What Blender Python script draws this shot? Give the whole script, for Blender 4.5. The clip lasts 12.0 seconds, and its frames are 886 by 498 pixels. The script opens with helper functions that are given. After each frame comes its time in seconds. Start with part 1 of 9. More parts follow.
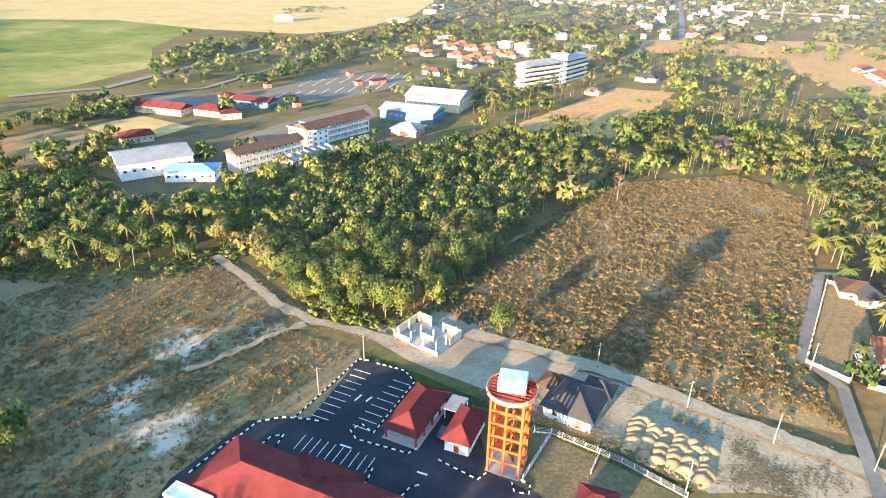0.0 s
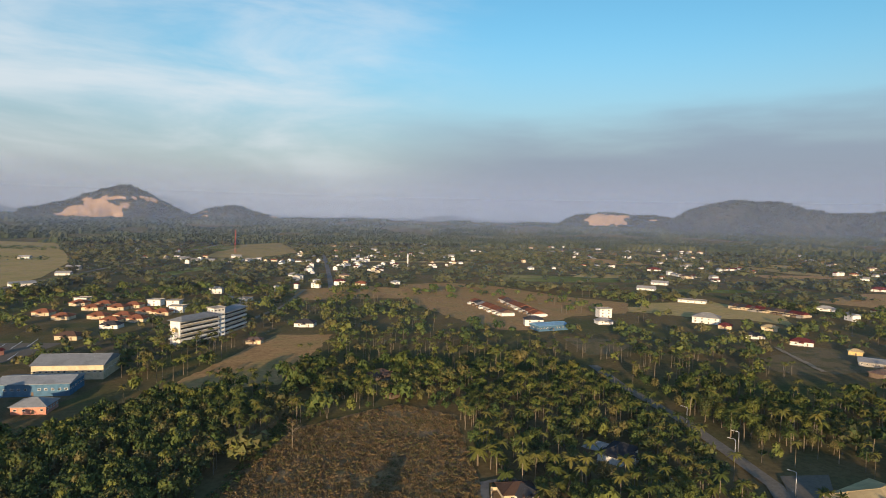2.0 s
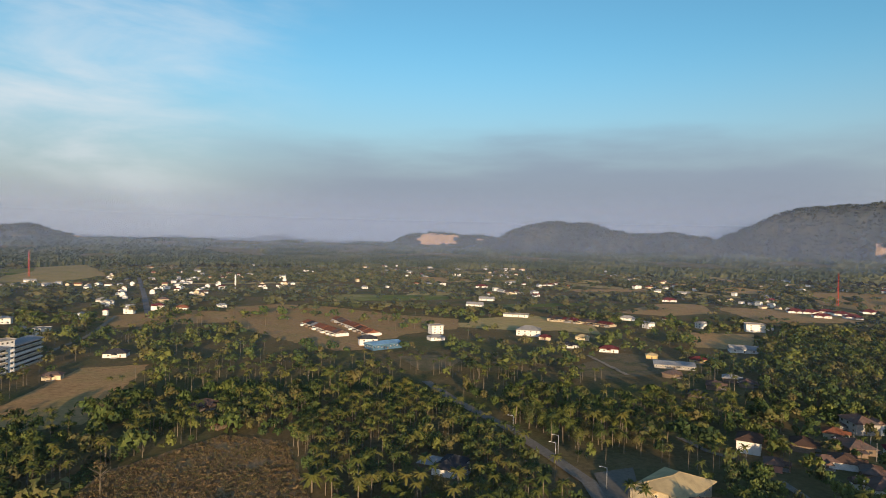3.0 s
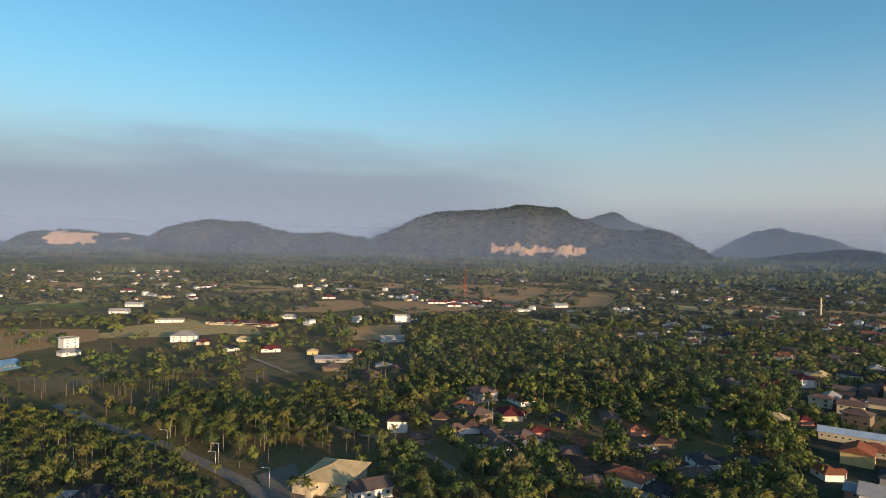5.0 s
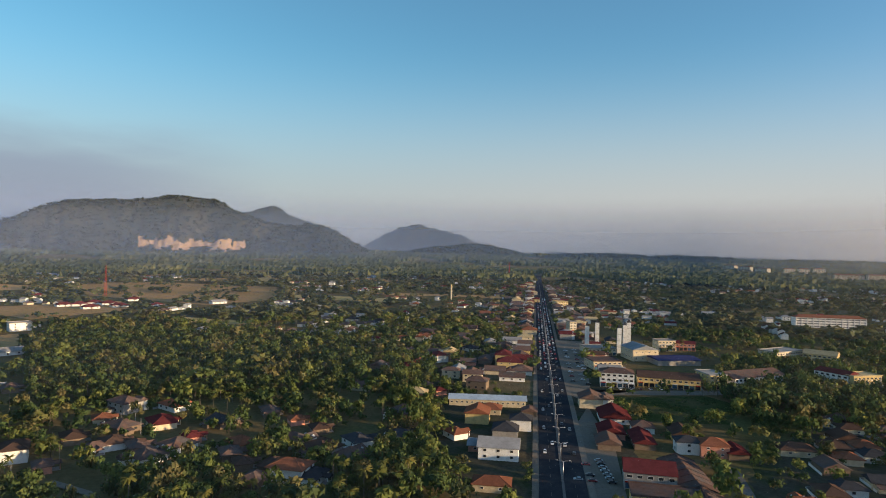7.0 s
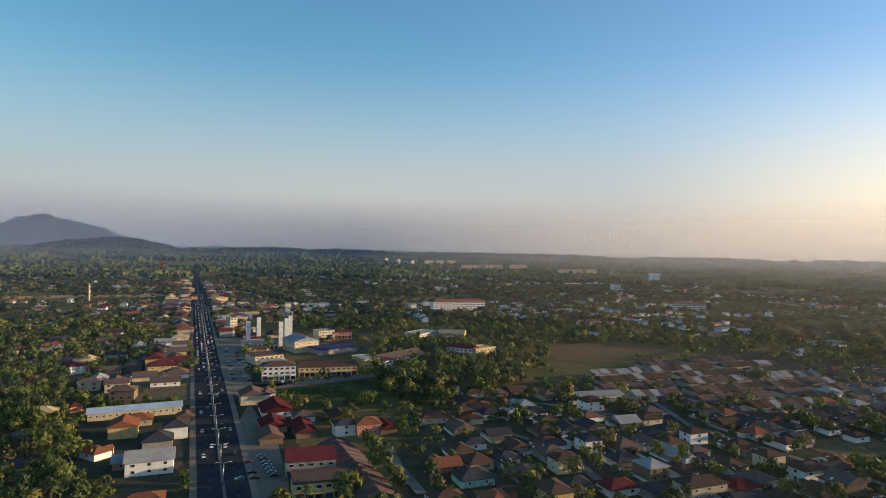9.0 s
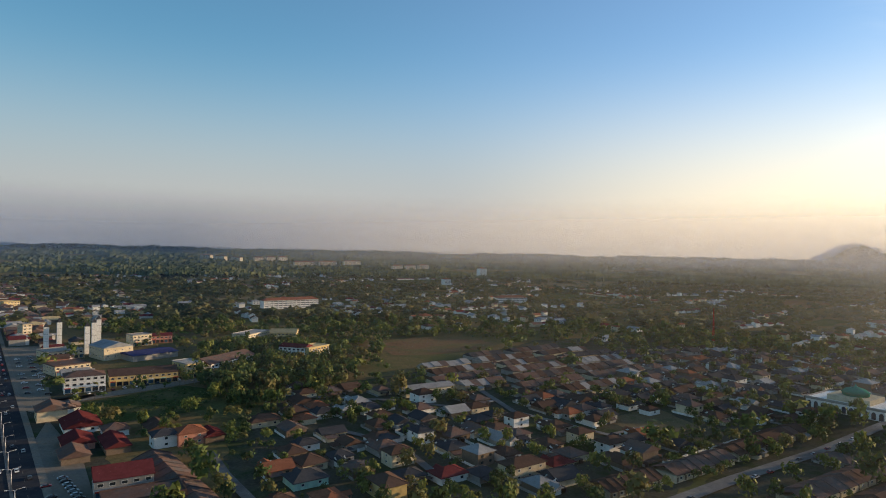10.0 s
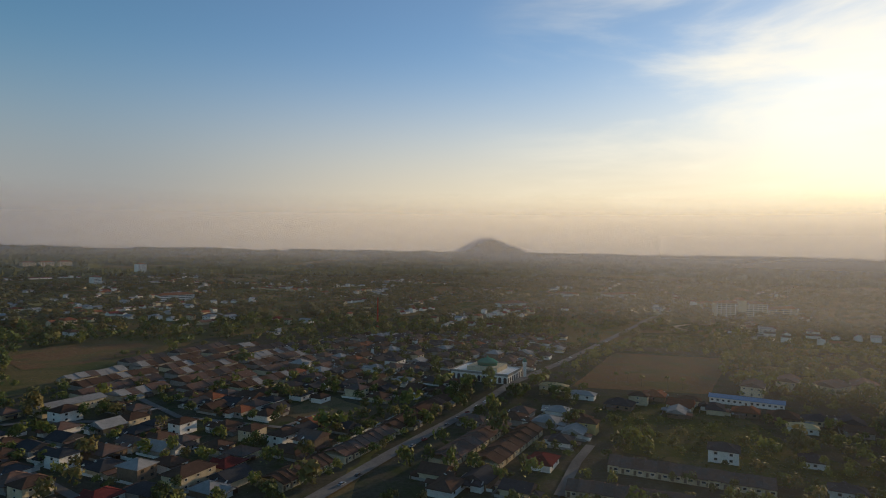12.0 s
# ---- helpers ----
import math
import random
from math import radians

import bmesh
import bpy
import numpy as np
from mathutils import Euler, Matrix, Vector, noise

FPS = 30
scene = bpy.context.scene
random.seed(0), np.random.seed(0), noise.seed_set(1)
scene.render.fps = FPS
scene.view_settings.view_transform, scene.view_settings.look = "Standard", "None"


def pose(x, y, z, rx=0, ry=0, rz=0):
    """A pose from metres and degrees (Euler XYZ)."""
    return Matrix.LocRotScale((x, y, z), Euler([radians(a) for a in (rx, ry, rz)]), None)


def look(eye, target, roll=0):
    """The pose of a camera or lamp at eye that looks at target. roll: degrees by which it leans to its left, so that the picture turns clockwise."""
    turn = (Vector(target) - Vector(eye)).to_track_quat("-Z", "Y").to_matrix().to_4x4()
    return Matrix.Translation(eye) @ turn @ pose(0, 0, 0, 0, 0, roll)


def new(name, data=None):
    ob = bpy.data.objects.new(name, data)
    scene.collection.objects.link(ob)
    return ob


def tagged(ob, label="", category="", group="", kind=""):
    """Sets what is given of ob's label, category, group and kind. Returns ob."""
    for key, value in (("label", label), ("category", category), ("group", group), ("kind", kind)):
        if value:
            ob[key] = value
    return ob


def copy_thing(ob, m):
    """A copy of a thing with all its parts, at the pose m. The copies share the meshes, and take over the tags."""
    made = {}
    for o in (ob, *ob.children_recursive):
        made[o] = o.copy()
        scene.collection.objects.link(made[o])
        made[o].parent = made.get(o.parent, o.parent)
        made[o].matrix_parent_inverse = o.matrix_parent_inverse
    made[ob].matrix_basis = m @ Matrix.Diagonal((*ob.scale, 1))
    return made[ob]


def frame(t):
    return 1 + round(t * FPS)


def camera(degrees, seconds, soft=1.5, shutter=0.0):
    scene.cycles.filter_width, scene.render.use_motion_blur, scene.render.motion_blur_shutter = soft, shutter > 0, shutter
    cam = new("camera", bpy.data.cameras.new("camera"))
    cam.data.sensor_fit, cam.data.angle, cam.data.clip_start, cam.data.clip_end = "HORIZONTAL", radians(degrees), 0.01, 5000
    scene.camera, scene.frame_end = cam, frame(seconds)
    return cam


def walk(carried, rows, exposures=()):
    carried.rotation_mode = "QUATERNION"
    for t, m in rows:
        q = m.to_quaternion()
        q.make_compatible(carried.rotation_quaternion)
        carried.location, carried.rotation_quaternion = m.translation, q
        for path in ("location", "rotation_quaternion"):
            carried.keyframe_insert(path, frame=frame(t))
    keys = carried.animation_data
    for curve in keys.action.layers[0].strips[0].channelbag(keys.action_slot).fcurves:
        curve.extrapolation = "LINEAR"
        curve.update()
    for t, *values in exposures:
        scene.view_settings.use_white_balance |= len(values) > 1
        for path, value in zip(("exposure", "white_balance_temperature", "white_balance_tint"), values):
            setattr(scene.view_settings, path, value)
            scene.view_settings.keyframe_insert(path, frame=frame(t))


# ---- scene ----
# ---- camera: a drone that hangs still at 105 m and turns half round ----
cam = camera(70.6, 12.0, soft=1.0)
EYE = 105.0
ROWS = [
    (0.0, 64.20, -0.90, 0.00),
    (0.5, 74.98, -1.11, -7.74),
    (1.0, 81.33, -1.17, -15.48),
    (1.5, 84.81, -1.26, -22.61),
    (2.0, 87.08, -1.30, -30.20),
    (2.5, 88.40, -1.29, -37.78),
    (3.0, 89.19, -1.31, -45.35),
    (5.0, 89.84, -1.31, -75.62),
    (5.5, 89.90, -1.31, -83.20),
    (6.0, 89.93, -1.27, -90.79),
    (6.5, 89.95, -1.24, -98.38),
    (7.0, 89.96, -1.24, -106.00),
    (9.0, 90.03, -1.10, -136.27),
    (9.5, 90.01, -1.08, -143.83),
    (10.0, 90.01, -1.05, -151.40),
    (10.5, 90.01, -1.04, -158.96),
    (11.0, 89.99, -1.03, -166.54),
    (11.5, 89.98, -1.01, -174.09),
    (12.0, 89.92, -0.91, -180.75),
]
EXPOSURES = [(0.0, 2.75), (0.5, 1.9), (1.0, 1.0), (1.5, 0.6), (3.0, 0.42), (6.0, 0.55), (9.0, 0.55), (11.0, 0.1), (12.0, -0.2)]
walk(cam, [(t, pose(0, 0, EYE, rx, ry, rz)) for t, rx, ry, rz in ROWS], EXPOSURES)

# ---- light: a low evening sun and a hazy sky ----
SUN_AZ, SUN_EL = 218.0, 8.0      # degrees clockwise from +y, and above the horizon


def bearing(az, r, z=0.0):
    return Vector((r * math.sin(radians(az)), r * math.cos(radians(az)), z))


def node(nt, kind, **values):
    n = nt.nodes.new(kind)
    for key, v in values.items():
        n.inputs[key].default_value = v
    return n


HAZE_COOL, HAZE_PINK, HAZE_WARM = (2.45, 2.4, 2.62), (3.05, 2.78, 2.78), (8.4, 6.7, 4.5)


def make_world():
    """A clear sky over a hazy, mauve horizon that warms towards the sun, with thin high cloud."""
    w = bpy.data.worlds.new("evening_sky")
    scene.world = w
    w.use_nodes = True
    nt = w.node_tree
    nt.nodes.clear()
    ln = nt.links.new
    out, bg = nt.nodes.new("ShaderNodeOutputWorld"), nt.nodes.new("ShaderNodeBackground")
    sky = nt.nodes.new("ShaderNodeTexSky")
    sky.sky_type, sky.sun_disc = "NISHITA", False
    sky.sun_elevation, sky.sun_rotation = radians(SUN_EL), radians(SUN_AZ)
    sky.altitude, sky.air_density, sky.dust_density, sky.ozone_density = 0, 1.0, 0.35, 2.2
    bg.inputs["Strength"].default_value = 0.13
    tc = nt.nodes.new("ShaderNodeTexCoord")
    sep = nt.nodes.new("ShaderNodeSeparateXYZ")
    ln(tc.outputs["Generated"], sep.inputs[0])
    dot = nt.nodes.new("ShaderNodeVectorMath"); dot.operation = "DOT_PRODUCT"
    dot.inputs[1].default_value = tuple(bearing(SUN_AZ, math.cos(radians(SUN_EL)), math.sin(radians(SUN_EL))))
    ln(tc.outputs["Generated"], dot.inputs[0])

    def ramp(value, a, b, kind="SMOOTHSTEP", lo=0.0, hi=1.0):
        n = nt.nodes.new("ShaderNodeMapRange")
        n.interpolation_type = kind
        n.inputs["From Min"].default_value, n.inputs["From Max"].default_value = a, b
        n.inputs["To Min"].default_value, n.inputs["To Max"].default_value = lo, hi
        ln(value, n.inputs["Value"])
        return n.outputs[0]

    def blend(fac, a, b):
        n = nt.nodes.new("ShaderNodeMix"); n.data_type = "RGBA"
        ln(fac, n.inputs["Factor"])
        for sock, v in (("A", a), ("B", b)):
            if isinstance(v, tuple):
                n.inputs[sock].default_value = (*v, 1)
            else:
                ln(v, n.inputs[sock])
        return n.outputs["Result"]

    def times(a, b):
        n = nt.nodes.new("ShaderNodeMath"); n.operation = "MULTIPLY"
        ln(a, n.inputs[0])
        if isinstance(b, float):
            n.inputs[1].default_value = b
        else:
            ln(b, n.inputs[1])
        return n.outputs[0]

    # haze towards the horizon
    warm = ramp(dot.outputs["Value"], 0.37, 1.02)
    side = ramp(dot.outputs["Value"], -0.8, 0.15)
    haze = blend(warm, blend(side, HAZE_COOL, HAZE_PINK), HAZE_WARM)
    low = ramp(sep.outputs["Z"], -0.02, 0.34, "SMOOTHERSTEP", 0.95, 0.0)
    air = nt.nodes.new("ShaderNodeMix"); air.data_type, air.blend_type = "RGBA", "MULTIPLY"
    air.inputs["Factor"].default_value = 1.0
    ln(sky.outputs[0], air.inputs["A"])
    ln(blend(ramp(dot.outputs["Value"], 0.0, 0.75), blend(side, (0.73, 1.12, 1.15), (0.88, 1.24, 1.32)), (1.06, 1.16, 1.31)), air.inputs["B"])
    col = blend(low, air.outputs["Result"], haze)
    # streaks of thin cloud, drawn out sideways
    mp = nt.nodes.new("ShaderNodeMapping")
    mp.inputs["Scale"].default_value = (1.0, 1.0, 4.2)
    ln(tc.outputs["Generated"], mp.inputs["Vector"])
    nz = node(nt, "ShaderNodeTexNoise", Scale=2.3, Detail=7.0, Roughness=0.56, Distortion=0.4)
    ln(mp.outputs[0], nz.inputs["Vector"])
    streak = ramp(nz.outputs["Fac"], 0.38, 0.72)
    spread = nt.nodes.new("ShaderNodeVectorMath"); spread.operation = "DOT_PRODUCT"
    spread.inputs[1].default_value = tuple(bearing(0.0, 0.94, 0.34))
    ln(tc.outputs["Generated"], spread.inputs[0])
    field = ramp(spread.outputs["Value"], 0.80, 0.98)
    sunny = ramp(dot.outputs["Value"], 0.80, 0.97)
    both = nt.nodes.new("ShaderNodeMath"); both.operation = "MAXIMUM"
    ln(field, both.inputs[0]); ln(sunny, both.inputs[1])
    cloud = blend(warm, (4.4, 4.6, 4.8), (11.0, 9.8, 7.5))
    col = blend(times(times(streak, both.outputs[0]), 0.75), col, cloud)
    # a bank of drifting smoke low over the hills
    toward = nt.nodes.new("ShaderNodeVectorMath"); toward.operation = "DOT_PRODUCT"
    toward.inputs[1].default_value = tuple(bearing(56.0, 1.0))
    ln(tc.outputs["Generated"], toward.inputs[0])
    wide = nt.nodes.new("ShaderNodeMapping")
    wide.inputs["Scale"].default_value = (1.6, 1.6, 9.0)
    ln(tc.outputs["Generated"], wide.inputs["Vector"])
    puff = node(nt, "ShaderNodeTexNoise", Scale=2.0, Detail=5.0, Roughness=0.5)
    ln(wide.outputs[0], puff.inputs["Vector"])
    lift = nt.nodes.new("ShaderNodeMath"); lift.operation = "MULTIPLY_ADD"; lift.inputs[1].default_value = 0.14
    ln(puff.outputs["Fac"], lift.inputs[0]); lift.inputs[2].default_value = -0.07
    height = nt.nodes.new("ShaderNodeMath"); height.operation = "ADD"
    ln(sep.outputs["Z"], height.inputs[0]); ln(lift.outputs[0], height.inputs[1])
    bank = times(ramp(toward.outputs["Value"], 0.80, 0.96), ramp(height.outputs[0], 0.09, 0.19, "SMOOTHSTEP", 0.70, 0.0))
    col = blend(bank, col, (1.4, 1.6, 2.2))
    ln(col, bg.inputs[0])
    ln(bg.outputs[0], out.inputs[0])


make_world()
sun = new("sun", bpy.data.lights.new("sun", "SUN"))
sun.data.energy, sun.data.angle, sun.data.color = 5.0, radians(0.8), (1.0, 0.73, 0.44)
sun.matrix_world = look(bearing(SUN_AZ, 400, 400 * math.tan(radians(SUN_EL))), (0, 0, 0))


# ---- materials ----
def surface(name, base, rough=0.85, var=0.3, fine=0.6, coarse=0.05, bump=0.2, rnd=0.15, metal=0.0, second=None, wave=0.0, spec=0.0):
    """A worn surface: base colour broken up by noise at two scales, a second colour in stains, some relief."""
    m = bpy.data.materials.new(name)
    m.use_nodes = True
    nt = m.node_tree
    p = nt.nodes["Principled BSDF"]
    p.inputs["Roughness"].default_value, p.inputs["Metallic"].default_value = rough, metal
    p.inputs["Specular IOR Level"].default_value = spec
    tc = nt.nodes.new("ShaderNodeTexCoord")
    geo = nt.nodes.new("ShaderNodeNewGeometry")
    n1, n2 = node(nt, "ShaderNodeTexNoise", Scale=fine, Detail=5.0, Roughness=0.65), node(nt, "ShaderNodeTexNoise", Scale=coarse, Detail=6.0, Roughness=0.6)
    for n in (n1, n2):
        nt.links.new(geo.outputs["Position"], n.inputs["Vector"])
    oi = nt.nodes.new("ShaderNodeObjectInfo")
    add = nt.nodes.new("ShaderNodeMath"); add.operation = "ADD"
    nt.links.new(n1.outputs["Fac"], add.inputs[0]); nt.links.new(n2.outputs["Fac"], add.inputs[1])
    mr = node(nt, "ShaderNodeMapRange"); mr.inputs["From Min"].default_value, mr.inputs["From Max"].default_value = 0.6, 1.4
    mr.inputs["To Min"].default_value, mr.inputs["To Max"].default_value = 1 - var, 1 + var
    nt.links.new(add.outputs[0], mr.inputs["Value"])
    rr = node(nt, "ShaderNodeMapRange"); rr.inputs["To Min"].default_value, rr.inputs["To Max"].default_value = 1 - rnd, 1 + rnd
    nt.links.new(oi.outputs["Random"], rr.inputs["Value"])
    mul = nt.nodes.new("ShaderNodeMath"); mul.operation = "MULTIPLY"
    nt.links.new(mr.outputs[0], mul.inputs[0]); nt.links.new(rr.outputs[0], mul.inputs[1])
    mix = nt.nodes.new("ShaderNodeMix"); mix.data_type = "RGBA"
    mix.inputs["A"].default_value = (*base, 1)
    mix.inputs["B"].default_value = (*(second or [c * 0.75 for c in base]), 1)
    st = node(nt, "ShaderNodeMapRange"); st.inputs["From Min"].default_value, st.inputs["From Max"].default_value = 0.45, 0.62
    nt.links.new(n2.outputs["Fac"], st.inputs["Value"]); nt.links.new(st.outputs[0], mix.inputs["Factor"])
    sc = nt.nodes.new("ShaderNodeVectorMath"); sc.operation = "SCALE"
    nt.links.new(mix.outputs["Result"], sc.inputs[0]); nt.links.new(mul.outputs[0], sc.inputs["Scale"])
    nt.links.new(sc.outputs[0], p.inputs["Base Color"])
    h = n1.outputs["Fac"]
    if wave:
        wv = node(nt, "ShaderNodeTexWave", Scale=wave, Distortion=0.3)
        nt.links.new(tc.outputs["Object"], wv.inputs["Vector"])
        h = wv.outputs["Fac"]
    b = node(nt, "ShaderNodeBump", Strength=bump, Distance=0.03 if wave else 0.2)
    nt.links.new(h, b.inputs["Height"]); nt.links.new(b.outputs[0], p.inputs["Normal"])
    return m


def foliage(name, cols, glow=0.35):
    """Leaves: each plant has a tone of its own out of a run of colours, with small shifts from clump to clump; partly translucent."""
    m = bpy.data.materials.new(name)
    m.use_nodes = True
    nt = m.node_tree
    p = nt.nodes["Principled BSDF"]
    p.inputs["Roughness"].default_value = 0.7
    p.inputs["Specular IOR Level"].default_value = 0.12
    geo = nt.nodes.new("ShaderNodeNewGeometry")
    oi = nt.nodes.new("ShaderNodeObjectInfo")
    tone = nt.nodes.new("ShaderNodeAttribute"); tone.attribute_name = "tone"
    nz = node(nt, "ShaderNodeTexNoise", Scale=0.5, Detail=2.0)
    nt.links.new(geo.outputs["Position"], nz.inputs["Vector"])

    def add(a, b, k):
        n = nt.nodes.new("ShaderNodeMath"); n.operation = "MULTIPLY_ADD"; n.inputs[1].default_value = k
        nt.links.new(a, n.inputs[0]); nt.links.new(b, n.inputs[2])
        return n.outputs[0]

    total = add(nz.outputs["Fac"], add(geo.outputs["Random Per Island"], add(oi.outputs["Random"], tone.outputs["Fac"], 1.0), 0.10), 0.16)
    fr = nt.nodes.new("ShaderNodeMath"); fr.operation = "FRACT"
    nt.links.new(total, fr.inputs[0])
    ramp = nt.nodes.new("ShaderNodeValToRGB")
    run = list(cols) + [cols[0]]
    while len(ramp.color_ramp.elements) < len(run):
        ramp.color_ramp.elements.new(0.5)
    for i, c in enumerate(run):
        ramp.color_ramp.elements[i].position = i / (len(run) - 1)
        ramp.color_ramp.elements[i].color = (*c, 1)
    nt.links.new(fr.outputs[0], ramp.inputs[0])
    nt.links.new(ramp.outputs[0], p.inputs["Base Color"])
    tr = nt.nodes.new("ShaderNodeBsdfTranslucent")
    nt.links.new(ramp.outputs[0], tr.inputs["Color"])
    mx = nt.nodes.new("ShaderNodeMixShader"); mx.inputs[0].default_value = glow
    nt.links.new(p.outputs[0], mx.inputs[1]); nt.links.new(tr.outputs[0], mx.inputs[2])
    nt.links.new(mx.outputs[0], nt.nodes["Material Output"].inputs[0])
    return m


def sandy(name, base, second, sand, spots, fine=0.9):
    """Dry ground worn through to bare sand round a few places (x, y, radius), with ragged edges."""
    m = surface(name, base, var=0.6, fine=fine, coarse=0.05, second=second, bump=0.8)
    nt = m.node_tree
    p = nt.nodes["Principled BSDF"]
    old = p.inputs["Base Color"].links[0].from_socket
    geo = nt.nodes.new("ShaderNodeNewGeometry")
    worn = None
    for x, y, r in spots:
        d = nt.nodes.new("ShaderNodeVectorMath"); d.operation = "DISTANCE"
        d.inputs[1].default_value = (x, y, 0.1)
        nt.links.new(geo.outputs["Position"], d.inputs[0])
        f = node(nt, "ShaderNodeMapRange")
        f.inputs["From Max"].default_value = r
        f.inputs["To Min"].default_value, f.inputs["To Max"].default_value = 0.42, 0.0
        nt.links.new(d.outputs["Value"], f.inputs["Value"])
        if worn is None:
            worn = f.outputs[0]
        else:
            mxm = nt.nodes.new("ShaderNodeMath"); mxm.operation = "MAXIMUM"
            nt.links.new(worn, mxm.inputs[0]); nt.links.new(f.outputs[0], mxm.inputs[1])
            worn = mxm.outputs[0]
    nz = node(nt, "ShaderNodeTexNoise", Scale=0.16, Detail=8.0, Roughness=0.72, Distortion=0.6)
    nt.links.new(geo.outputs["Position"], nz.inputs["Vector"])
    add = nt.nodes.new("ShaderNodeMath"); add.operation = "ADD"
    nt.links.new(worn, add.inputs[0]); nt.links.new(nz.outputs["Fac"], add.inputs[1])
    edge_of = node(nt, "ShaderNodeMapRange"); edge_of.interpolation_type = "SMOOTHSTEP"
    edge_of.inputs["From Min"].default_value, edge_of.inputs["From Max"].default_value = 0.66, 0.86
    nt.links.new(add.outputs[0], edge_of.inputs["Value"])
    mix = nt.nodes.new("ShaderNodeMix"); mix.data_type = "RGBA"
    nt.links.new(edge_of.outputs[0], mix.inputs["Factor"])
    nt.links.new(old, mix.inputs["A"])
    mix.inputs["B"].default_value = (*sand, 1)
    nt.links.new(mix.outputs["Result"], p.inputs["Base Color"])
    return m


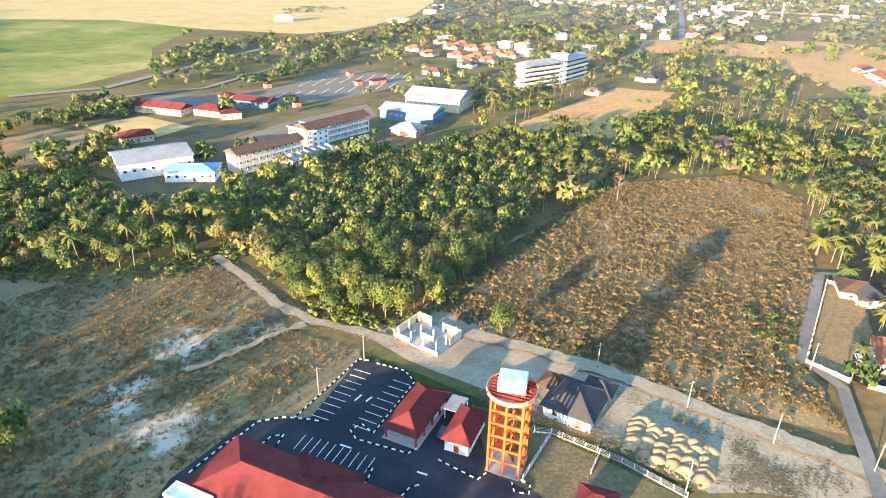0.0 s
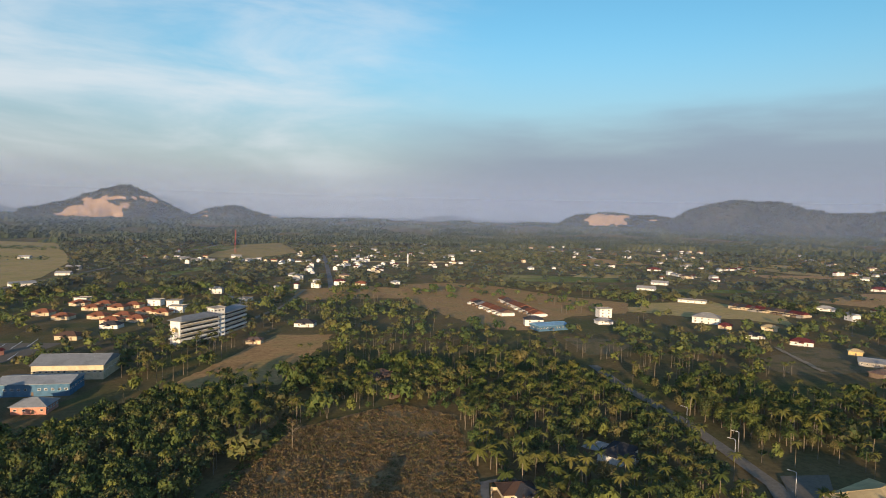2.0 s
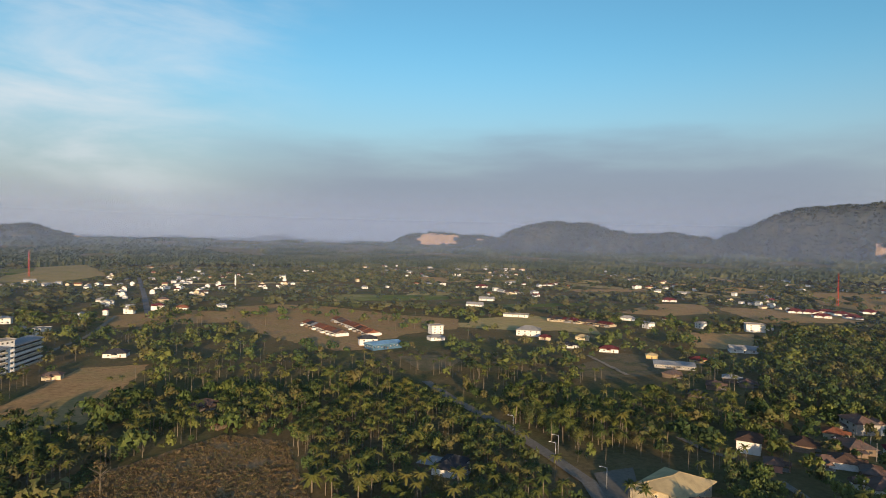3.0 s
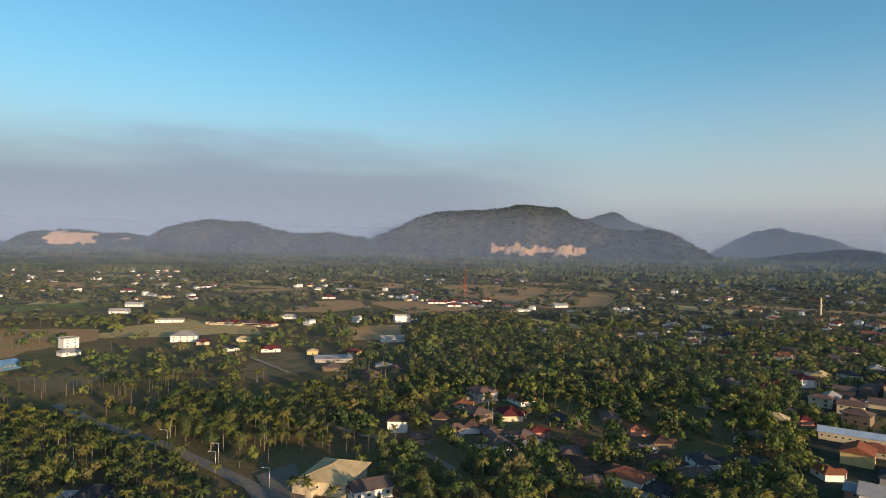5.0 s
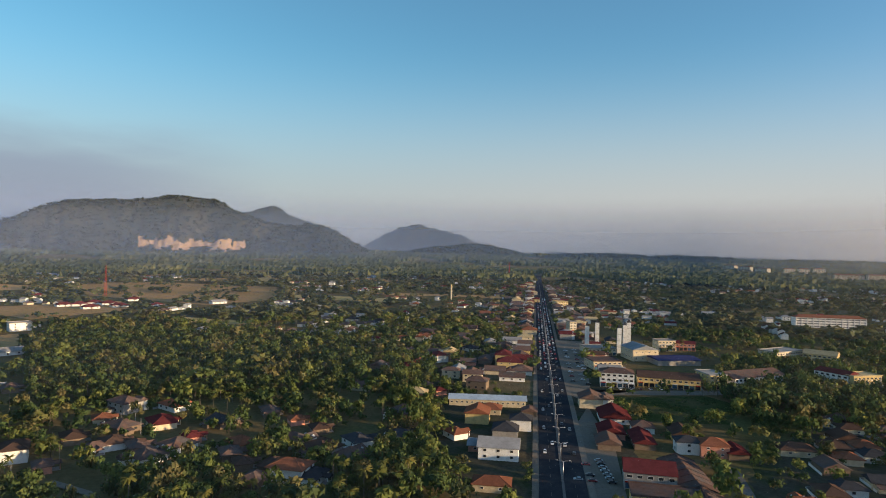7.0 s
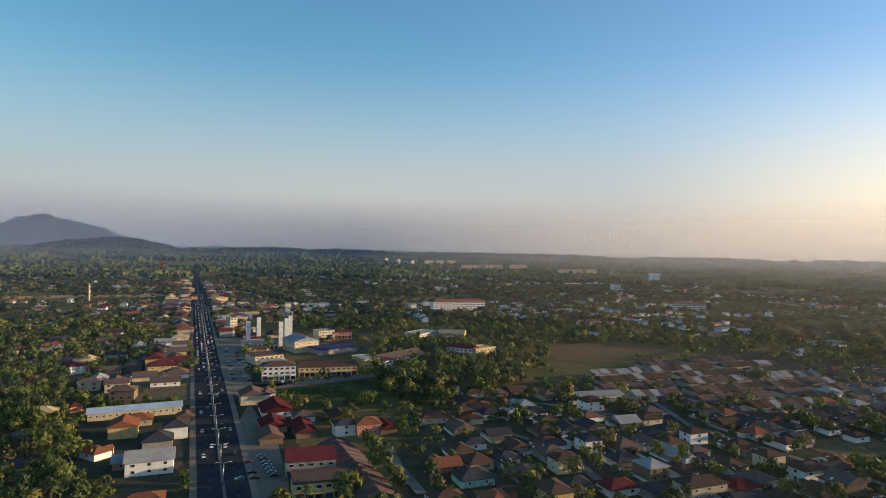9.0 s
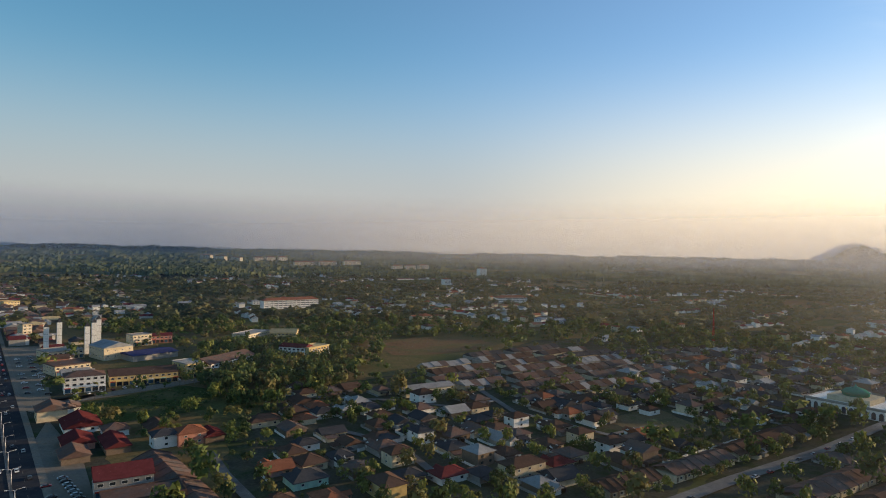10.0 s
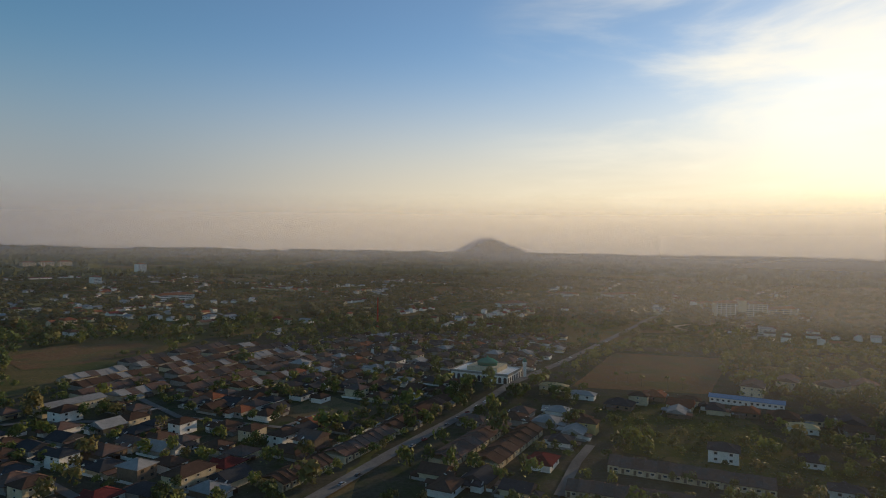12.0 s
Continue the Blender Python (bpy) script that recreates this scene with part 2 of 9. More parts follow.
M = {
    "earth": surface("dry_earth", (0.165, 0.12, 0.058), var=0.5, fine=0.35, coarse=0.012, second=(0.075, 0.078, 0.032), bump=0.3),
    "scrub": surface("scrub_soil", (0.33, 0.215, 0.115), var=0.6, fine=0.9, coarse=0.06, second=(0.21, 0.15, 0.072), bump=0.8),
    "waste": surface("waste_ground", (0.20, 0.15, 0.085), var=0.6, fine=0.9, coarse=0.05, second=(0.095, 0.088, 0.045), bump=0.8),
    "sand": surface("pale_sand", (0.30, 0.245, 0.175), var=0.4, fine=0.9, coarse=0.12, second=(0.22, 0.175, 0.115), bump=0.5),
    "heap": surface("heaped_sand", (0.33, 0.235, 0.14), var=0.3, fine=1.2, coarse=0.2, second=(0.25, 0.175, 0.10), bump=0.5),
    "ploughed": surface("brown_field", (0.50, 0.295, 0.135), var=0.5, fine=0.25, coarse=0.03, second=(0.33, 0.225, 0.095), bump=0.9),
    "paddy": surface("green_paddy", (0.155, 0.18, 0.045), var=0.4, fine=0.06, coarse=0.006, second=(0.27, 0.225, 0.085), bump=0.3),
    "stubble": surface("dry_stubble", (0.48, 0.335, 0.145), var=0.35, fine=0.12, coarse=0.018, second=(0.33, 0.26, 0.10), bump=0.8),
    "playing": surface("trodden_brown_field", (0.17, 0.10, 0.055), var=0.4, fine=0.25, coarse=0.03, second=(0.10, 0.085, 0.04), bump=0.15),
    "street": surface("estate_street", (0.155, 0.145, 0.135), var=0.3, fine=0.6, coarse=0.05, second=(0.19, 0.175, 0.155), bump=0.15),
    "grass": surface("rough_grass", (0.055, 0.07, 0.022), var=0.4, fine=0.4, coarse=0.04, second=(0.085, 0.075, 0.035), bump=0.12),
    "yard": surface("trodden_yard", (0.085, 0.078, 0.056), var=0.5, fine=0.5, coarse=0.05, second=(0.04, 0.052, 0.024), bump=0.12),
    "tarpaulin": surface("indigo_tarpaulin", (0.05, 0.055, 0.13), var=0.3, fine=0.5, coarse=0.1),
    "pale_blue_roof": surface("pale_blue_metal_roof", (0.38, 0.46, 0.54), rough=0.5, var=0.12, fine=0.5, coarse=0.1, bump=0.4, wave=1.4),
    "asphalt": surface("asphalt", (0.034, 0.036, 0.042), rough=0.8, var=0.25, fine=0.8, coarse=0.06, second=(0.045, 0.045, 0.048), bump=0.15),
    "old_asphalt": surface("worn_asphalt", (0.22, 0.185, 0.145), var=0.35, fine=0.6, coarse=0.05, second=(0.17, 0.15, 0.125), bump=0.2),
    "concrete": surface("concrete", (0.34, 0.32, 0.29), var=0.25, fine=0.7, coarse=0.1, second=(0.26, 0.24, 0.22)),
    "white": surface("white_paint", (0.78, 0.76, 0.72), rough=0.6, var=0.1, fine=1.0, coarse=0.3, second=(0.66, 0.63, 0.58), rnd=0.06),
    "cream": surface("cream_paint", (0.62, 0.52, 0.36), rough=0.7, var=0.15, fine=1.0, coarse=0.3),
    "yellow": surface("yellow_paint", (0.60, 0.45, 0.20), rough=0.7, var=0.12, fine=1.0, coarse=0.3),
    "pink": surface("salmon_paint", (0.60, 0.28, 0.20), rough=0.7, var=0.12, fine=1.0, coarse=0.3),
    "mint": surface("mint_paint", (0.38, 0.60, 0.50), rough=0.7, var=0.12, fine=1.0, coarse=0.3),
    "blue_paint": surface("blue_paint", (0.08, 0.16, 0.25), rough=0.6, var=0.12, fine=1.0, coarse=0.3),
    "timber": surface("weathered_boards", (0.20, 0.15, 0.11), var=0.3, fine=1.0, coarse=0.3),
    "red_tile": surface("red_roof", (0.135, 0.034, 0.034), rough=0.6, var=0.2, fine=0.9, coarse=0.2, bump=0.5, wave=2.0),
    "orange_tile": surface("orange_roof_tile", (0.25, 0.10, 0.058), rough=0.8, var=0.3, fine=0.9, coarse=0.2, bump=0.5, wave=2.0),
    "brown_tile": surface("brown_roof_tile", (0.105, 0.066, 0.05), rough=0.75, var=0.25, fine=0.9, coarse=0.2, bump=0.5, wave=2.0),
    "dark_tile": surface("dark_roof_tile", (0.06, 0.06, 0.065), rough=0.65, var=0.25, fine=0.9, coarse=0.2, bump=0.5, wave=2.0),
    "rust": surface("rusty_iron_roof", (0.16, 0.10, 0.08), rough=0.7, var=0.35, fine=0.6, coarse=0.12, second=(0.10, 0.085, 0.08), bump=0.5, wave=1.6),
    "grey_roof": surface("grey_metal_roof", (0.32, 0.31, 0.30), rough=0.5, var=0.2, fine=0.5, coarse=0.1, bump=0.4, wave=1.4),
    "white_roof": surface("white_metal_roof", (0.27, 0.285, 0.30), rough=0.5, var=0.2, fine=0.5, coarse=0.1, bump=0.4, wave=1.4),
    "tan_roof": surface("tan_metal_roof", (0.52, 0.40, 0.22), rough=0.55, var=0.12, fine=0.5, coarse=0.1, bump=0.4, wave=1.4),
    "blue_roof": surface("blue_metal_roof", (0.16, 0.30, 0.45), rough=0.5, var=0.12, fine=0.5, coarse=0.1, bump=0.4, wave=1.4),
    "green_roof": surface("green_dome", (0.05, 0.24, 0.17), rough=0.4, var=0.12, fine=0.5, coarse=0.1),
    "orange_paint": surface("orange_red_paint", (0.50, 0.105, 0.035), rough=0.5, var=0.2, fine=0.8, coarse=0.3),
    "red_paint": surface("red_paint", (0.42, 0.05, 0.03), rough=0.5, var=0.15, fine=0.8, coarse=0.3),
    "tank": surface("pale_blue_tank_panels", (0.42, 0.66, 0.74), rough=0.5, var=0.1, fine=0.8, coarse=0.3),
    "steel": surface("galvanised_steel", (0.45, 0.45, 0.46), rough=0.4, var=0.15, fine=2.0, coarse=0.4, metal=0.6),
    "black": surface("black_paint", (0.02, 0.02, 0.02), rough=0.6, var=0.1),
    "palm_bark": surface("grey_palm_bark", (0.23, 0.19, 0.14), var=0.3, fine=2.5, coarse=0.6),
    "bark": surface("grey_bark", (0.20, 0.165, 0.12), var=0.35, fine=2.5, coarse=0.6),
    "quarry": surface("bare_rock", (0.58, 0.38, 0.23), var=0.3, fine=0.02, coarse=0.006, second=(0.36, 0.25, 0.18), bump=0.8),
    "hill_wood": surface("hill_forest", (0.045, 0.052, 0.042), var=0.5, fine=0.035, coarse=0.004, second=(0.075, 0.07, 0.05), bump=1.0),
    "waste_sand": sandy("worn_waste_ground", (0.23, 0.17, 0.095), (0.12, 0.11, 0.055), (0.46, 0.38, 0.29), [(-73, 151, 18), (-64, 117, 18), (-80, 128, 17), (-52, 160, 10)]),
    "far_canopy": surface("far_canopy", (0.058, 0.072, 0.03), var=0.6, fine=0.05, coarse=0.004, second=(0.095, 0.094, 0.04), bump=0.6),
    "leaf": foliage("broad_leaves", [(0.052, 0.084, 0.029), (0.088, 0.126, 0.036), (0.14, 0.168, 0.044), (0.195, 0.208, 0.052), (0.10, 0.134, 0.04), (0.06, 0.096, 0.032), (0.145, 0.15, 0.05), (0.18, 0.15, 0.062), (0.07, 0.095, 0.035)], 0.28),
    "palm": foliage("palm_fronds", [(0.105, 0.125, 0.032), (0.155, 0.16, 0.04), (0.20, 0.18, 0.05), (0.078, 0.105, 0.029)], 0.4),
    "far_leaf": foliage("far_woods", [(0.054, 0.072, 0.036), (0.08, 0.098, 0.044), (0.115, 0.122, 0.052), (0.145, 0.13, 0.058), (0.068, 0.087, 0.04)], 0.3),
    "hill_leaf": foliage("hill_trees", [(0.03, 0.042, 0.026), (0.055, 0.066, 0.035), (0.085, 0.085, 0.045), (0.04, 0.052, 0.032)], 0.3),
    "dry_leaf": foliage("dry_scrub_leaves", [(0.18, 0.118, 0.06), (0.25, 0.165, 0.085), (0.14, 0.115, 0.05), (0.29, 0.205, 0.11), (0.12, 0.12, 0.045)], 0.3),
    "car_white": surface("white_car_paint", (0.75, 0.75, 0.75), rough=0.3, var=0.03, spec=0.5, rnd=0.05),
    "car_dark": surface("dark_car_paint", (0.04, 0.045, 0.055), rough=0.3, var=0.03, spec=0.5),
    "car_red": surface("red_car_paint", (0.30, 0.03, 0.03), rough=0.3, var=0.03, spec=0.5),
    "car_silver": surface("silver_car_paint", (0.42, 0.43, 0.44), rough=0.3, var=0.03, metal=0.4, spec=0.5),
    "rubber": surface("tyre_rubber", (0.02, 0.02, 0.02), var=0.1),
}
glass = bpy.data.materials.new("window_glass")
glass.use_nodes = True
gp = glass.node_tree.nodes["Principled BSDF"]
gp.inputs["Base Color"].default_value, gp.inputs["Roughness"].default_value = (0.03, 0.035, 0.04, 1), 0.08
M["glass"] = glass


# ---- mesh helpers ----
def mesh_of(verts, faces, material, name="mesh", smooth=False):
    me = bpy.data.meshes.new(name)
    me.from_pydata([tuple(v) for v in verts], [], [tuple(f) for f in faces])
    me.materials.append(M[material])
    if smooth:
        me.polygons.foreach_set("use_smooth", [True] * len(me.polygons))
    me.update()
    return me


class Shape:
    """Collects boxes, prisms and tubes into one mesh."""

    def __init__(self):
        self.v, self.f = [], []

    def add(self, verts, faces):
        n = len(self.v)
        self.v += [tuple(v) for v in verts]
        self.f += [tuple(i + n for i in f) for f in faces]
        return self

    def box(self, x0, x1, y0, y1, z0, z1):
        return self.add([(x, y, z) for z in (z0, z1) for y in (y0, y1) for x in (x0, x1)],
                        [(0, 2, 3, 1), (4, 5, 7, 6), (0, 1, 5, 4), (2, 6, 7, 3), (0, 4, 6, 2), (1, 3, 7, 5)])

    def beam(self, a, b, w, h=None):
        a, b = Vector(a), Vector(b)
        h = h or w
        z = (b - a).normalized()
        x = z.cross(Vector((0, 0, 1)) if abs(z.z) < 0.95 else Vector((0, 1, 0))).normalized()
        y = x.cross(z)
        vs = [p + x * sx * w / 2 + y * sy * h / 2 for p in (a, b) for sx, sy in ((-1, -1), (1, -1), (1, 1), (-1, 1))]
        return self.add(vs, [(3, 2, 1, 0), (4, 5, 6, 7), (0, 1, 5, 4), (1, 2, 6, 5), (2, 3, 7, 6), (3, 0, 4, 7)])

    def tube(self, pts, radii, n=8, cap=True):
        rings = []
        for k, (p, r) in enumerate(zip(pts, radii)):
            p = Vector(p)
            dirn = Vector(pts[min(k + 1, len(pts) - 1)]) - Vector(pts[max(k - 1, 0)])
            z = dirn.normalized() if dirn.length > 1e-6 else Vector((0, 0, 1))
            x = z.cross(Vector((0, 1, 0)) if abs(z.y) < 0.9 else Vector((1, 0, 0))).normalized()
            y = z.cross(x)
            rings.append([p + (x * math.cos(a) + y * math.sin(a)) * r for a in [2 * math.pi * i / n for i in range(n)]])
        vs = [v for ring in rings for v in ring]
        fs = [(k * n + i, k * n + (i + 1) % n, (k + 1) * n + (i + 1) % n, (k + 1) * n + i) for k in range(len(pts) - 1) for i in range(n)]
        if cap:
            fs += [tuple(range(n))[::-1], tuple(range((len(pts) - 1) * n, len(pts) * n))]
        return self.add(vs, fs)

    def mesh(self, material, name="mesh", smooth=False):
        return mesh_of(self.v, self.f, material, name, smooth)


def part(name, data, parent, m=None, label=""):
    ob = new(name, data)
    ob.parent = parent
    if m is not None:
        ob.matrix_basis = m
    return tagged(ob, label)


def thing(name, x, y, rot=0.0, z=0.0, label="", category="", group=""):
    ob = new(name)
    ob.matrix_basis = pose(x, y, z, 0, 0, rot)
    return tagged(ob, label, category, group)


# ---- keeping trees off what is built ----
CLEAR_POLY, CLEAR_LINE, CLEAR_DISC = [], [], []
KEEP_POLY, KEEP_LINE, KEEP_DISC, SOFT_POLY = [], [], [], []        # open ground, roads, houses with their gardens


def pairs(seq):
    return [(seq[i], seq[i + 1]) for i in range(0, len(seq), 2)]


def inside(poly, x, y):
    r = np.zeros(x.shape, bool)
    for (x0, y0), (x1, y1) in zip(poly, poly[1:] + poly[:1]):
        if y0 != y1:
            r ^= ((y0 > y) != (y1 > y)) & (x < (x1 - x0) * (y - y0) / (y1 - y0) + x0)
    return r


def near_line(pts, w, x, y):
    r = np.zeros(x.shape, bool)
    for (x0, y0), (x1, y1) in zip(pts, pts[1:]):
        dx, dy = x1 - x0, y1 - y0
        u = np.clip(((x - x0) * dx + (y - y0) * dy) / (dx * dx + dy * dy + 1e-9), 0, 1)
        r |= (x - x0 - u * dx) ** 2 + (y - y0 - u * dy) ** 2 < w * w
    return r


def clump(x, y):
    """Where thickets spread into open fields."""
    return np.sin(x * 0.031 + 1.3 * np.sin(y * 0.043)) * np.sin(y * 0.037 + 1.1 * np.sin(x * 0.029)) > 0.42


def free(x, y, margin=0.0, trees=False):
    """True where nothing is built; for trees also where gardens and verges are kept clear."""
    ok = np.ones(x.shape, bool)
    for group in (KEEP_POLY, CLEAR_POLY) if trees else (KEEP_POLY,):
        for p in group:
            xs, ys = [q[0] for q in p], [q[1] for q in p]
            s = np.where(ok & (x > min(xs)) & (x < max(xs)) & (y > min(ys)) & (y < max(ys)))[0]
            if len(s):
                ok[s] &= ~inside(p, x[s], y[s])
    for p in SOFT_POLY:
        xs, ys = [q[0] for q in p], [q[1] for q in p]
        s = np.where(ok & (x > min(xs)) & (x < max(xs)) & (y > min(ys)) & (y < max(ys)))[0]
        if len(s):
            ok[s] &= ~inside(p, x[s], y[s]) | (clump(x[s], y[s]) if trees else False)
    for group in (KEEP_LINE, CLEAR_LINE) if trees else (KEEP_LINE,):
        for p, w in group:
            xs, ys, m = [q[0] for q in p], [q[1] for q in p], w + margin
            s = np.where(ok & (x > min(xs) - m) & (x < max(xs) + m) & (y > min(ys) - m) & (y < max(ys) + m))[0]
            if len(s):
                ok[s] &= ~near_line(p, m, x[s], y[s])
    discs = KEEP_DISC + CLEAR_DISC if trees else KEEP_DISC
    if discs and len(x) < 50:
        if not trees:                         # single places: the discs of the last few houses are tested apart
            if len(discs) - len(DISC_CACHE[0]) > 150:
                DISC_CACHE[0] = np.array(discs)
            late = discs[len(DISC_CACHE[0]):]
            for cx, cy, r in late:
                ok &= (x - cx) ** 2 + (y - cy) ** 2 >= (r + margin) ** 2
            d = DISC_CACHE[0]
        else:
            d = np.array(discs)
        if not len(d):
            return ok
        ok &= ~(((x[:, None] - d[None, :, 0]) ** 2 + (y[:, None] - d[None, :, 1]) ** 2) < (d[None, :, 2] + margin) ** 2).any(1)
    elif discs:
        order = np.argsort(x)
        sx = x[order]
        for cx, cy, r in discs:
            m = r + margin
            s = order[np.searchsorted(sx, cx - m):np.searchsorted(sx, cx + m)]
            ok[s] &= (x[s] - cx) ** 2 + (y[s] - cy) ** 2 >= m * m
    return ok


DISC_CACHE = [np.zeros((0, 3))]
LAYER = [0.0]
LEAFY = [False]                 # set while houses are placed whose gardens are full of trees


def patch(name, seq, material, label="", keep=True, wobble=0.0):
    """A flat piece of ground, a few centimetres over what lies beneath it."""
    pts = pairs(seq)
    if keep:
        far = min(math.hypot(x, y) for x, y in pts)
        soft = name in ("far_field", "plain_field", "meadow", "kampung_clearing", "far_clearing")
        (SOFT_POLY if soft else KEEP_POLY).append(pts)
        if far > 420:                     # no tall trees right before an open field either
            (SOFT_POLY if soft else CLEAR_POLY).append([(x * (1 - 80 / far), y * (1 - 80 / far)) for x, y in pts])
    LAYER[0] += 0.004
    out = []
    for (x0, y0), (x1, y1) in zip(pts, pts[1:] + pts[:1]):
        n = max(1, int(math.hypot(x1 - x0, y1 - y0) / 6)) if wobble else 1
        for k in range(n):
            u = k / n
            x, y = x0 + (x1 - x0) * u, y0 + (y1 - y0) * u
            j = noise.noise_vector((x * 0.11, y * 0.11, 3.0)) * wobble
            out.append((x + j.x, y + j.y, 0.03 + LAYER[0]))
    bm = bmesh.new()
    f = bm.faces.new([bm.verts.new(p) for p in out])
    bmesh.ops.triangulate(bm, faces=[f])
    bmesh.ops.recalc_face_normals(bm, faces=bm.faces)
    if bm.faces[:] and sum(fc.normal.z for fc in bm.faces) < 0:
        bmesh.ops.reverse_faces(bm, faces=bm.faces)
    me = bpy.data.meshes.new(name)
    bm.to_mesh(me)
    bm.free()
    me.materials.append(M[material])
    return tagged(new(name, me), label, "ground", kind="structure")


def strip(name, seq, width, material, label="", z=0.0, keep=True, wobble=0.0):
    """A road or path of even width along a line."""
    pts = [Vector((*p, 0)) for p in pairs(seq)]
    if keep:
        KEEP_LINE.append((pairs(seq), width / 2 + 1.5))
        far = min(p.length for p in pts)
        if far > 170:                     # a cleared verge, so that the road shows between the trees
            CLEAR_LINE.append(([(x * (1 - 7 / far), y * (1 - 7 / far)) for x, y in pairs(seq)], width / 2 + 2.5))
    if wobble:
        fine = []
        for p, q in zip(pts, pts[1:]):
            n = max(1, int((q - p).length / 2.5))
            fine += [p.lerp(q, k / n) for k in range(n)]
        pts = fine + [pts[-1]]
    LAYER[0] += 0.004
    vs, fs = [], []
    for k, p in enumerate(pts):
        t = (pts[min(k + 1, len(pts) - 1)] - pts[max(k - 1, 0)]).normalized()
        s = Vector((-t.y, t.x, 0)) * width / 2
        zz = 0.03 + LAYER[0] + z
        a, b = (1 + wobble * noise.noise((p.x * 0.25, p.y * 0.25, c)) + 0.5 * wobble * noise.noise((p.x * 0.9, p.y * 0.9, c)) for c in (1.0, 7.0))
        vs += [(p.x + s.x * a, p.y + s.y * a, zz), (p.x - s.x * b, p.y - s.y * b, zz)]
        if k:
            fs.append((2 * k - 2, 2 * k - 1, 2 * k + 1, 2 * k))
    return tagged(new(name, mesh_of(vs, fs, material, name)), label, "road", kind="structure")


# ---- buildings ----
CACHE = {}


def window_mesh(w, h, frame_mat):
    """A framed pane, set in the wall's face: the frame stands proud of the glass."""
    key = ("win", round(w, 1), round(h, 1), frame_mat)
    if key not in CACHE:
        t = 0.12
        vs = []
        for k, y in ((0, 0.02), (0, -0.07), (t, -0.07), (t, -0.02)):
            vs += [(-w / 2 + k, y, -h / 2 + k), (w / 2 - k, y, -h / 2 + k), (w / 2 - k, y, h / 2 - k), (-w / 2 + k, y, h / 2 - k)]
        fs = [(4 * r + i, 4 * r + (i + 1) % 4, 4 * r + 4 + (i + 1) % 4, 4 * r + 4 + i) for r in range(3) for i in range(4)] + [(12, 13, 14, 15)]
        me = mesh_of(vs, fs, frame_mat, "window")
        me.materials.append(M["glass"])
        me.polygons[12].material_index = 1
        CACHE[key] = me
    return CACHE[key]


def roof_mesh(kind, w, d, rise, over, mat, axis="x", thick=0.22):
    key = ("roof", kind, round(w, 1), round(d, 1), round(rise, 1), over, mat)
    if key in CACHE:
        return CACHE[key]
    a, b = w / 2 + over, d / 2 + over
    s = Shape()
    if kind == "flat":
        s.box(-a, a, -b, b, 0, 0.3)
        s.box(-a, a, -b, -b + 0.25, 0.3, 0.9).box(-a, a, b - 0.25, b, 0.3, 0.9)
        s.box(-a, -a + 0.25, -b + 0.25, b - 0.25, 0.3, 0.9).box(a - 0.25, a, -b + 0.25, b - 0.25, 0.3, 0.9)
    elif kind == "shed":
        s.add([(-a, -b, 0), (a, -b, 0), (a, b, rise), (-a, b, rise), (-a, -b, thick), (a, -b, thick), (a, b, rise + thick), (-a, b, rise + thick)],
              [(3, 2, 1, 0), (4, 5, 6, 7), (0, 1, 5, 4), (1, 2, 6, 5), (2, 3, 7, 6), (3, 0, 4, 7)])
    else:
        flip = d > w
        if flip:
            a, b = b, a
        r = a if kind == "gable" else max(a - b, 0.0)
        vs = []
        for z in (0.0, thick):
            vs += [(-a, -b, z), (a, -b, z), (a, b, z), (-a, b, z), (-r, 0, z + rise), (r, 0, z + rise)]
        fs = [(6, 7, 11, 10), (8, 9, 10, 11), (7, 8, 11), (9, 6, 10)]
        fs += [(0, 1, 7, 6), (1, 2, 8, 7), (2, 3, 9, 8), (3, 0, 6, 9), (3, 2, 1, 0)]
        s.add(vs, fs)
        cap = 0.16
        s.beam((-r, 0, rise + thick), (r + 0.01, 0, rise + thick), cap * 2, cap)
        if kind == "hip":
            for sx in (-1, 1):
                for sy in (-1, 1):
                    s.beam((sx * r, 0, rise + thick), (sx * a, sy * b, thick), cap * 1.6, cap)
        if flip:
            s.v = [(y, -x, z) for x, y, z in s.v]
    CACHE[key] = s.mesh(mat, "roof")
    return CACHE[key]


def wall_mesh(w, d, h, mat, gable=0.0):
    key = ("wall", round(w, 1), round(d, 1), round(h, 1), mat, round(gable, 1))
    if key not in CACHE:
        s = Shape().box(-w / 2, w / 2, -d / 2, d / 2, 0.25, h)
        s.box(-w / 2 - 0.12, w / 2 + 0.12, -d / 2 - 0.12, d / 2 + 0.12, -0.3, 0.25)
        if gable:
            if w >= d:
                for x in (-w / 2, w / 2 - 0.2):
                    s.add([(x, -d / 2, h), (x + 0.2, -d / 2, h), (x + 0.2, d / 2, h), (x, d / 2, h), (x, 0, h + gable), (x + 0.2, 0, h + gable)],
                          [(0, 4, 3), (1, 2, 5), (0, 1, 5, 4), (2, 3, 4, 5)])
            else:
                for y in (-d / 2, d / 2 - 0.2):
                    s.add([(-w / 2, y, h), (-w / 2, y + 0.2, h), (w / 2, y + 0.2, h), (w / 2, y, h), (0, y, h + gable), (0, y + 0.2, h + gable)],
                          [(0, 3, 4), (1, 5, 2), (0, 4, 5, 1), (3, 2, 5, 4)])
        CACHE[key] = s.mesh(mat, "wall")
    return CACHE[key]


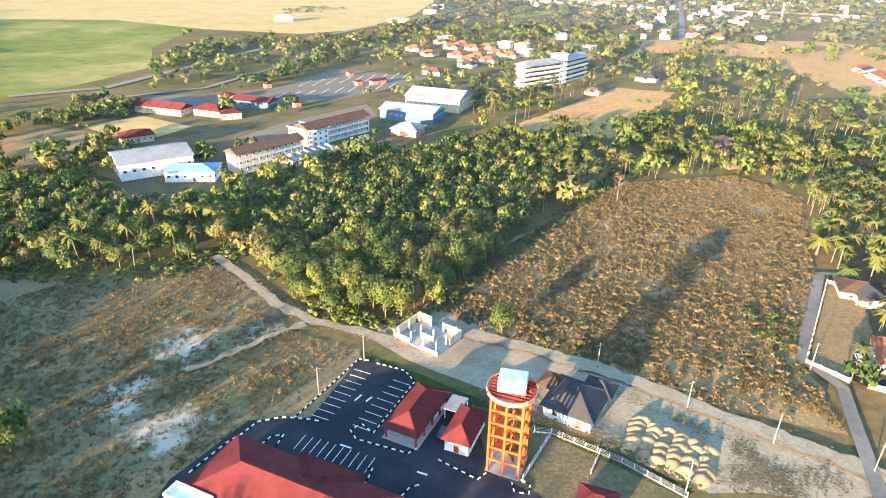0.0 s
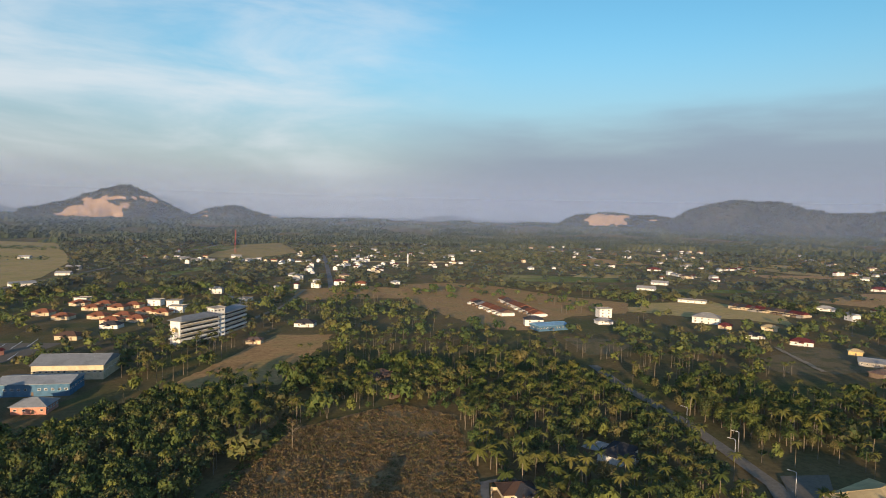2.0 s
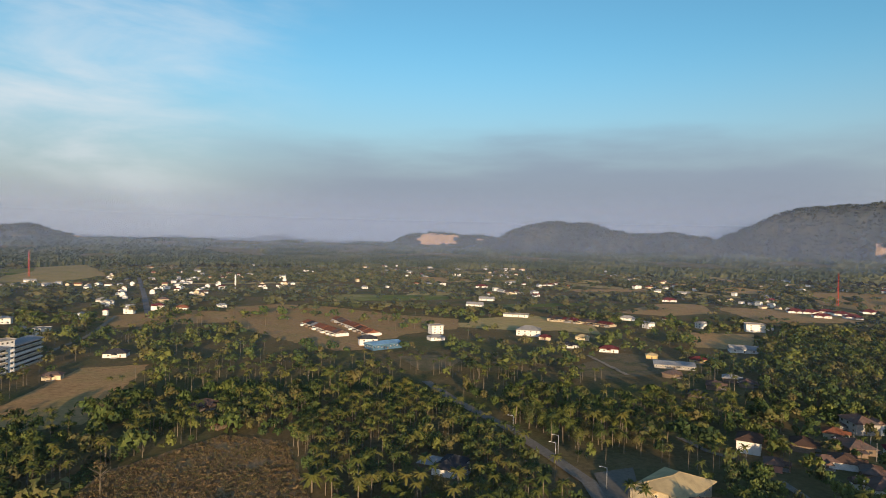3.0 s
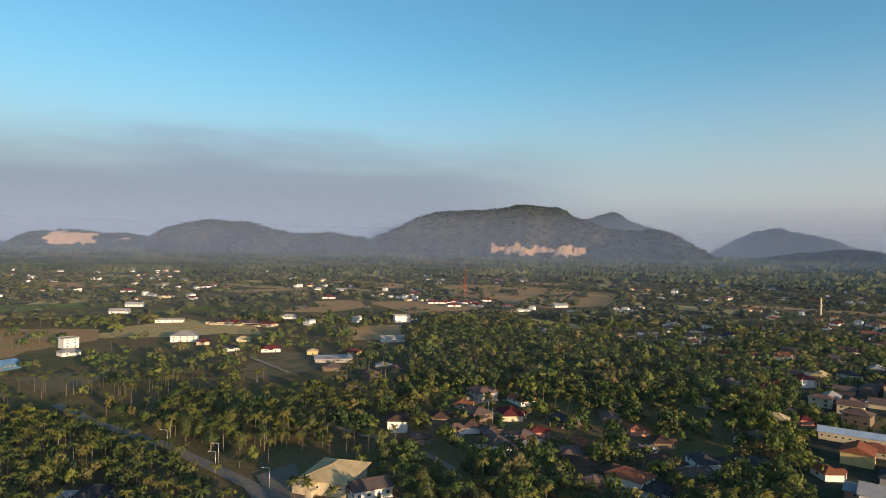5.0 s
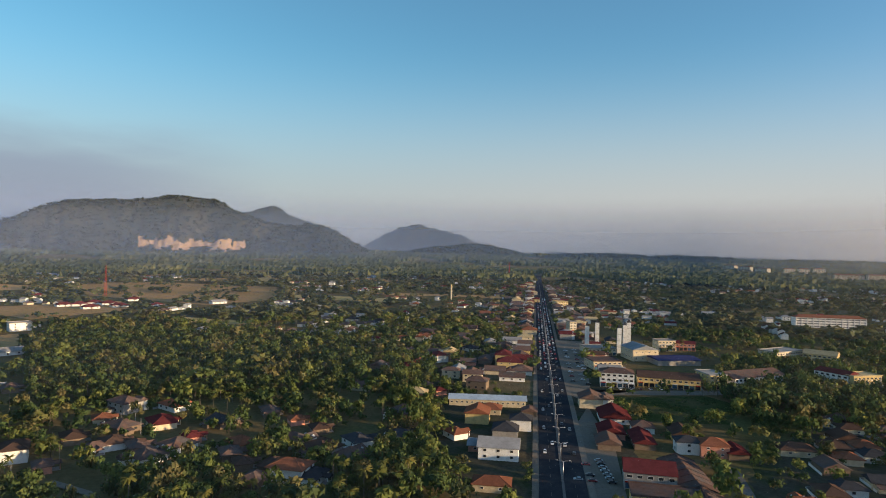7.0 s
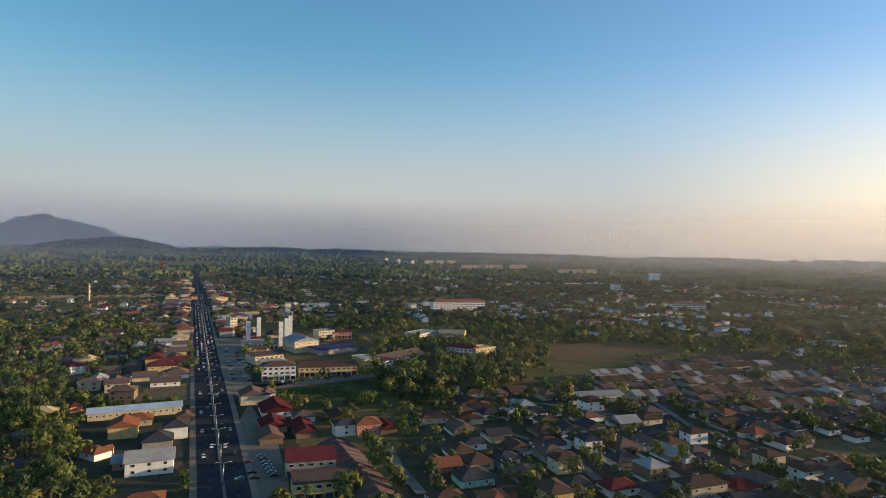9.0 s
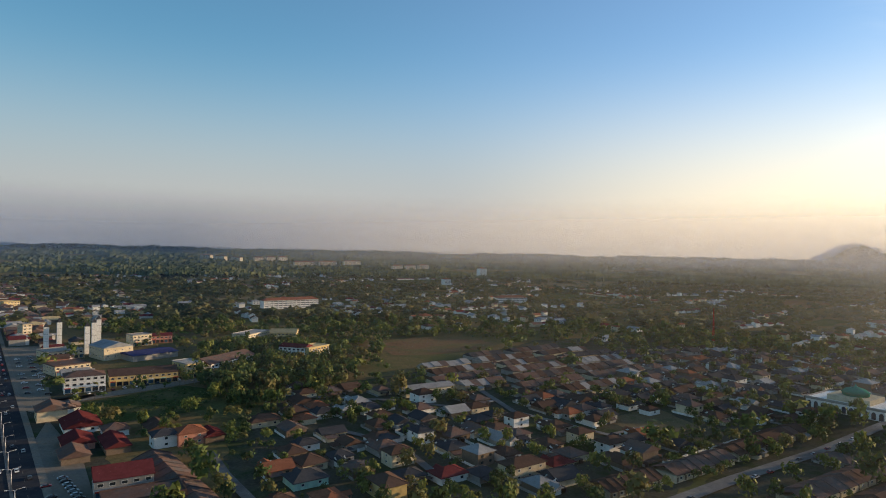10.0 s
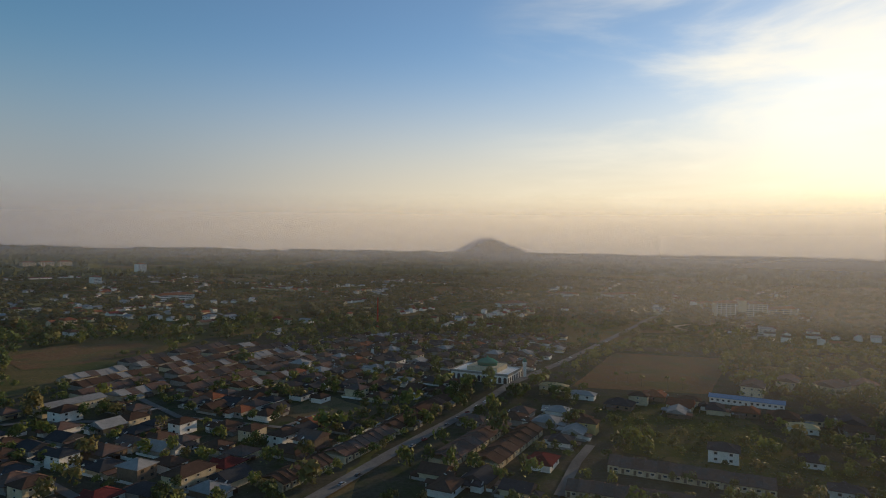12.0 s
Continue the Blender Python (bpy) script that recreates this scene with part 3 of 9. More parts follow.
def door_mesh(mat, w=1.0, h=2.1):
    key = ("door", mat, w, h)
    if key not in CACHE:
        s = Shape().box(-w / 2, w / 2, -0.05, 0.02, 0, h).box(-w / 2 - 0.1, -w / 2, -0.09, 0.02, 0, h + 0.1)
        s.box(w / 2, w / 2 + 0.1, -0.09, 0.02, 0, h + 0.1).box(-w / 2, w / 2, -0.09, 0.02, h, h + 0.1)
        CACHE[key] = s.mesh(mat, "door")
    return CACHE[key]


def building(name, x, y, rot, w, d, storeys=1, roof="hip", rise=None, wall="white", tile="brown_tile", over=0.8, h=None, step=3.4, wins=True,
             label="", category="house", group="", door="timber", sides="fblr", win=(1.5, 1.2), porch=True, keep=True, wing=False):
    """A building of its own: walls on a plinth, a roof with eaves and ridge caps, framed windows and a door."""
    h = h or 0.3 + 3.0 * storeys
    rise = rise if rise is not None else min(w, d) * 0.24
    ob = thing(name, x, y, rot, 0, label, category, group)
    if keep:
        KEEP_DISC.append((x, y, math.hypot(w, d) / 2 * 0.86))
        r = math.hypot(x, y)
        if r > 260 and not LEAFY[0]:
            for k in (0.6, 1.2, 1.8) if r > 420 else (0.6, 1.2):
                CLEAR_DISC.append((x * (1 - k * w / r), y * (1 - k * w / r), w * 0.55))
    part("wall", wall_mesh(w, d, h, wall, rise * 0.96 if roof == "gable" else 0), ob)
    top = part("roof", roof_mesh(roof, w, d, rise, over, tile), ob, pose(0, 0, h - (0.02 if roof in ("hip", "gable") else 0)))
    if wins:
        fh = (h - 0.3) / storeys
        for s, ln, dist, ang in (("f", w, d / 2, 0), ("b", w, d / 2, 180), ("r", d, w / 2, 90), ("l", d, w / 2, -90)):
            if s not in sides:
                continue
            n = max(1, int(ln / step))
            for k in range(storeys):
                for i in range(n):
                    u = (i + 0.5) / n * ln - ln / 2
                    if s == "f" and k == 0 and i == n // 2 and door:
                        part("door", door_mesh(door), ob, pose(0, 0, 0, 0, 0, ang) @ pose(u, -dist - 0.02, 0.26))
                        continue
                    part("window", window_mesh(win[0], win[1], "white" if wall != "white" else "timber"), ob,
                         pose(0, 0, 0, 0, 0, ang) @ pose(u, -dist - 0.02, 0.3 + k * fh + fh * 0.55))
    if wing:
        wd, side = d * 0.62, 1 if (int(x * 7) % 2) else -1
        wx = side * (w / 2 + 1.6)
        part("side_wall", wall_mesh(3.2, wd, 2.7, wall), ob, pose(wx + side * 0.02, d * 0.1, 0))
        part("side_roof", roof_mesh("shed", 3.2, wd, 0.5, 0.35, "rust"), ob, pose(wx, d * 0.1, 2.66))
        part("back_roof", roof_mesh("shed", w * 0.7, 4.0, 0.9, 0.3, "rust" if tile != "rust" else "grey_roof"), ob, pose(0, d / 2 + 2.2, 2.0, 0, 0, 180))
        part("back_wall", wall_mesh(w * 0.66, 3.6, 2.05, wall), ob, pose(0, d / 2 + 2.0, 0))
    if porch and storeys == 1 and w > 9 and roof == "hip":
        s = Shape().box(-2.6, 2.6, -d / 2 - 3.6, -d / 2 - 0.14, -0.1, 0.22)
        part("porch_floor", s.mesh("concrete", "porch_floor"), ob)
        part("porch_roof", roof_mesh("gable", 3.2, 4.6, 1.2, 0.4, tile), ob, pose(w * 0.0, -d / 2 - 1.6, h - 0.5))
        for px in (-2.2, 2.2):
            part("porch_post", Shape().box(px - 0.13, px + 0.13, -d / 2 - 3.5, -d / 2 - 3.24, 0.22, h - 0.5).mesh(wall, "porch_post"), ob)
    return ob


def edge(seq, depth):
    """Middle, turn, width and depth of a building whose front runs from the first to the second point, with its depth away to the left."""
    x0, y0, x1, y1 = seq
    a = math.atan2(y1 - y0, x1 - x0)
    return ((x0 + x1) / 2 - math.sin(a) * depth / 2, (y0 + y1) / 2 + math.cos(a) * depth / 2, math.degrees(a), math.hypot(x1 - x0, y1 - y0), depth)



class Bulk:
    """Many far houses gathered into one mesh, with the materials they need."""

    def __init__(self):
        self.v, self.f, self.m, self.names = [], [], [], []

    def take(self, me, material, m):
        n = len(self.v)
        if material not in self.names:
            self.names.append(material)
        k = self.names.index(material)
        self.v += [tuple(m @ v.co) for v in me.vertices]
        for p in me.polygons:
            self.f.append(tuple(i + n for i in p.vertices))
            self.m.append(k)

    def finish(self, name, label, category):
        if not self.v:
            return
        me = bpy.data.meshes.new(name)
        me.from_pydata(self.v, [], self.f)
        for k in self.names:
            me.materials.append(M[k])
        me.polygons.foreach_set("material_index", self.m)
        me.update()
        tagged(new(name, me), label, category, kind="stuff")


FAR_HOUSES, FAR_ROWS, FAR_TRAFFIC, GARDEN_WALLS = Bulk(), Bulk(), Bulk(), Bulk()
# ---- the ground ----
def smooth(u):
    u = np.clip(u, 0, 1)
    return u * u * (3 - 2 * u)


def land(x, y):
    """Height of the plain: level round the town, rising gently far out."""
    return 73.0 * smooth((np.hypot(x, y) - 2600.0) / 2300.0)


def make_ground():
    rings = [0, 60, 120, 200, 300, 450, 650, 900, 1300, 1800, 2600, 3000, 3400, 3800, 4200, 4500, 4700, 4900]
    n = 96
    vs, fs = [(0, 0, 0)], []
    for r in rings[1:]:
        vs += [(*bearing(360 * i / n, r).xy, float(land(r, 0.0))) for i in range(n)]
    fs += [(0, 1 + (i + 1) % n, 1 + i) for i in range(n)]
    for k in range(len(rings) - 2):
        a, b = 1 + k * n, 1 + (k + 1) * n
        fs += [(a + i, a + (i + 1) % n, b + (i + 1) % n, b + i) for i in range(n)]
    tagged(new("ground", mesh_of(vs, fs, "earth", "ground")), "dry earth and rough grass of the plain", "ground", kind="structure")


make_ground()


# ---- hills along the horizon ----
SLOPES = []


def hill(name, r, knots, label, rough=0.10, bare=0.0, material="hill_wood", depth=420.0, cut=None):
    """A wooded hill at distance r whose crest runs through (bearing, height in degrees over the eye's level)."""
    lo, hi = knots[0][0], knots[-1][0]
    na, nr = max(40, int((hi - lo) * (16 if cut else 10))), 70 if cut else 44 if depth > 100 else 12
    wide = np.linspace(lo - 2, hi + 2, na * 2)
    crest = np.interp(wide, [k[0] for k in knots], [k[1] for k in knots])
    near = np.exp(-0.5 * ((wide[:, None] - wide[None, :]) / 0.45) ** 2)
    crest = near @ crest / near.sum(1)
    vs, fs = [], []
    for j in range(nr):
        dr = (j / (nr - 1) - 0.5) * 2 * depth
        for i in range(na):
            az = lo + (hi - lo) * i / (na - 1)
            p = bearing(az, r + dr)
            spur = 0.14 * noise.fractal((az * 0.55, dr * 0.004, 5.1), 1.0, 2.0, 3)      # spurs and gullies down the flanks
            fall = math.exp(-0.5 * (dr / (depth * (0.36 + 0.5 * spur * min(1.0, abs(dr) / 120)))) ** 2)
            h = max(0.0, EYE + r * math.tan(radians(float(np.interp(az, wide, crest))))) * fall
            nz = noise.fractal((p.x * 0.006, p.y * 0.006, 1.7), 1.0, 2.0, 5)
            h = h * (1 + rough * nz) + 9 * noise.fractal((p.x * 0.022, p.y * 0.022, 0.3), 1.0, 2.0, 3) * min(1, h / 40)
            vs.append((p.x, p.y, max(float(land(p.x, p.y)) - 4.0, h - 4.0)))
    for j in range(nr - 1):
        for i in range(na - 1):
            k = j * na + i
            fs.append((k, k + 1, k + na + 1, k + na))
    me = mesh_of(vs, fs, material, name, True)
    me.materials.append(M["quarry"])
    if cut:
        for p in me.polygons:
            c = p.center
            az = math.degrees(math.atan2(c.x, c.y)) % 360
            edge_noise = 22 * noise.fractal((c.x * 0.02, c.y * 0.02, 2.0), 1.0, 2.0, 3)
            if cut[0] < az < cut[1] and c.xy.length < r and cut[2] + edge_noise < c.z < cut[3] + 2 * edge_noise:
                p.material_index = 1
    if depth > 100:
        for p in me.polygons:
            c = p.center
            if c.xy.length < r + 60 and c.z > land(c.x, c.y) + 12:
                SLOPES.append((*c, p.area, p.index, me))
    if bare:
        for p in me.polygons:
            c = p.center
            n = noise.fractal((c.x * 0.004, c.y * 0.004, 9.0), 1.0, 2.0, 4) + 0.75 * noise.noise((c.x * 0.013, c.y * 0.013, c.z * 0.03))
            if n > 0.5 - bare and c.z < 185 and c.length < r:
                p.material_index = 1
    return tagged(new(name, me), label, "hill", kind="structure")


LOW = -1.3
hill("quarried_hill", 4300, [(-6, LOW), (-3.5, 0.0), (-1, 0.5), (1.0, 1.4), (2.4, 1.8), (3.4, 2.1), (4.2, 1.8), (5.7, 1.07), (7.0, 0.3), (8.2, -0.2), (9.4, LOW)], "rocky hill with pale quarry faces", 0.06, 0.24)
hill("quarried_hill", 4500, [(7.8, LOW), (8.6, -0.1), (10.0, 0.3), (11.4, 0.65), (12.4, 0.55), (13.6, 0.0), (15.4, -0.35), (19.0, -0.5), (22.0, LOW)], "low hill with bare quarried rock", 0.05, 0.26)
hill("distant_hill", 4800, [(19.0, LOW), (20.6, -0.2), (22.2, 0.1), (23.8, -0.3), (27.0, -0.3), (29.0, 0.05), (30.5, 0.3), (32.0, 0.0), (34.0, LOW)], "low blue hill on the horizon", depth=90.0)
hill("distant_hill", 4800, [(-26, LOW), (-16.0, 0.3), (-10.0, 0.45), (-5.0, 0.25), (0.0, LOW)], "long blue ridge on the horizon", depth=90.0)
hill("quarried_hill", 4500, [(39.5, LOW), (41.4, 0.1), (43.2, 0.6), (45.3, 0.75), (47.0, 0.5), (48.6, 0.55), (50.5, 0.3), (52.0, LOW)], "low hill with bare quarried rock", 0.05, 0.2)
hill("wooded_hill", 4100, [(49.0, LOW), (50.4, 0.3), (52.0, 1.2), (53.6, 1.6), (55.6, 1.9), (57.2, 1.75), (58.6, 1.75), (60.2, 1.3), (62.0, 0.85), (63.6, 0.9), (65.2, 1.05), (67.0, 0.85), (69.0, 0.5), (70.5, LOW)], "dark wooded hill on the plain", 0.05, 0.0)
hill("wooded_hill", 4200, [(67.5, LOW), (69.0, 0.6), (71.5, 1.75), (73.2, 2.5), (74.8, 3.2), (77.0, 3.3), (79.3, 3.5), (80.8, 3.6), (82.3, 4.1), (84.0, 3.8), (85.8, 3.95), (87.2, 3.2), (88.6, 2.5), (91.0, 1.85), (93.0, 1.75), (94.7, 2.0), (96.2, 1.3), (98.8, -0.1), (100.2, LOW)], "large wooded hill with a pale quarry at its foot", 0.04, 0.0, cut=(80.0, 88.5, 74.0, 128.0))
hill("distant_hill", 4800, [(85.0, LOW), (86.6, 2.6), (89.0, 3.2), (91.0, 3.35), (92.6, 2.7), (94.5, 1.9), (97.0, 0.9), (99.0, LOW)], "hazy blue hill behind the wooded one", depth=90.0)
hill("distant_hill", 4805, [(97.0, LOW), (99.4, 0.6), (101.6, 1.8), (104.0, 2.25), (106.2, 1.8), (108.4, 1.0), (111.0, 0.2), (114.0, -0.3), (116.0, 0.0), (117.5, 0.05), (119.0, LOW)], "hazy blue ridge at the horizon", depth=90.0)
hill("wooded_rise", 4450, [(101.5, LOW), (103.5, -0.1), (106.0, 0.2), (108.8, 0.5), (111.0, 0.25), (113.6, -0.35), (115.0, LOW)], "small dark wooded hill before the ridge", 0.04)
hill("wooded_rise", 4300, [(112.0, LOW), (114.5, -0.45), (118.0, -0.25), (121.0, -0.15), (124.0, -0.3), (128.0, -0.25), (133.0, -0.45), (138.0, LOW)], "low wooded rise behind the town", 0.04)
hill("lone_hill", 4700, [(181.6, LOW), (182.8, 0.0), (184.0, 0.6), (184.7, 1.1), (185.5, 1.15), (186.2, 0.8), (187.4, 0.3), (188.4, -0.05), (189.6, LOW)], "lone hill with a blunt top in the haze", 0.02)

# fields and open ground
patch("estate_ground", [253.8, -234.3, 319.7, -338.8, 269.7, -467.7, 255.2, -698.0, 17.8, -986.4, 5.4, -469.8, 47.2, -248.4, 165.9, -154.1], "yard", "trodden garden ground between the houses", keep=False, wobble=5)
patch("estate_ground", [-21.7, -724.3, -500.4, -684.5, -166.7, -226.4, 40.3, -222.1], "yard", "trodden garden ground between the houses", keep=False, wobble=5)
patch("town_ground", [244.0, -110.2, 304.2, -49.7, 587.8, -150.8, 960.2, -297.6, 1668.2, -673.2, 1598.0, -828.1, 877.7, -479.8, 248.5, -172.6], "yard", "trodden bare ground between the shops and houses", keep=False, wobble=6)
patch("paddy_field", [-717.0, 973.1, -485.6, 985.2, -332.0, 898.8, -318.3, 716.6, -269.1, 595.2, -284.0, 536.5, -326.6, 426.5], "paddy", "bright green paddy beside the wood")
patch("dry_field", [-1287.2, 1771.3, -849.7, 2163.4, -308.1, 2429.9, -56.3, 2238.6, -12.3, 1466.0, -48.9, 1121.3, -118.2, 906.0, -183.5, 852.8, -320.4, 886.2, -482.0, 977.6, -706.9, 958.9], "stubble", "dry harvested paddy on the plain")
patch("dry_field", [429.2, 2068.9, 632.6, 2241.7, 521.2, 1672.8, 339.6, 1444.0, 248.8, 1528.2], "stubble", "dry harvested paddy past the rail line")
patch("brown_field", [17.5, 373.1, 57.2, 416.7, 148.2, 536.6, 192.0, 517.2, 143.5, 437.9, 104.8, 376.7, 64.1, 384.7], "ploughed", "bare brown field behind the tree belt", wobble=3)
patch("scrub_field", [-0.9, 172.5, 27.6, 223.7, 90.8, 295.3, 154.0, 311.1, 173.0, 279.1, 137.7, 203.1, 104.3, 146.8, 99.7, 116.9, 71.6, 125.6, 48.1, 141.6, 17.8, 156.2], "scrub", "dry scrub field of brown bushes", wobble=2)
patch("waste_ground", [-88.9, 200.7, -72.8, 201.2, -43.1, 157.8, -21.8, 149.5, -36.9, 129.1, -61.6, 95.2, -92.6, 84.1, -163.8, 185.9, -122.6, 191.1], "waste_sand", "waste ground of dry grass and bare sand", wobble=2)
patch("weedy_strip", [-21.8, 149.5, -2.0, 136.8, 23.4, 120.5, 41.8, 110.3, 56.1, 98.8, 53.0, 96.9, 25.6, 116.6, -8.1, 136.7, -21.2, 144.1], "grass", "weedy strip behind the forecourt", wobble=1)
patch("sand_lot", [-20.8, 155.3, -2.8, 175.3, 13.3, 165.5, 30.3, 149.3, 50.6, 139.2, 73.7, 120.4, 97.9, 105.1, 95.7, 97.5, 58.2, 98.0, 43.6, 112.1, 23.9, 124.1, 13.0, 132.3, -2.1, 140.6], "sand", "pale sandy building plot", wobble=2.2)
patch("tank_yard", [25.6, 116.6, 53.0, 96.9, 43.6, 89.8, 18.8, 93.7], "waste", "fenced yard of dry grass beside the water tower")
patch("verge", [-22.5, 148.9, -20.8, 144.1, -31.6, 120.6, -45.2, 119.3, -57.3, 99.4, -60.4, 92.6, -74.6, 91.0, -58.1, 111.3, -39.6, 127.9], "scrub", "brown bank beside the forecourt", wobble=1)
patch("test_yard", [-262.0, 470.6, -232.2, 478.2, -207.4, 447.1, -159.3, 423.9, -120.7, 454.4, -80.4, 470.8, -33.7, 522.2, -11.1, 568.1, -101.2, 602.9, -131.1, 514.5, -180.7, 485.3], "old_asphalt", "worn asphalt driving practice yard")
patch("school_ground", [-263.7, 453.5, -205.2, 442.1, -134.6, 400.8, -74.8, 461.1, 31.0, 587.4, 58.2, 495.4, 2.6, 406.7, -36.4, 350.9, -92.6, 272.9, -155.2, 254.0], "waste", "dry trodden grass round the school", keep=False, wobble=4)
patch("school_yard", [-122.7, 362.6, -103.6, 398.8, -54.5, 460.1, -43.2, 425.0, -85.5, 377.9, -104.1, 339.8], "old_asphalt", "paved yard between the school blocks")
patch("dry_lot", [-257.7, 357.8, -242.9, 384.1, -199.6, 367.1, -182.9, 339.0, -208.6, 307.8, -228.3, 311.5], "scrub", "rough brown lot behind the school", wobble=3)
patch("grass_lot", [-222.4, 385.3, -200.4, 415.8, -156.9, 389.3, -168.4, 365.2, -199.6, 367.1], "stubble", "dry grass lot crossed by a path")
patch("kampung_clearing", [244.0, 847.3, 373.8, 856.3, 456.8, 735.0, 423.2, 673.6, 338.8, 720.9, 238.5, 739.1], "ploughed", "long dry field beyond the palms", wobble=4)
patch("kampung_clearing", [377.3, 829.1, 473.8, 742.3, 440.8, 676.8, 355.9, 747.2], "ploughed", "dry field beside the terraces", wobble=4)
patch("meadow", [473.2, 630.4, 566.2, 559.3, 678.2, 458.5, 640.9, 415.2, 588.4, 457.2, 558.4, 510.4, 491.9, 560.9, 449.9, 593.7], "stubble", "open dry grass in front of the red row", wobble=4)
patch("meadow", [625.6, 563.1, 729.2, 539.2, 715.7, 432.4, 643.4, 375.3, 619.9, 458.0, 574.6, 517.0], "stubble", "open dry grass before the red row", wobble=4)
patch("meadow", [868.6, 481.1, 1056.0, 511.1, 1139.7, 461.7, 994.6, 383.2, 892.0, 413.6], "ploughed", "brown meadow among the trees", wobble=4)
patch("meadow", [750.6, 318.0, 798.2, 260.6, 678.1, 221.0, 644.0, 266.1], "ploughed", "brown meadow by the stream", wobble=4)
patch("plain_field", [1098.0, 430.6, 1219.4, 238.0, 1055.9, 196.3, 938.0, 292.0], "ploughed", "dry fields at the foot of the hill", wobble=5)
patch("plain_field", [1737.8, 449.4, 1806.5, 272.4, 1607.6, -33.3, 1260.6, -32.3, 1132.9, 88.3, 1230.1, 195.8, 1345.3, 323.2], "ploughed", "dry fields at the foot of the hill", wobble=5)
patch("meadow", [428.6, 861.7, 506.5, 860.5, 552.9, 801.4, 575.5, 653.7, 609.6, 568.3, 544.0, 506.7, 461.4, 513.9, 371.4, 461.2, 343.5, 477.7, 338.2, 561.6, 345.9, 679.7], "ploughed", "dry brown grass round the new terraces", wobble=6)
patch("building_site", [453.4, 292.5, 551.6, 299.0, 561.9, 237.1, 496.8, 228.1, 436.5, 245.6, 428.0, 270.7], "waste", "cleared sandy plot with tracks", wobble=2)
patch("clearing", [371.1, 421.2, 404.7, 403.8, 411.3, 373.8, 368.5, 355.5, 342.8, 357.7], "waste", "sandy clearing in the palm wood", wobble=2)
patch("rubble_lot", [430.3, -151.0, 492.7, -180.6, 493.8, -226.8, 398.9, -185.9], "waste", "cleared lot strewn with rubble by the road", wobble=1)
patch("green_lot", [403.4, -244.8, 389.8, -316.6, 359.0, -319.6, 322.1, -278.6, 342.3, -224.0], "grass", "overgrown green lot behind the shops", wobble=2)
patch("shop_parking", [672.5, -334.8, 655.7, -359.1, 426.2, -241.5, 406.6, -246.7, 386.3, -353.9, 399.2, -365.6, 415.8, -276.5, 403.4, -217.4, 412.1, -217.5], "old_asphalt", "parking ground before the shops")
patch("forecourt", [333.1, -178.1, 379.8, -213.4, 290.7, -180.4, 234.7, -151.6, 229.0, -129.6], "old_asphalt", "parking strip beside the road")
patch("playing_field", [386.1, -563.9, 383.6, -637.0, 307.5, -660.4, 268.0, -632.0, 301.7, -544.6, 335.0, -514.2], "playing", "bare playing field in the estate")
patch("sports_field", [-107.4, -481.1, -146.0, -560.0, -182.0, -634.0, -190.0, -639.0, -288.0, -616.0, -292.0, -609.0, -248.0, -535.0, -207.0, -463.0, -200.0, -459.5, -112.0, -477.0], "playing", "bare brown sports field by the road", wobble=1)
patch("overgrown_lot", [-116.0, -419.3, -200.1, -436.0, -196.0, -338.3, -212.3, -289.0, -196.6, -267.5, -157.6, -280.5, -99.3, -325.4], "grass", "overgrown green lots between the houses", keep=False, wobble=2)
patch("green_strip", [-262.6, -797.3, -489.2, -849.2, -602.1, -832.5, -480.8, -664.3, -315.7, -650.8, -215.3, -691.2], "grass", "green strip behind the sports field", keep=False, wobble=3)
patch("bare_plot", [97.6, -392.7, 75.7, -443.9, 43.3, -409.1, 62.4, -367.6], "waste", "bare plot among the houses", wobble=2)
patch("far_clearing", [595.8, -2222.8, 435.5, -2483.2, 532.3, -1793.2, 741.2, -1814.2], "waste", "far cleared ground", wobble=5)
patch("car_park", [-22.0, 144.9, -16.8, 143.1, -8.9, 139.9, -5.7, 134.3, 8.4, 129.9, 12.4, 103.2, 22.8, 96.4, 21.8, 89.5, -58.6, 88.5, -57.6, 100.2, -45.8, 119.3, -30.9, 120.6], "asphalt", "black asphalt forecourt of the red-roofed station")
PARK_Z = 0.03 + LAYER[0]


def blotches(name, seq, n, size, material, label, seed):
    """Bare ground showing through: many small ragged spots, thickest in the middle of an area and thinning out round it."""
    g = random.Random(seed)
    p = pairs(seq)
    cx, cy = sum(q[0] for q in p) / len(p), sum(q[1] for q in p) / len(p)
    LAYER[0] += 0.004
    vs, fs = [], []
    for i in range(n * 16):
        q = g.choice(p)
        u = g.random() ** 0.8
        x, y = cx + (q[0] - cx) * u + g.gauss(0, size), cy + (q[1] - cy) * u + g.gauss(0, size)
        r, k = size * g.uniform(0.05, 0.17), g.randint(5, 7)
        a, b = g.uniform(0, 6.28), len(vs)
        for m in range(k):
            t = 2 * math.pi * m / k
            ex, ey = r * g.uniform(0.4, 1.3) * 1.6 * math.cos(t), r * g.uniform(0.4, 1.3) * math.sin(t)
            vs.append((x + ex * math.cos(a) - ey * math.sin(a), y + ex * math.sin(a) + ey * math.cos(a), 0.03 + LAYER[0] + 0.00004 * i))
        fs.append(tuple(range(b, b + k)))
    LAYER[0] += 0.00004 * n * 16
    return tagged(new(name, mesh_of(vs, fs, material, name)), label, "ground", kind="structure")


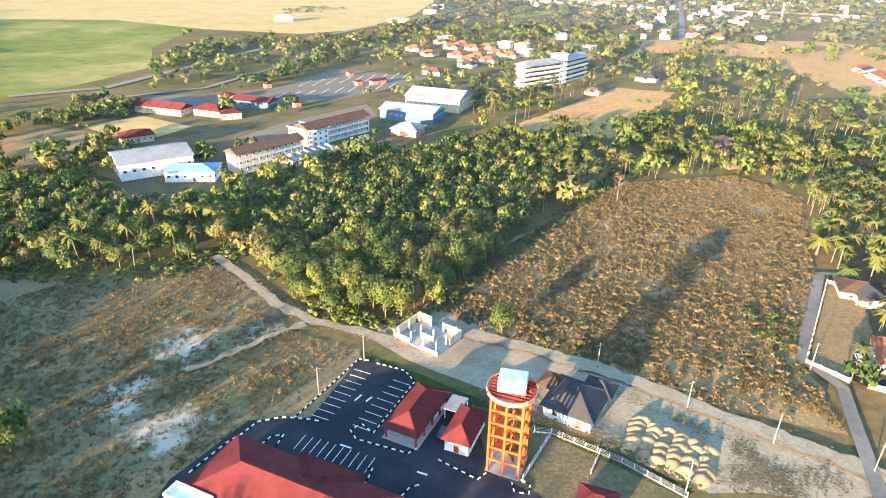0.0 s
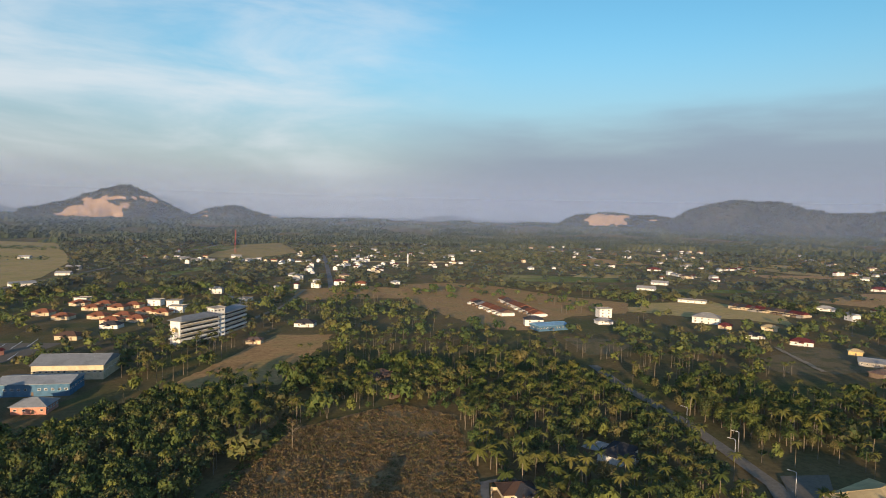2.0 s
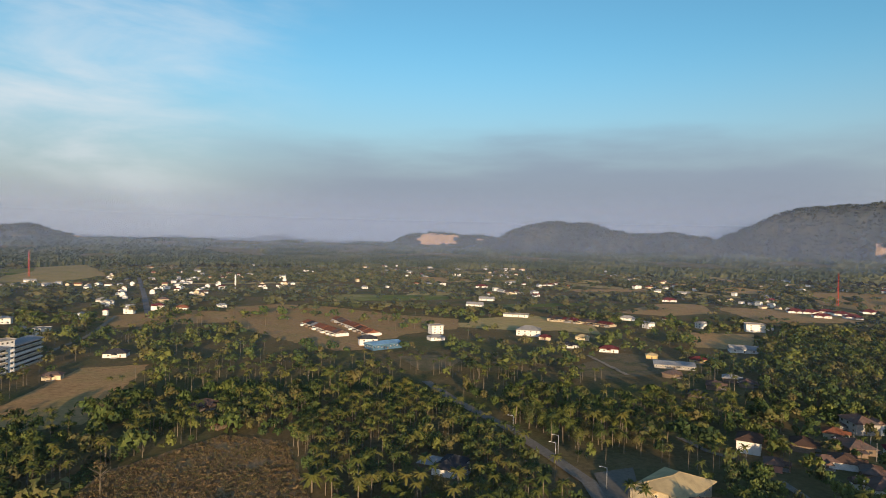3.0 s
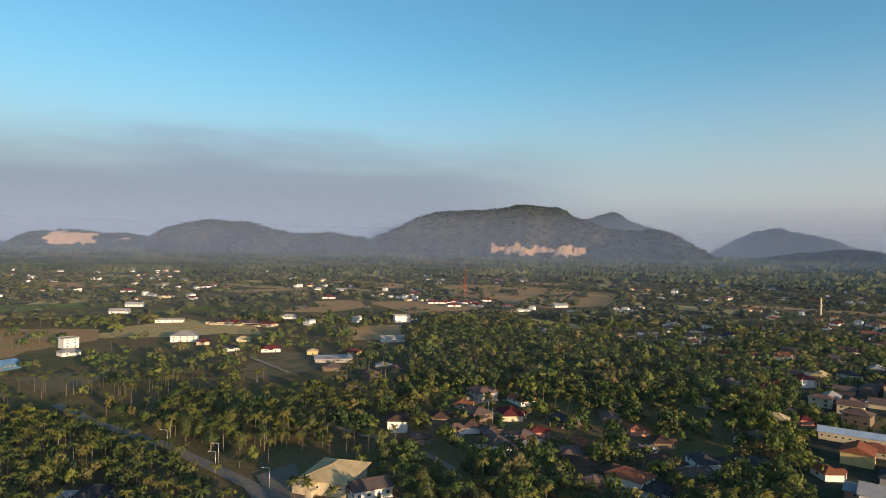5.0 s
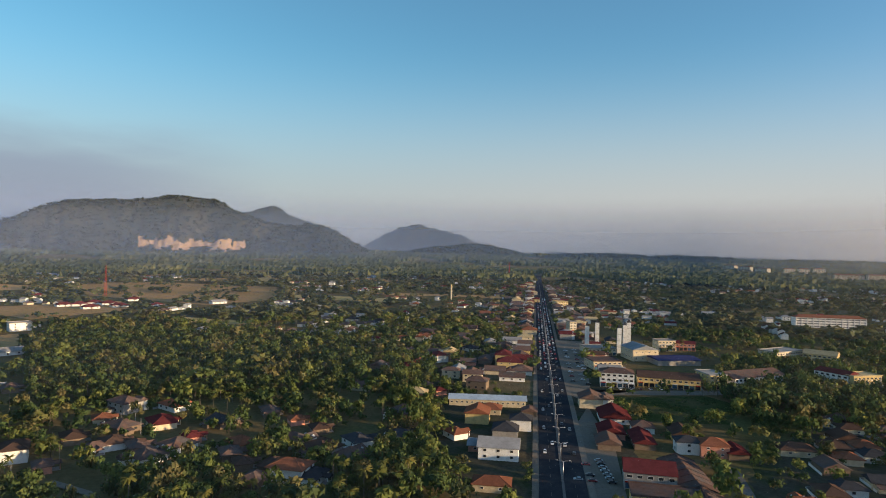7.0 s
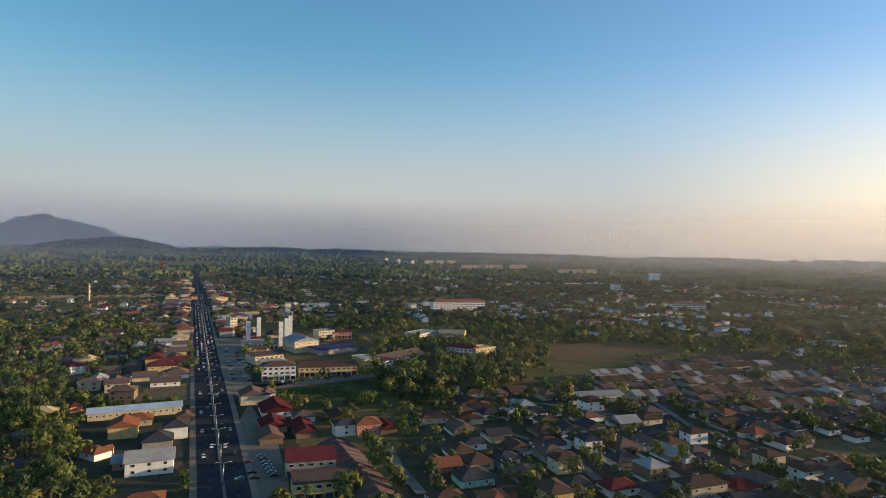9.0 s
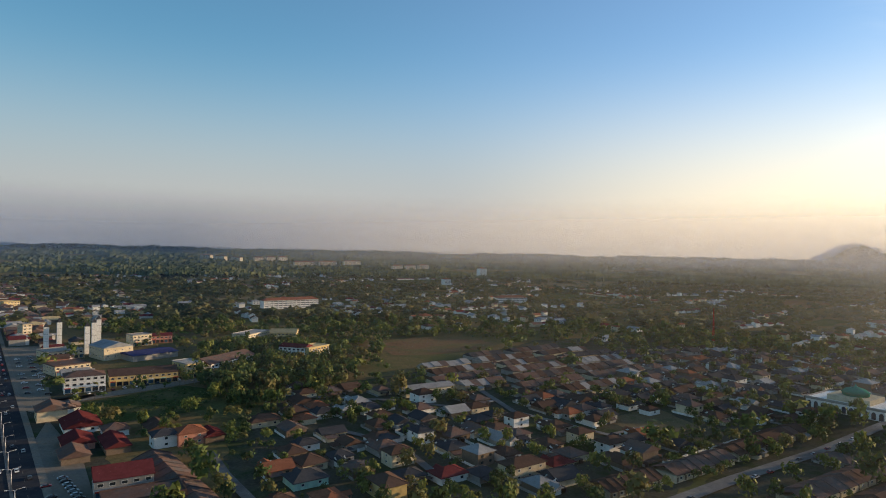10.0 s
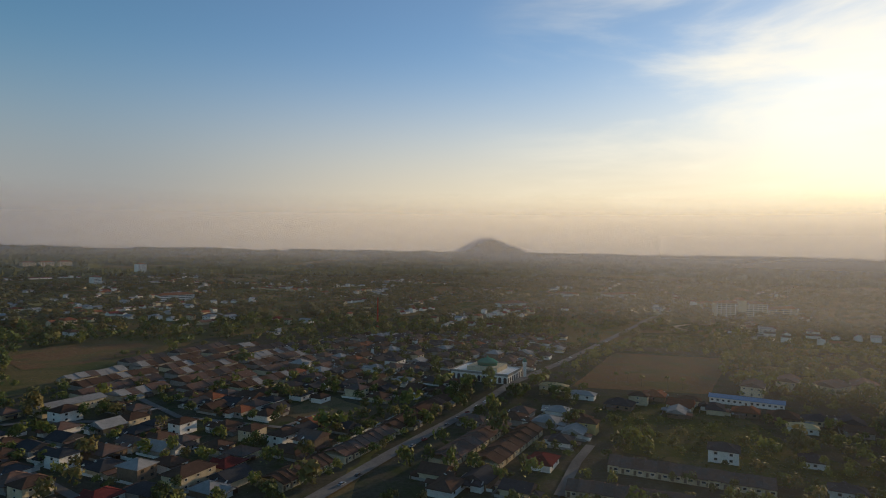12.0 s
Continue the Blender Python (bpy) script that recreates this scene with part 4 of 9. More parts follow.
def fringe(seq, width, material, label, seed, size=1.0, density=5.0):
    """Spilt sand and worn soil along both edges of a track."""
    p = pairs(seq)
    spots = []
    for (x0, y0), (x1, y1) in zip(p, p[1:]):
        ln = math.hypot(x1 - x0, y1 - y0)
        for k in range(max(1, int(ln / 4))):
            u = (k + 0.5) / max(1, int(ln / 4))
            for sg in (-1, 1):
                spots += [x0 + (x1 - x0) * u - sg * (y1 - y0) / ln * width / 2, y0 + (y1 - y0) * u + sg * (x1 - x0) / ln * width / 2]
    g = random.Random(seed)
    LAYER[0] += 0.004
    vs, fs = [], []
    for i in range(int(len(spots) / 2 * density)):
        x, y = g.choice(pairs(spots))
        x, y, r, k = x + g.gauss(0, size), y + g.gauss(0, size), size * g.uniform(0.12, 0.5), g.randint(6, 9)
        b = len(vs)
        vs += [(x + r * g.uniform(0.4, 1.4) * math.cos(2 * math.pi * m / k), y + r * g.uniform(0.4, 1.4) * math.sin(2 * math.pi * m / k), 0.03 + LAYER[0] + 0.00004 * i) for m in range(k)]
        fs.append(tuple(range(b, b + k)))
    LAYER[0] += 0.00004 * len(fs)
    return tagged(new("worn_edge", mesh_of(vs, fs, material, "worn_edge")), label, "ground", kind="structure")


blotches("bare_earth", [22.4, 169.0, 58.1, 209.8, 105.6, 255.6, 132.6, 232.7, 89.5, 157.9], 60, 3.0, "waste", "worn bare earth between the bushes", 8)
blotches("rubble_ground", [70.4, 112.6, 88.8, 102.4, 76.3, 97.5, 66.0, 102.1], 70, 2.0, "waste", "grey rubble and dry weeds on the plot", 9)
blotches("churned_earth", [-12.2, 152.6, 7.4, 144.7, 19.6, 139.8, 14.3, 153.2], 40, 1.8, "heap", "churned yellow sand on the plot", 15)
blotches("rubble_ground", [4.3, 155.9, 12.9, 159.1, 15.7, 150.4, 7.5, 150.2], 30, 1.2, "concrete", "broken concrete beside the house shell", 16)
blotches("weeds_on_sand", [46.0, 133.0, 60.3, 122.2, 74.5, 112.6, 65.2, 116.3], 45, 1.3, "waste", "dry weeds over the sand", 17)
blotches("rubble_ground", [22.1, 121.5, 40.9, 112.1, 45.1, 117.9, 40.5, 121.9], 30, 1.4, "concrete", "spilt rubble round the new house", 10)
def far_fields(n, r0, r1, az0, az1, kinds, seed):
    """Fields seen edge-on between the woods, further out over the plain."""
    g = random.Random(seed)
    for i in range(n):
        r, az = math.sqrt(g.uniform(r0 * r0, r1 * r1)), g.uniform(az0, az1)
        c = bearing(az, r)
        a, u, v = radians(g.choice((64, 64, -26)) + g.uniform(-12, 12)), g.uniform(40, 150) * (r / 1400), g.uniform(20, 60) * (r / 1400)
        seq = []
        for x, y in ((-1, -1), (0, -1.1), (1, -0.8), (1.1, 0.1), (0.8, 1), (0.1, 0.8), (-0.9, 1.1), (-1.1, 0)):
            x, y = x * u * g.uniform(0.75, 1.25), y * v * g.uniform(0.7, 1.3)
            seq += [c.x + x * math.cos(a) - y * math.sin(a), c.y + x * math.sin(a) + y * math.cos(a)]
        if r < 2550 and free(np.array([c.x]), np.array([c.y]), 40.0)[0]:
            patch("far_field", seq, g.choice(kinds), "open field between far woods", wobble=8)


far_fields(24, 800, 2100, -4, 62, ("stubble", "ploughed", "stubble", "paddy", "ploughed", "stubble"), 21)
far_fields(13, 900, 2200, 62, 112, ("ploughed", "ploughed", "stubble"), 22)
far_fields(12, 900, 2400, 120, 150, ("grass", "waste", "grass"), 23)
far_fields(16, 900, 2550, 150, 217, ("grass", "grass", "playing"), 24)
# roads
strip("main_road", [213.0, -111.7, 265.0, -136.2, 374.4, -186.0, 569.4, -273.6, 1183.2, -551.5, 2075.8, -957.3, 2560.0, -1180.0], 21, "asphalt", "dual carriageway of dark asphalt through the town")
ROAD_Z = 0.03 + LAYER[0]
strip("dirt_track", [-83.1, 207.7, -68.3, 192.7, -52.0, 174.0, -37.4, 163.6, -21.1, 157.7, -12.2, 152.6], 3.6, "sand", "pale dirt track", wobble=0.7)
strip("dirt_track", [-40.6, 162.5, -50.7, 154.6, -61.9, 143.2, -67.9, 137.9], 2.2, "sand", "faint pale track over the waste ground", keep=False, wobble=1.2)
fringe([-83.1, 207.7, -68.3, 192.7, -52.0, 174.0, -37.4, 163.6, -21.1, 157.7, -12.2, 152.6], 3.6, "sand", "pale sand spilt beside the track", 31, 1.0, 8)
fringe([-40.6, 162.5, -50.7, 154.6, -61.9, 143.2, -67.9, 137.9], 2.4, "sand", "thin pale sand beside the faint track", 32, 0.8, 8)
fringe([-20.8, 155.3, -2.8, 175.3, 13.3, 165.5, 30.3, 149.3, 50.6, 139.2, 73.7, 120.4, 97.9, 105.1], 1.0, "sand", "sand spilt along the plot's edge", 33, 1.1, 10)
fringe([13.0, 132.3, 23.9, 124.1, 43.6, 112.1, 58.2, 98.0], 1.0, "waste", "dry weeds along the plot's edge", 34, 1.2, 12)
fringe([29.0, 151.2, 50.6, 139.4, 74.3, 121.6, 97.4, 106.2], 5.0, "waste", "dry weeds beside the sandy road", 35, 0.9, 6)
strip("sand_road", [7.8, 159.0, 28.8, 150.1, 50.4, 138.4, 73.9, 120.8, 97.0, 105.6, 105.8, 97.9], 5, "sand", "sandy road past the scrub field", wobble=0.7)
strip("lane", [151.4, 198.3, 138.1, 200.0, 111.2, 158.4, 104.3, 146.8, 108.4, 134.2, 103.5, 120.9, 96.6, 100.9, 90.9, 86.4], 3.4, "street", "narrow paved lane")
strip("side_road", [320.8, 331.1, 297.3, 280.2, 275.6, 217.0, 255.1, 173.9, 240.3, 144.1, 218.5, 121.5], 7, "old_asphalt", "grey road between the palms")
strip("rail_line", [-319.5, 464.8, -265.3, 499.1, -183.7, 761.4, -29.0, 1102.2, 183.8, 1590.7, 441.7, 2226.5], 9, "old_asphalt", "pale embankment across the plain")
strip("service_road", [-246.2, 461.0, -187.9, 506.0, -153.2, 607.2, -132.7, 724.8], 5, "old_asphalt", "pale service road beside the embankment")
strip("far_street", [306.9, 833.9, 393.6, 1086.3, 548.8, 1552.0], 8, "street", "street running off through the village")
strip("field_road", [146.3, 620.5, 195.5, 689.8, 271.3, 841.5], 5, "sand", "pale track round the building plots", wobble=0.7)
strip("estate_road", [60.3, -237.6, 47.6, -261.0, 18.5, -321.2, -19.7, -393.5, -61.3, -486.0, -124.4, -587.7, -225.0, -767.9, -359.4, -1009.0], 7.5, "street", "estate road with parked cars")
strip("running_track", [v for k in range(25) for v in (-389.0 + 56 * math.cos(k * math.pi / 12), -851.0 + 46 * math.sin(k * math.pi / 12))], 7, "sand", "pale oval running track in the grass", keep=False)
strip("estate_lane", [-54.6, -264.9, -71.5, -307.3, -85.2, -334.2], 5, "street", "lane between the terraces")
strip("estate_lane", [335.3, -325.3, 287.0, -339.0, 235.1, -362.0, 172.0, -371.4], 5, "street", "estate lane past white bungalows")
strip("estate_lane", [188.8, -187.6, 222.3, -203.8, 253.3, -222.1], 5, "street", "lane beside the long roof")
strip("estate_lane", [224.7, -286.3, 179.7, -283.0, 138.9, -253.0], 4.5, "street", "lane between garden walls")
strip("estate_lane", [195.8, -422.2, 152.4, -379.1, 86.4, -360.2, 67.3, -396.0], 4.5, "street", "lane through the estate")
strip("village_path", [305.7, 86.6, 288.8, 68.0, 275.5, 60.8], 4, "old_asphalt", "village lane under the trees")
strip("village_path", [334.1, 146.0, 322.3, 126.0, 320.3, 111.4], 4, "old_asphalt", "village lane before the white house")
strip("plot_track", [511.7, 311.9, 480.5, 270.6, 460.4, 244.1], 4, "sand", "pale track over the cleared plot", keep=False, wobble=0.7)


# ---- houses placed one by one ----
WALL_WORD = {"white": "white", "cream": "cream", "yellow": "yellow", "pink": "salmon pink", "mint": "mint green", "timber": "weathered timber", "blue_paint": "blue", "concrete": "bare concrete"}
ROOF_WORD = {"red_tile": "red", "orange_tile": "orange tiled", "brown_tile": "brown tiled", "dark_tile": "dark tiled", "rust": "rusty iron", "grey_roof": "grey metal",
             "white_roof": "white metal", "tan_roof": "tan metal", "blue_roof": "blue metal"}


def house(x, y, rot, w, d, storeys, wall, tile, roof="hip", group="", near=True, bulk=False, wing=False, sides=None, **kw):
    if bulk:
        h, m = 0.3 + 3.0 * storeys, pose(x, y, float(land(x, y)), 0, 0, rot)
        rise = min(w, d) * 0.24
        KEEP_DISC.append((x, y, math.hypot(w, d) / 2 * 0.86))
        if not LEAFY[0]:
            CLEAR_DISC.append((x * (1 - 12 / math.hypot(x, y)), y * (1 - 12 / math.hypot(x, y)), 8.0))
        FAR_HOUSES.take(wall_mesh(w, d, h, wall, rise * 0.96 if roof == "gable" else 0), wall, m)
        FAR_HOUSES.take(roof_mesh(roof, w, d, rise, 0.8, tile), tile, m @ pose(0, 0, h - 0.02))
        for k in range(storeys):
            for i in range(max(2, int(w / 5))):
                u = (i + 0.5) / max(2, int(w / 5)) * w - w / 2
                if u > -99 and random.random() < 0.1:
                    continue
                for an, dist in ((0, d / 2), (180, d / 2)):
                    FAR_HOUSES.take(CACHE.setdefault("farwin", Shape().box(-0.8, 0.8, -0.06, 0.04, -0.6, 0.6).mesh("glass", "farwin")), "glass", m @ pose(0, 0, 0, 0, 0, an) @ pose(u, -dist, 1.9 + 3.0 * k))
        if int(x * 3 + y) % 3 < 2:
            gw = w * 0.42
            gx = w * (0.22 if int(y) % 2 else -0.22)
            FAR_HOUSES.take(roof_mesh("gable", round(gw), 7.0, round(gw * 0.3, 1), 0.5, tile), tile, m @ pose(gx, -d / 2 - 0.6, h - 0.3))
            FAR_HOUSES.take(wall_mesh(round(gw), 5.0, h - 0.25, "white", round(gw * 0.28, 1)), "white", m @ pose(gx, -d / 2 - 0.8, 0))
        if wing:
            FAR_HOUSES.take(roof_mesh("shed", 6, 4, 0.7, 0.3, "rust"), "rust", m @ pose(w * 0.2, d / 2 + 2.2, 2.1, 0, 0, 180))
            FAR_HOUSES.take(wall_mesh(5.6, 3.6, 2.1, wall), wall, m @ pose(w * 0.2, d / 2 + 2.0, 0))
            FAR_HOUSES.take(roof_mesh("hip", 5, 5, 1.2, 0.5, tile), tile, m @ pose(-w * 0.2, -d / 2 - 2.0, 2.6))
        return None
    kind = {"hip": "hipped", "gable": "gabled", "flat": "flat", "shed": "sloping"}[roof]
    size = {1: "single-storey", 2: "two-storey", 3: "three-storey"}.get(storeys, "tall")
    if tile == "flat":
        tile = "concrete"
    return building("house", x, y, rot, w, d, storeys, roof, wall=wall, tile=tile, group=group, wing=wing, step=6.2 if near else 7.5, sides=sides or ("fbr" if near and storeys > 1 else "fb"),
                    label=f"{size} {WALL_WORD[wall]} house with a {ROOF_WORD.get(tile, 'grey concrete')} {kind} roof", **kw)


# the station compound
station = building("station_building", *edge([-7.5, 92.1, -44.6, 108.9], 17.2), storeys=1, h=4, rise=4.2, wall="cream", tile="red_tile", over=0.9,
                   porch=False, label="long cream station building with red hipped roof", category="building")
part("side_roof", roof_mesh("hip", 15, 12, 3.2, 0.6, "red_tile"), station, pose(-3.5, -4.4, 4.05))
part("side_wall", wall_mesh(14.4, 3.4, 4.0, "cream"), station, pose(-3.5, -9.0, 0))
part("porch_wall", wall_mesh(9.0, 3.0, 4.6, "yellow"), station, pose(17.5, 9.5, 0))
part("porch_roof", roof_mesh("flat", 9.0, 3.0, 0.3, 0.4, "white"), station, pose(17.5, 9.5, 4.6))


def car_shed():
    """A hipped roof on posts over a floor slab, with a walled store at one end."""
    x, y, rot, w, d = edge([-12.9, 113.9, -4.3, 109.8], 18.6)
    ob = thing("car_shed", x, y, rot, 0, "open shed with a red hipped roof on posts", "shed")
    part("floor_slab", Shape().box(-w / 2, w / 2, -d / 2, d / 2, -0.1, 0.22).mesh("concrete", "floor_slab"), ob)
    part("roof", roof_mesh("hip", w - 1.2, d - 1.2, 2.8, 0.6, "red_tile"), ob, pose(0, 0, 3.4))
    for i in range(2):
        for j in range(5):
            px, py = (i - 0.5) * (w - 1.6), (j / 4 - 0.5) * (d - 1.6)
            part("post", Shape().box(px - 0.2, px + 0.2, py - 0.2, py + 0.2, 0.22, 3.4).mesh("red_paint", "post"), ob)
    part("store_wall", Shape().box(-w / 2 + 1, w / 2 - 1, d * 0.1, d / 2 - 1, 0.22, 3.35).mesh("white", "store_wall"), ob)
    return ob


car_shed()
building("guardhouse", *edge([2.0, 110.3, 7.3, 108.1], 11.6), storeys=1, h=3.6, rise=2.6, wall="white", tile="red_tile", door="red_paint", step=3.0, porch=False,
         label="small white guardhouse with red hipped roof", category="building")


def link_roof():
    x, y, rot, w, d = edge([1.7, 120.9, 5.8, 119.2], 6.0)
    ob = thing("link_canopy", x, y, rot, 0, "white canopy between the two sheds", "canopy")
    part("canopy_roof", Shape().box(-w / 2, w / 2, -d / 2, d / 2, 3.1, 3.3).mesh("white_roof", "canopy_roof"), ob)
    for px in (-w / 2 + 0.3, w / 2 - 0.3):
        for py in (-d / 2 + 0.3, d / 2 - 0.3):
            part("post", Shape().box(px - 0.1, px + 0.1, py - 0.1, py + 0.1, 0, 3.1).mesh("white", "post"), ob)


link_roof()


def water_tower(x, y, rot):
    """Concrete frame tower painted orange over red, six posts, ring beams, a round deck and a panelled tank."""
    ob = thing("water_tower", x, y, rot, 0, "orange concrete-framed water tower carrying a pale blue tank", "tower")
    R, H = 3.5, 20.5
    ring = [(-R, -R), (0, -R), (R, -R), (R, 0), (R, R), (0, R), (-R, R), (-R, 0)]
    levels = [0.2, 3.6, 7.0, 10.4, 13.8, 17.2, 20.2]
    for i, (px, py) in enumerate(ring):
        part("post", CACHE.setdefault("tower_post", Shape().box(-0.27, 0.27, -0.27, 0.27, -0.3, H).mesh("orange_paint", "post")), ob, pose(px, py, 0))
        qx, qy = ring[(i + 1) % 8]
        for k, z in enumerate(levels[1:]):
            part("ring_beam", Shape().beam((px, py, z), (qx, qy, z), 0.32, 0.5).mesh("orange_paint", "ring_beam"), ob)
    for z in levels[1:-1]:
        part("cross_beam", Shape().beam((-R, 0, z), (R, 0, z), 0.28, 0.42).mesh("orange_paint", "cross_beam"), ob)
        part("landing", Shape().box(-R + 0.3, -0.6, 0.4, R - 0.3, z, z + 0.14).mesh("orange_paint", "landing"), ob)
    part("ladder", Shape().box(R + 0.35, R + 0.42, -0.3, -0.24, 0.2, H + 1.6).box(R + 0.35, R + 0.42, 0.24, 0.3, 0.2, H + 1.6).mesh("orange_paint", "ladder"), ob)
    s = Shape()
    m = 20
    vs, fs = [], []
    for r, z in ((3.2, H), (5.5, H), (5.5, H + 0.45), (5.5, H + 1.1), (5.35, H + 1.1), (5.35, H + 0.46), (3.2, H + 0.46)):
        vs += [(r * math.cos(2 * math.pi * i / m), r * math.sin(2 * math.pi * i / m), z) for i in range(m)]
    for k in range(7):
        fs += [(k * m + i, k * m + (i + 1) % m, ((k + 1) % 7) * m + (i + 1) % m, ((k + 1) % 7) * m + i) for i in range(m)]
    part("deck", mesh_of(vs, fs, "pink", "deck"), ob, label="round pinkish deck with parapet")
    for i in range(7):
        part("bearer", Shape().box(-4.6, 4.6, -3.3 + i * 1.1 - 0.14, -3.3 + i * 1.1 + 0.14, H + 0.5, H + 0.95).mesh("red_paint", "bearer"), ob)
    tank = part("tank", Shape().box(-2.9, 2.9, -2.1, 2.1, H + 0.97, H + 4.0).mesh("tank", "tank"), ob, pose(0, 0, 0, 0, 0, 8), "pale blue panelled water tank")
    for i in range(6):
        for j in range(4):
            x0, y0 = -2.88 + i * 0.96, -2.08 + j * 1.04
            part("panel", Shape().box(x0 + 0.04, x0 + 0.92, y0 + 0.04, y0 + 1.0, H + 4.0, H + 4.09).mesh("tank", "panel"), tank)
    for sy in (-1, 1):
        for i in range(6):
            for k in range(3):
                x0, z0 = -2.88 + i * 0.96, H + 1.0 + k * 1.0
                part("panel", Shape().box(x0 + 0.04, x0 + 0.92, sy * 2.1 - 0.06, sy * 2.1 + 0.06, z0 + 0.04, z0 + 0.94).mesh("tank", "panel"), tank)
    for sx in (-1, 1):
        for j in range(4):
            for k in range(3):
                y0, z0 = -2.08 + j * 1.04, H + 1.0 + k * 1.0
                part("panel", Shape().box(sx * 2.9 - 0.06, sx * 2.9 + 0.06, y0 + 0.04, y0 + 1.0, z0 + 0.04, z0 + 0.94).mesh("tank", "panel"), tank)
    for a in (20, 50):
        p = bearing(a, 1.6)
        part("riser_pipe", Shape().tube([(p.x, p.y, 0), (p.x, p.y, H)], [0.16, 0.16], 8).mesh("orange_paint", "riser_pipe", True), ob)
    for k in range(5):
        part("ladder_flight", Shape().beam((1.4 * (-1) ** k, 1.2, levels[k] + 0.3), (-1.8 * (-1) ** k, 1.2, levels[k + 1]), 0.7, 0.12).mesh("orange_paint", "ladder_flight"), ob)
    part("foot_slab", Shape().box(-4.0, 4.0, -4.0, 4.0, -0.3, 0.24).mesh("concrete", "foot_slab"), ob)
    KEEP_DISC.append((x, y, 7.0))
    return ob


water_tower(16.0, 106.2, -21)


def kerb(seq, name="kerb"):
    """A raised kerb of black and white blocks along a line."""
    pts = pairs(seq)
    ob = tagged(new(name), "black and white painted concrete kerb", "kerb")
    x0, y0 = pts[0]
    ob.matrix_basis = pose(x0, y0, PARK_Z)
    meshes = [CACHE.setdefault(("kerb", c), Shape().box(0.02, 0.98, -0.14, 0.14, -0.5, 0.2).mesh(c, "kerb_block")) for c in ("white", "black")]
    k = 0
    for (ax, ay), (bx, by) in zip(pts, pts[1:]):
        ln, an = math.hypot(bx - ax, by - ay), math.degrees(math.atan2(by - ay, bx - ax))
        n = max(1, round(ln))
        for i in range(n):
            u = i / n
            part("kerb_block", meshes[k % 2], ob, pose(ax + (bx - ax) * u - x0, ay + (by - ay) * u - y0, 0, 0, 0, an) @ Matrix.Diagonal((ln / n, 1, 1, 1)))
            k += 1
    return ob


kerb([-35.0, 120.1, -22.0, 144.9, -18.3, 144.1])
kerb([-16.8, 143.1, -8.9, 139.9, -6.1, 135.5])
kerb([-6.0, 134.8, -15.0, 115.3, -18.1, 118.4, -20.6, 116.3, -18.9, 113.3, -6.4, 108.8, -4.4, 110.4])
kerb([0.5, 107.0, 9.2, 101.2, 11.2, 103.2])
kerb([16.6, 100.5, 16.9, 97.9, 19.9, 97.3, 20.5, 99.8, 18.7, 101.4])
kerb([-54.1, 102.2, -48.9, 111.3, -45.9, 114.7, -43.6, 118.7, -37.9, 120.6, -30.8, 119.8, -27.6, 119.0])
kerb([-15.6, 99.0, -14.7, 101.2, -14.0, 104.2, -15.2, 103.8])
kerb([-7.2, 96.3, -5.5, 98.8, -3.5, 99.5])
kerb([-40.5, 111.1, -39.0, 113.7, -36.1, 114.5, -37.1, 110.4])


def marking(seq, width=0.14):
    """A painted white line lying on the asphalt."""
    x0, y0, x1, y1 = seq
    ln = math.hypot(x1 - x0, y1 - y0)
    ob = new("painted_line", Shape().box(0, ln, -width / 2, width / 2, -0.02, 0.012).mesh("white", "painted_line"))
    ob.matrix_basis = pose(x0, y0, PARK_Z + 0.02, 0, 0, math.degrees(math.atan2(y1 - y0, x1 - x0)))
    return tagged(ob, "white painted parking line on asphalt", "road marking", "bay lines", "structure")


def bays(a, b, reach, n):
    """Bay lines from the edge a-b, each reaching that many metres to the right of its run."""
    ax, ay = a
    bx, by = b
    ln = math.hypot(bx - ax, by - ay)
    sx, sy = (by - ay) / ln * reach, -(bx - ax) / ln * reach
    for i in range(n + 1):
        u = i / n
        x, y = ax + (bx - ax) * u, ay + (by - ay) * u
        marking((x, y, x + sx, y + sy))


bays((-30.8, 121.6), (-22.6, 140.2), 5.0, 8)
bays((-15.8, 116.0), (-7.2, 133.6), -5.0, 7)
bays((-32.8, 109.9), (-15.7, 102.8), -5.0, 9)
for seq in ([-20.9, 127.1, -19.4, 129.4], [-18.0, 126.8, -16.7, 128.6], [-22.3, 111.4, -19.6, 110.3], [-4.1, 103.3, -1.8, 102.4]):
    marking(seq, 0.45)


def half_built(x, y, rot):
    """A roofless shell of pale block walls with bare columns standing inside."""
    ob = thing("house_shell", x, y, rot, 0, "unfinished roofless house of pale block walls", "building site")
    part("floor_slab", Shape().box(-8, 8, -6, 6, -0.3, 0.35).mesh("concrete", "floor_slab"), ob)
    for seg, hh in (((-8, -6, -2, -6), 1.9), ((2, -6, 8, -6), 1.2), ((-8, -6, -8, 6), 2.7), ((8, 0, 8, 6), 2.6), ((-8, 6, -3, 6), 2.9), ((1, 6, 8, 6), 2.4), ((-2, -1, 3, -1), 1.6)):
        part("block_wall", Shape().beam((seg[0], seg[1], hh / 2 + 0.35), (seg[2], seg[3], hh / 2 + 0.35), 0.2, hh).mesh("cream", "block_wall"), ob)
    for i in range(4):
        for j in range(3):
            px, py = -7 + i * 4.6, -5 + j * 5
            part("column", Shape().box(px - 0.17, px + 0.17, py - 0.17, py + 0.17, 0.35, 3.5 + 0.4 * ((i + j) % 2)).mesh("white", "column"), ob)
    for i in range(3):
        part("prop", Shape().beam((-4 + 4 * i, -3, 0.4), (-3 + 4 * i, -1.6, 3.0), 0.12).mesh("timber", "prop"), ob)
    KEEP_DISC.append((x, y, 10))


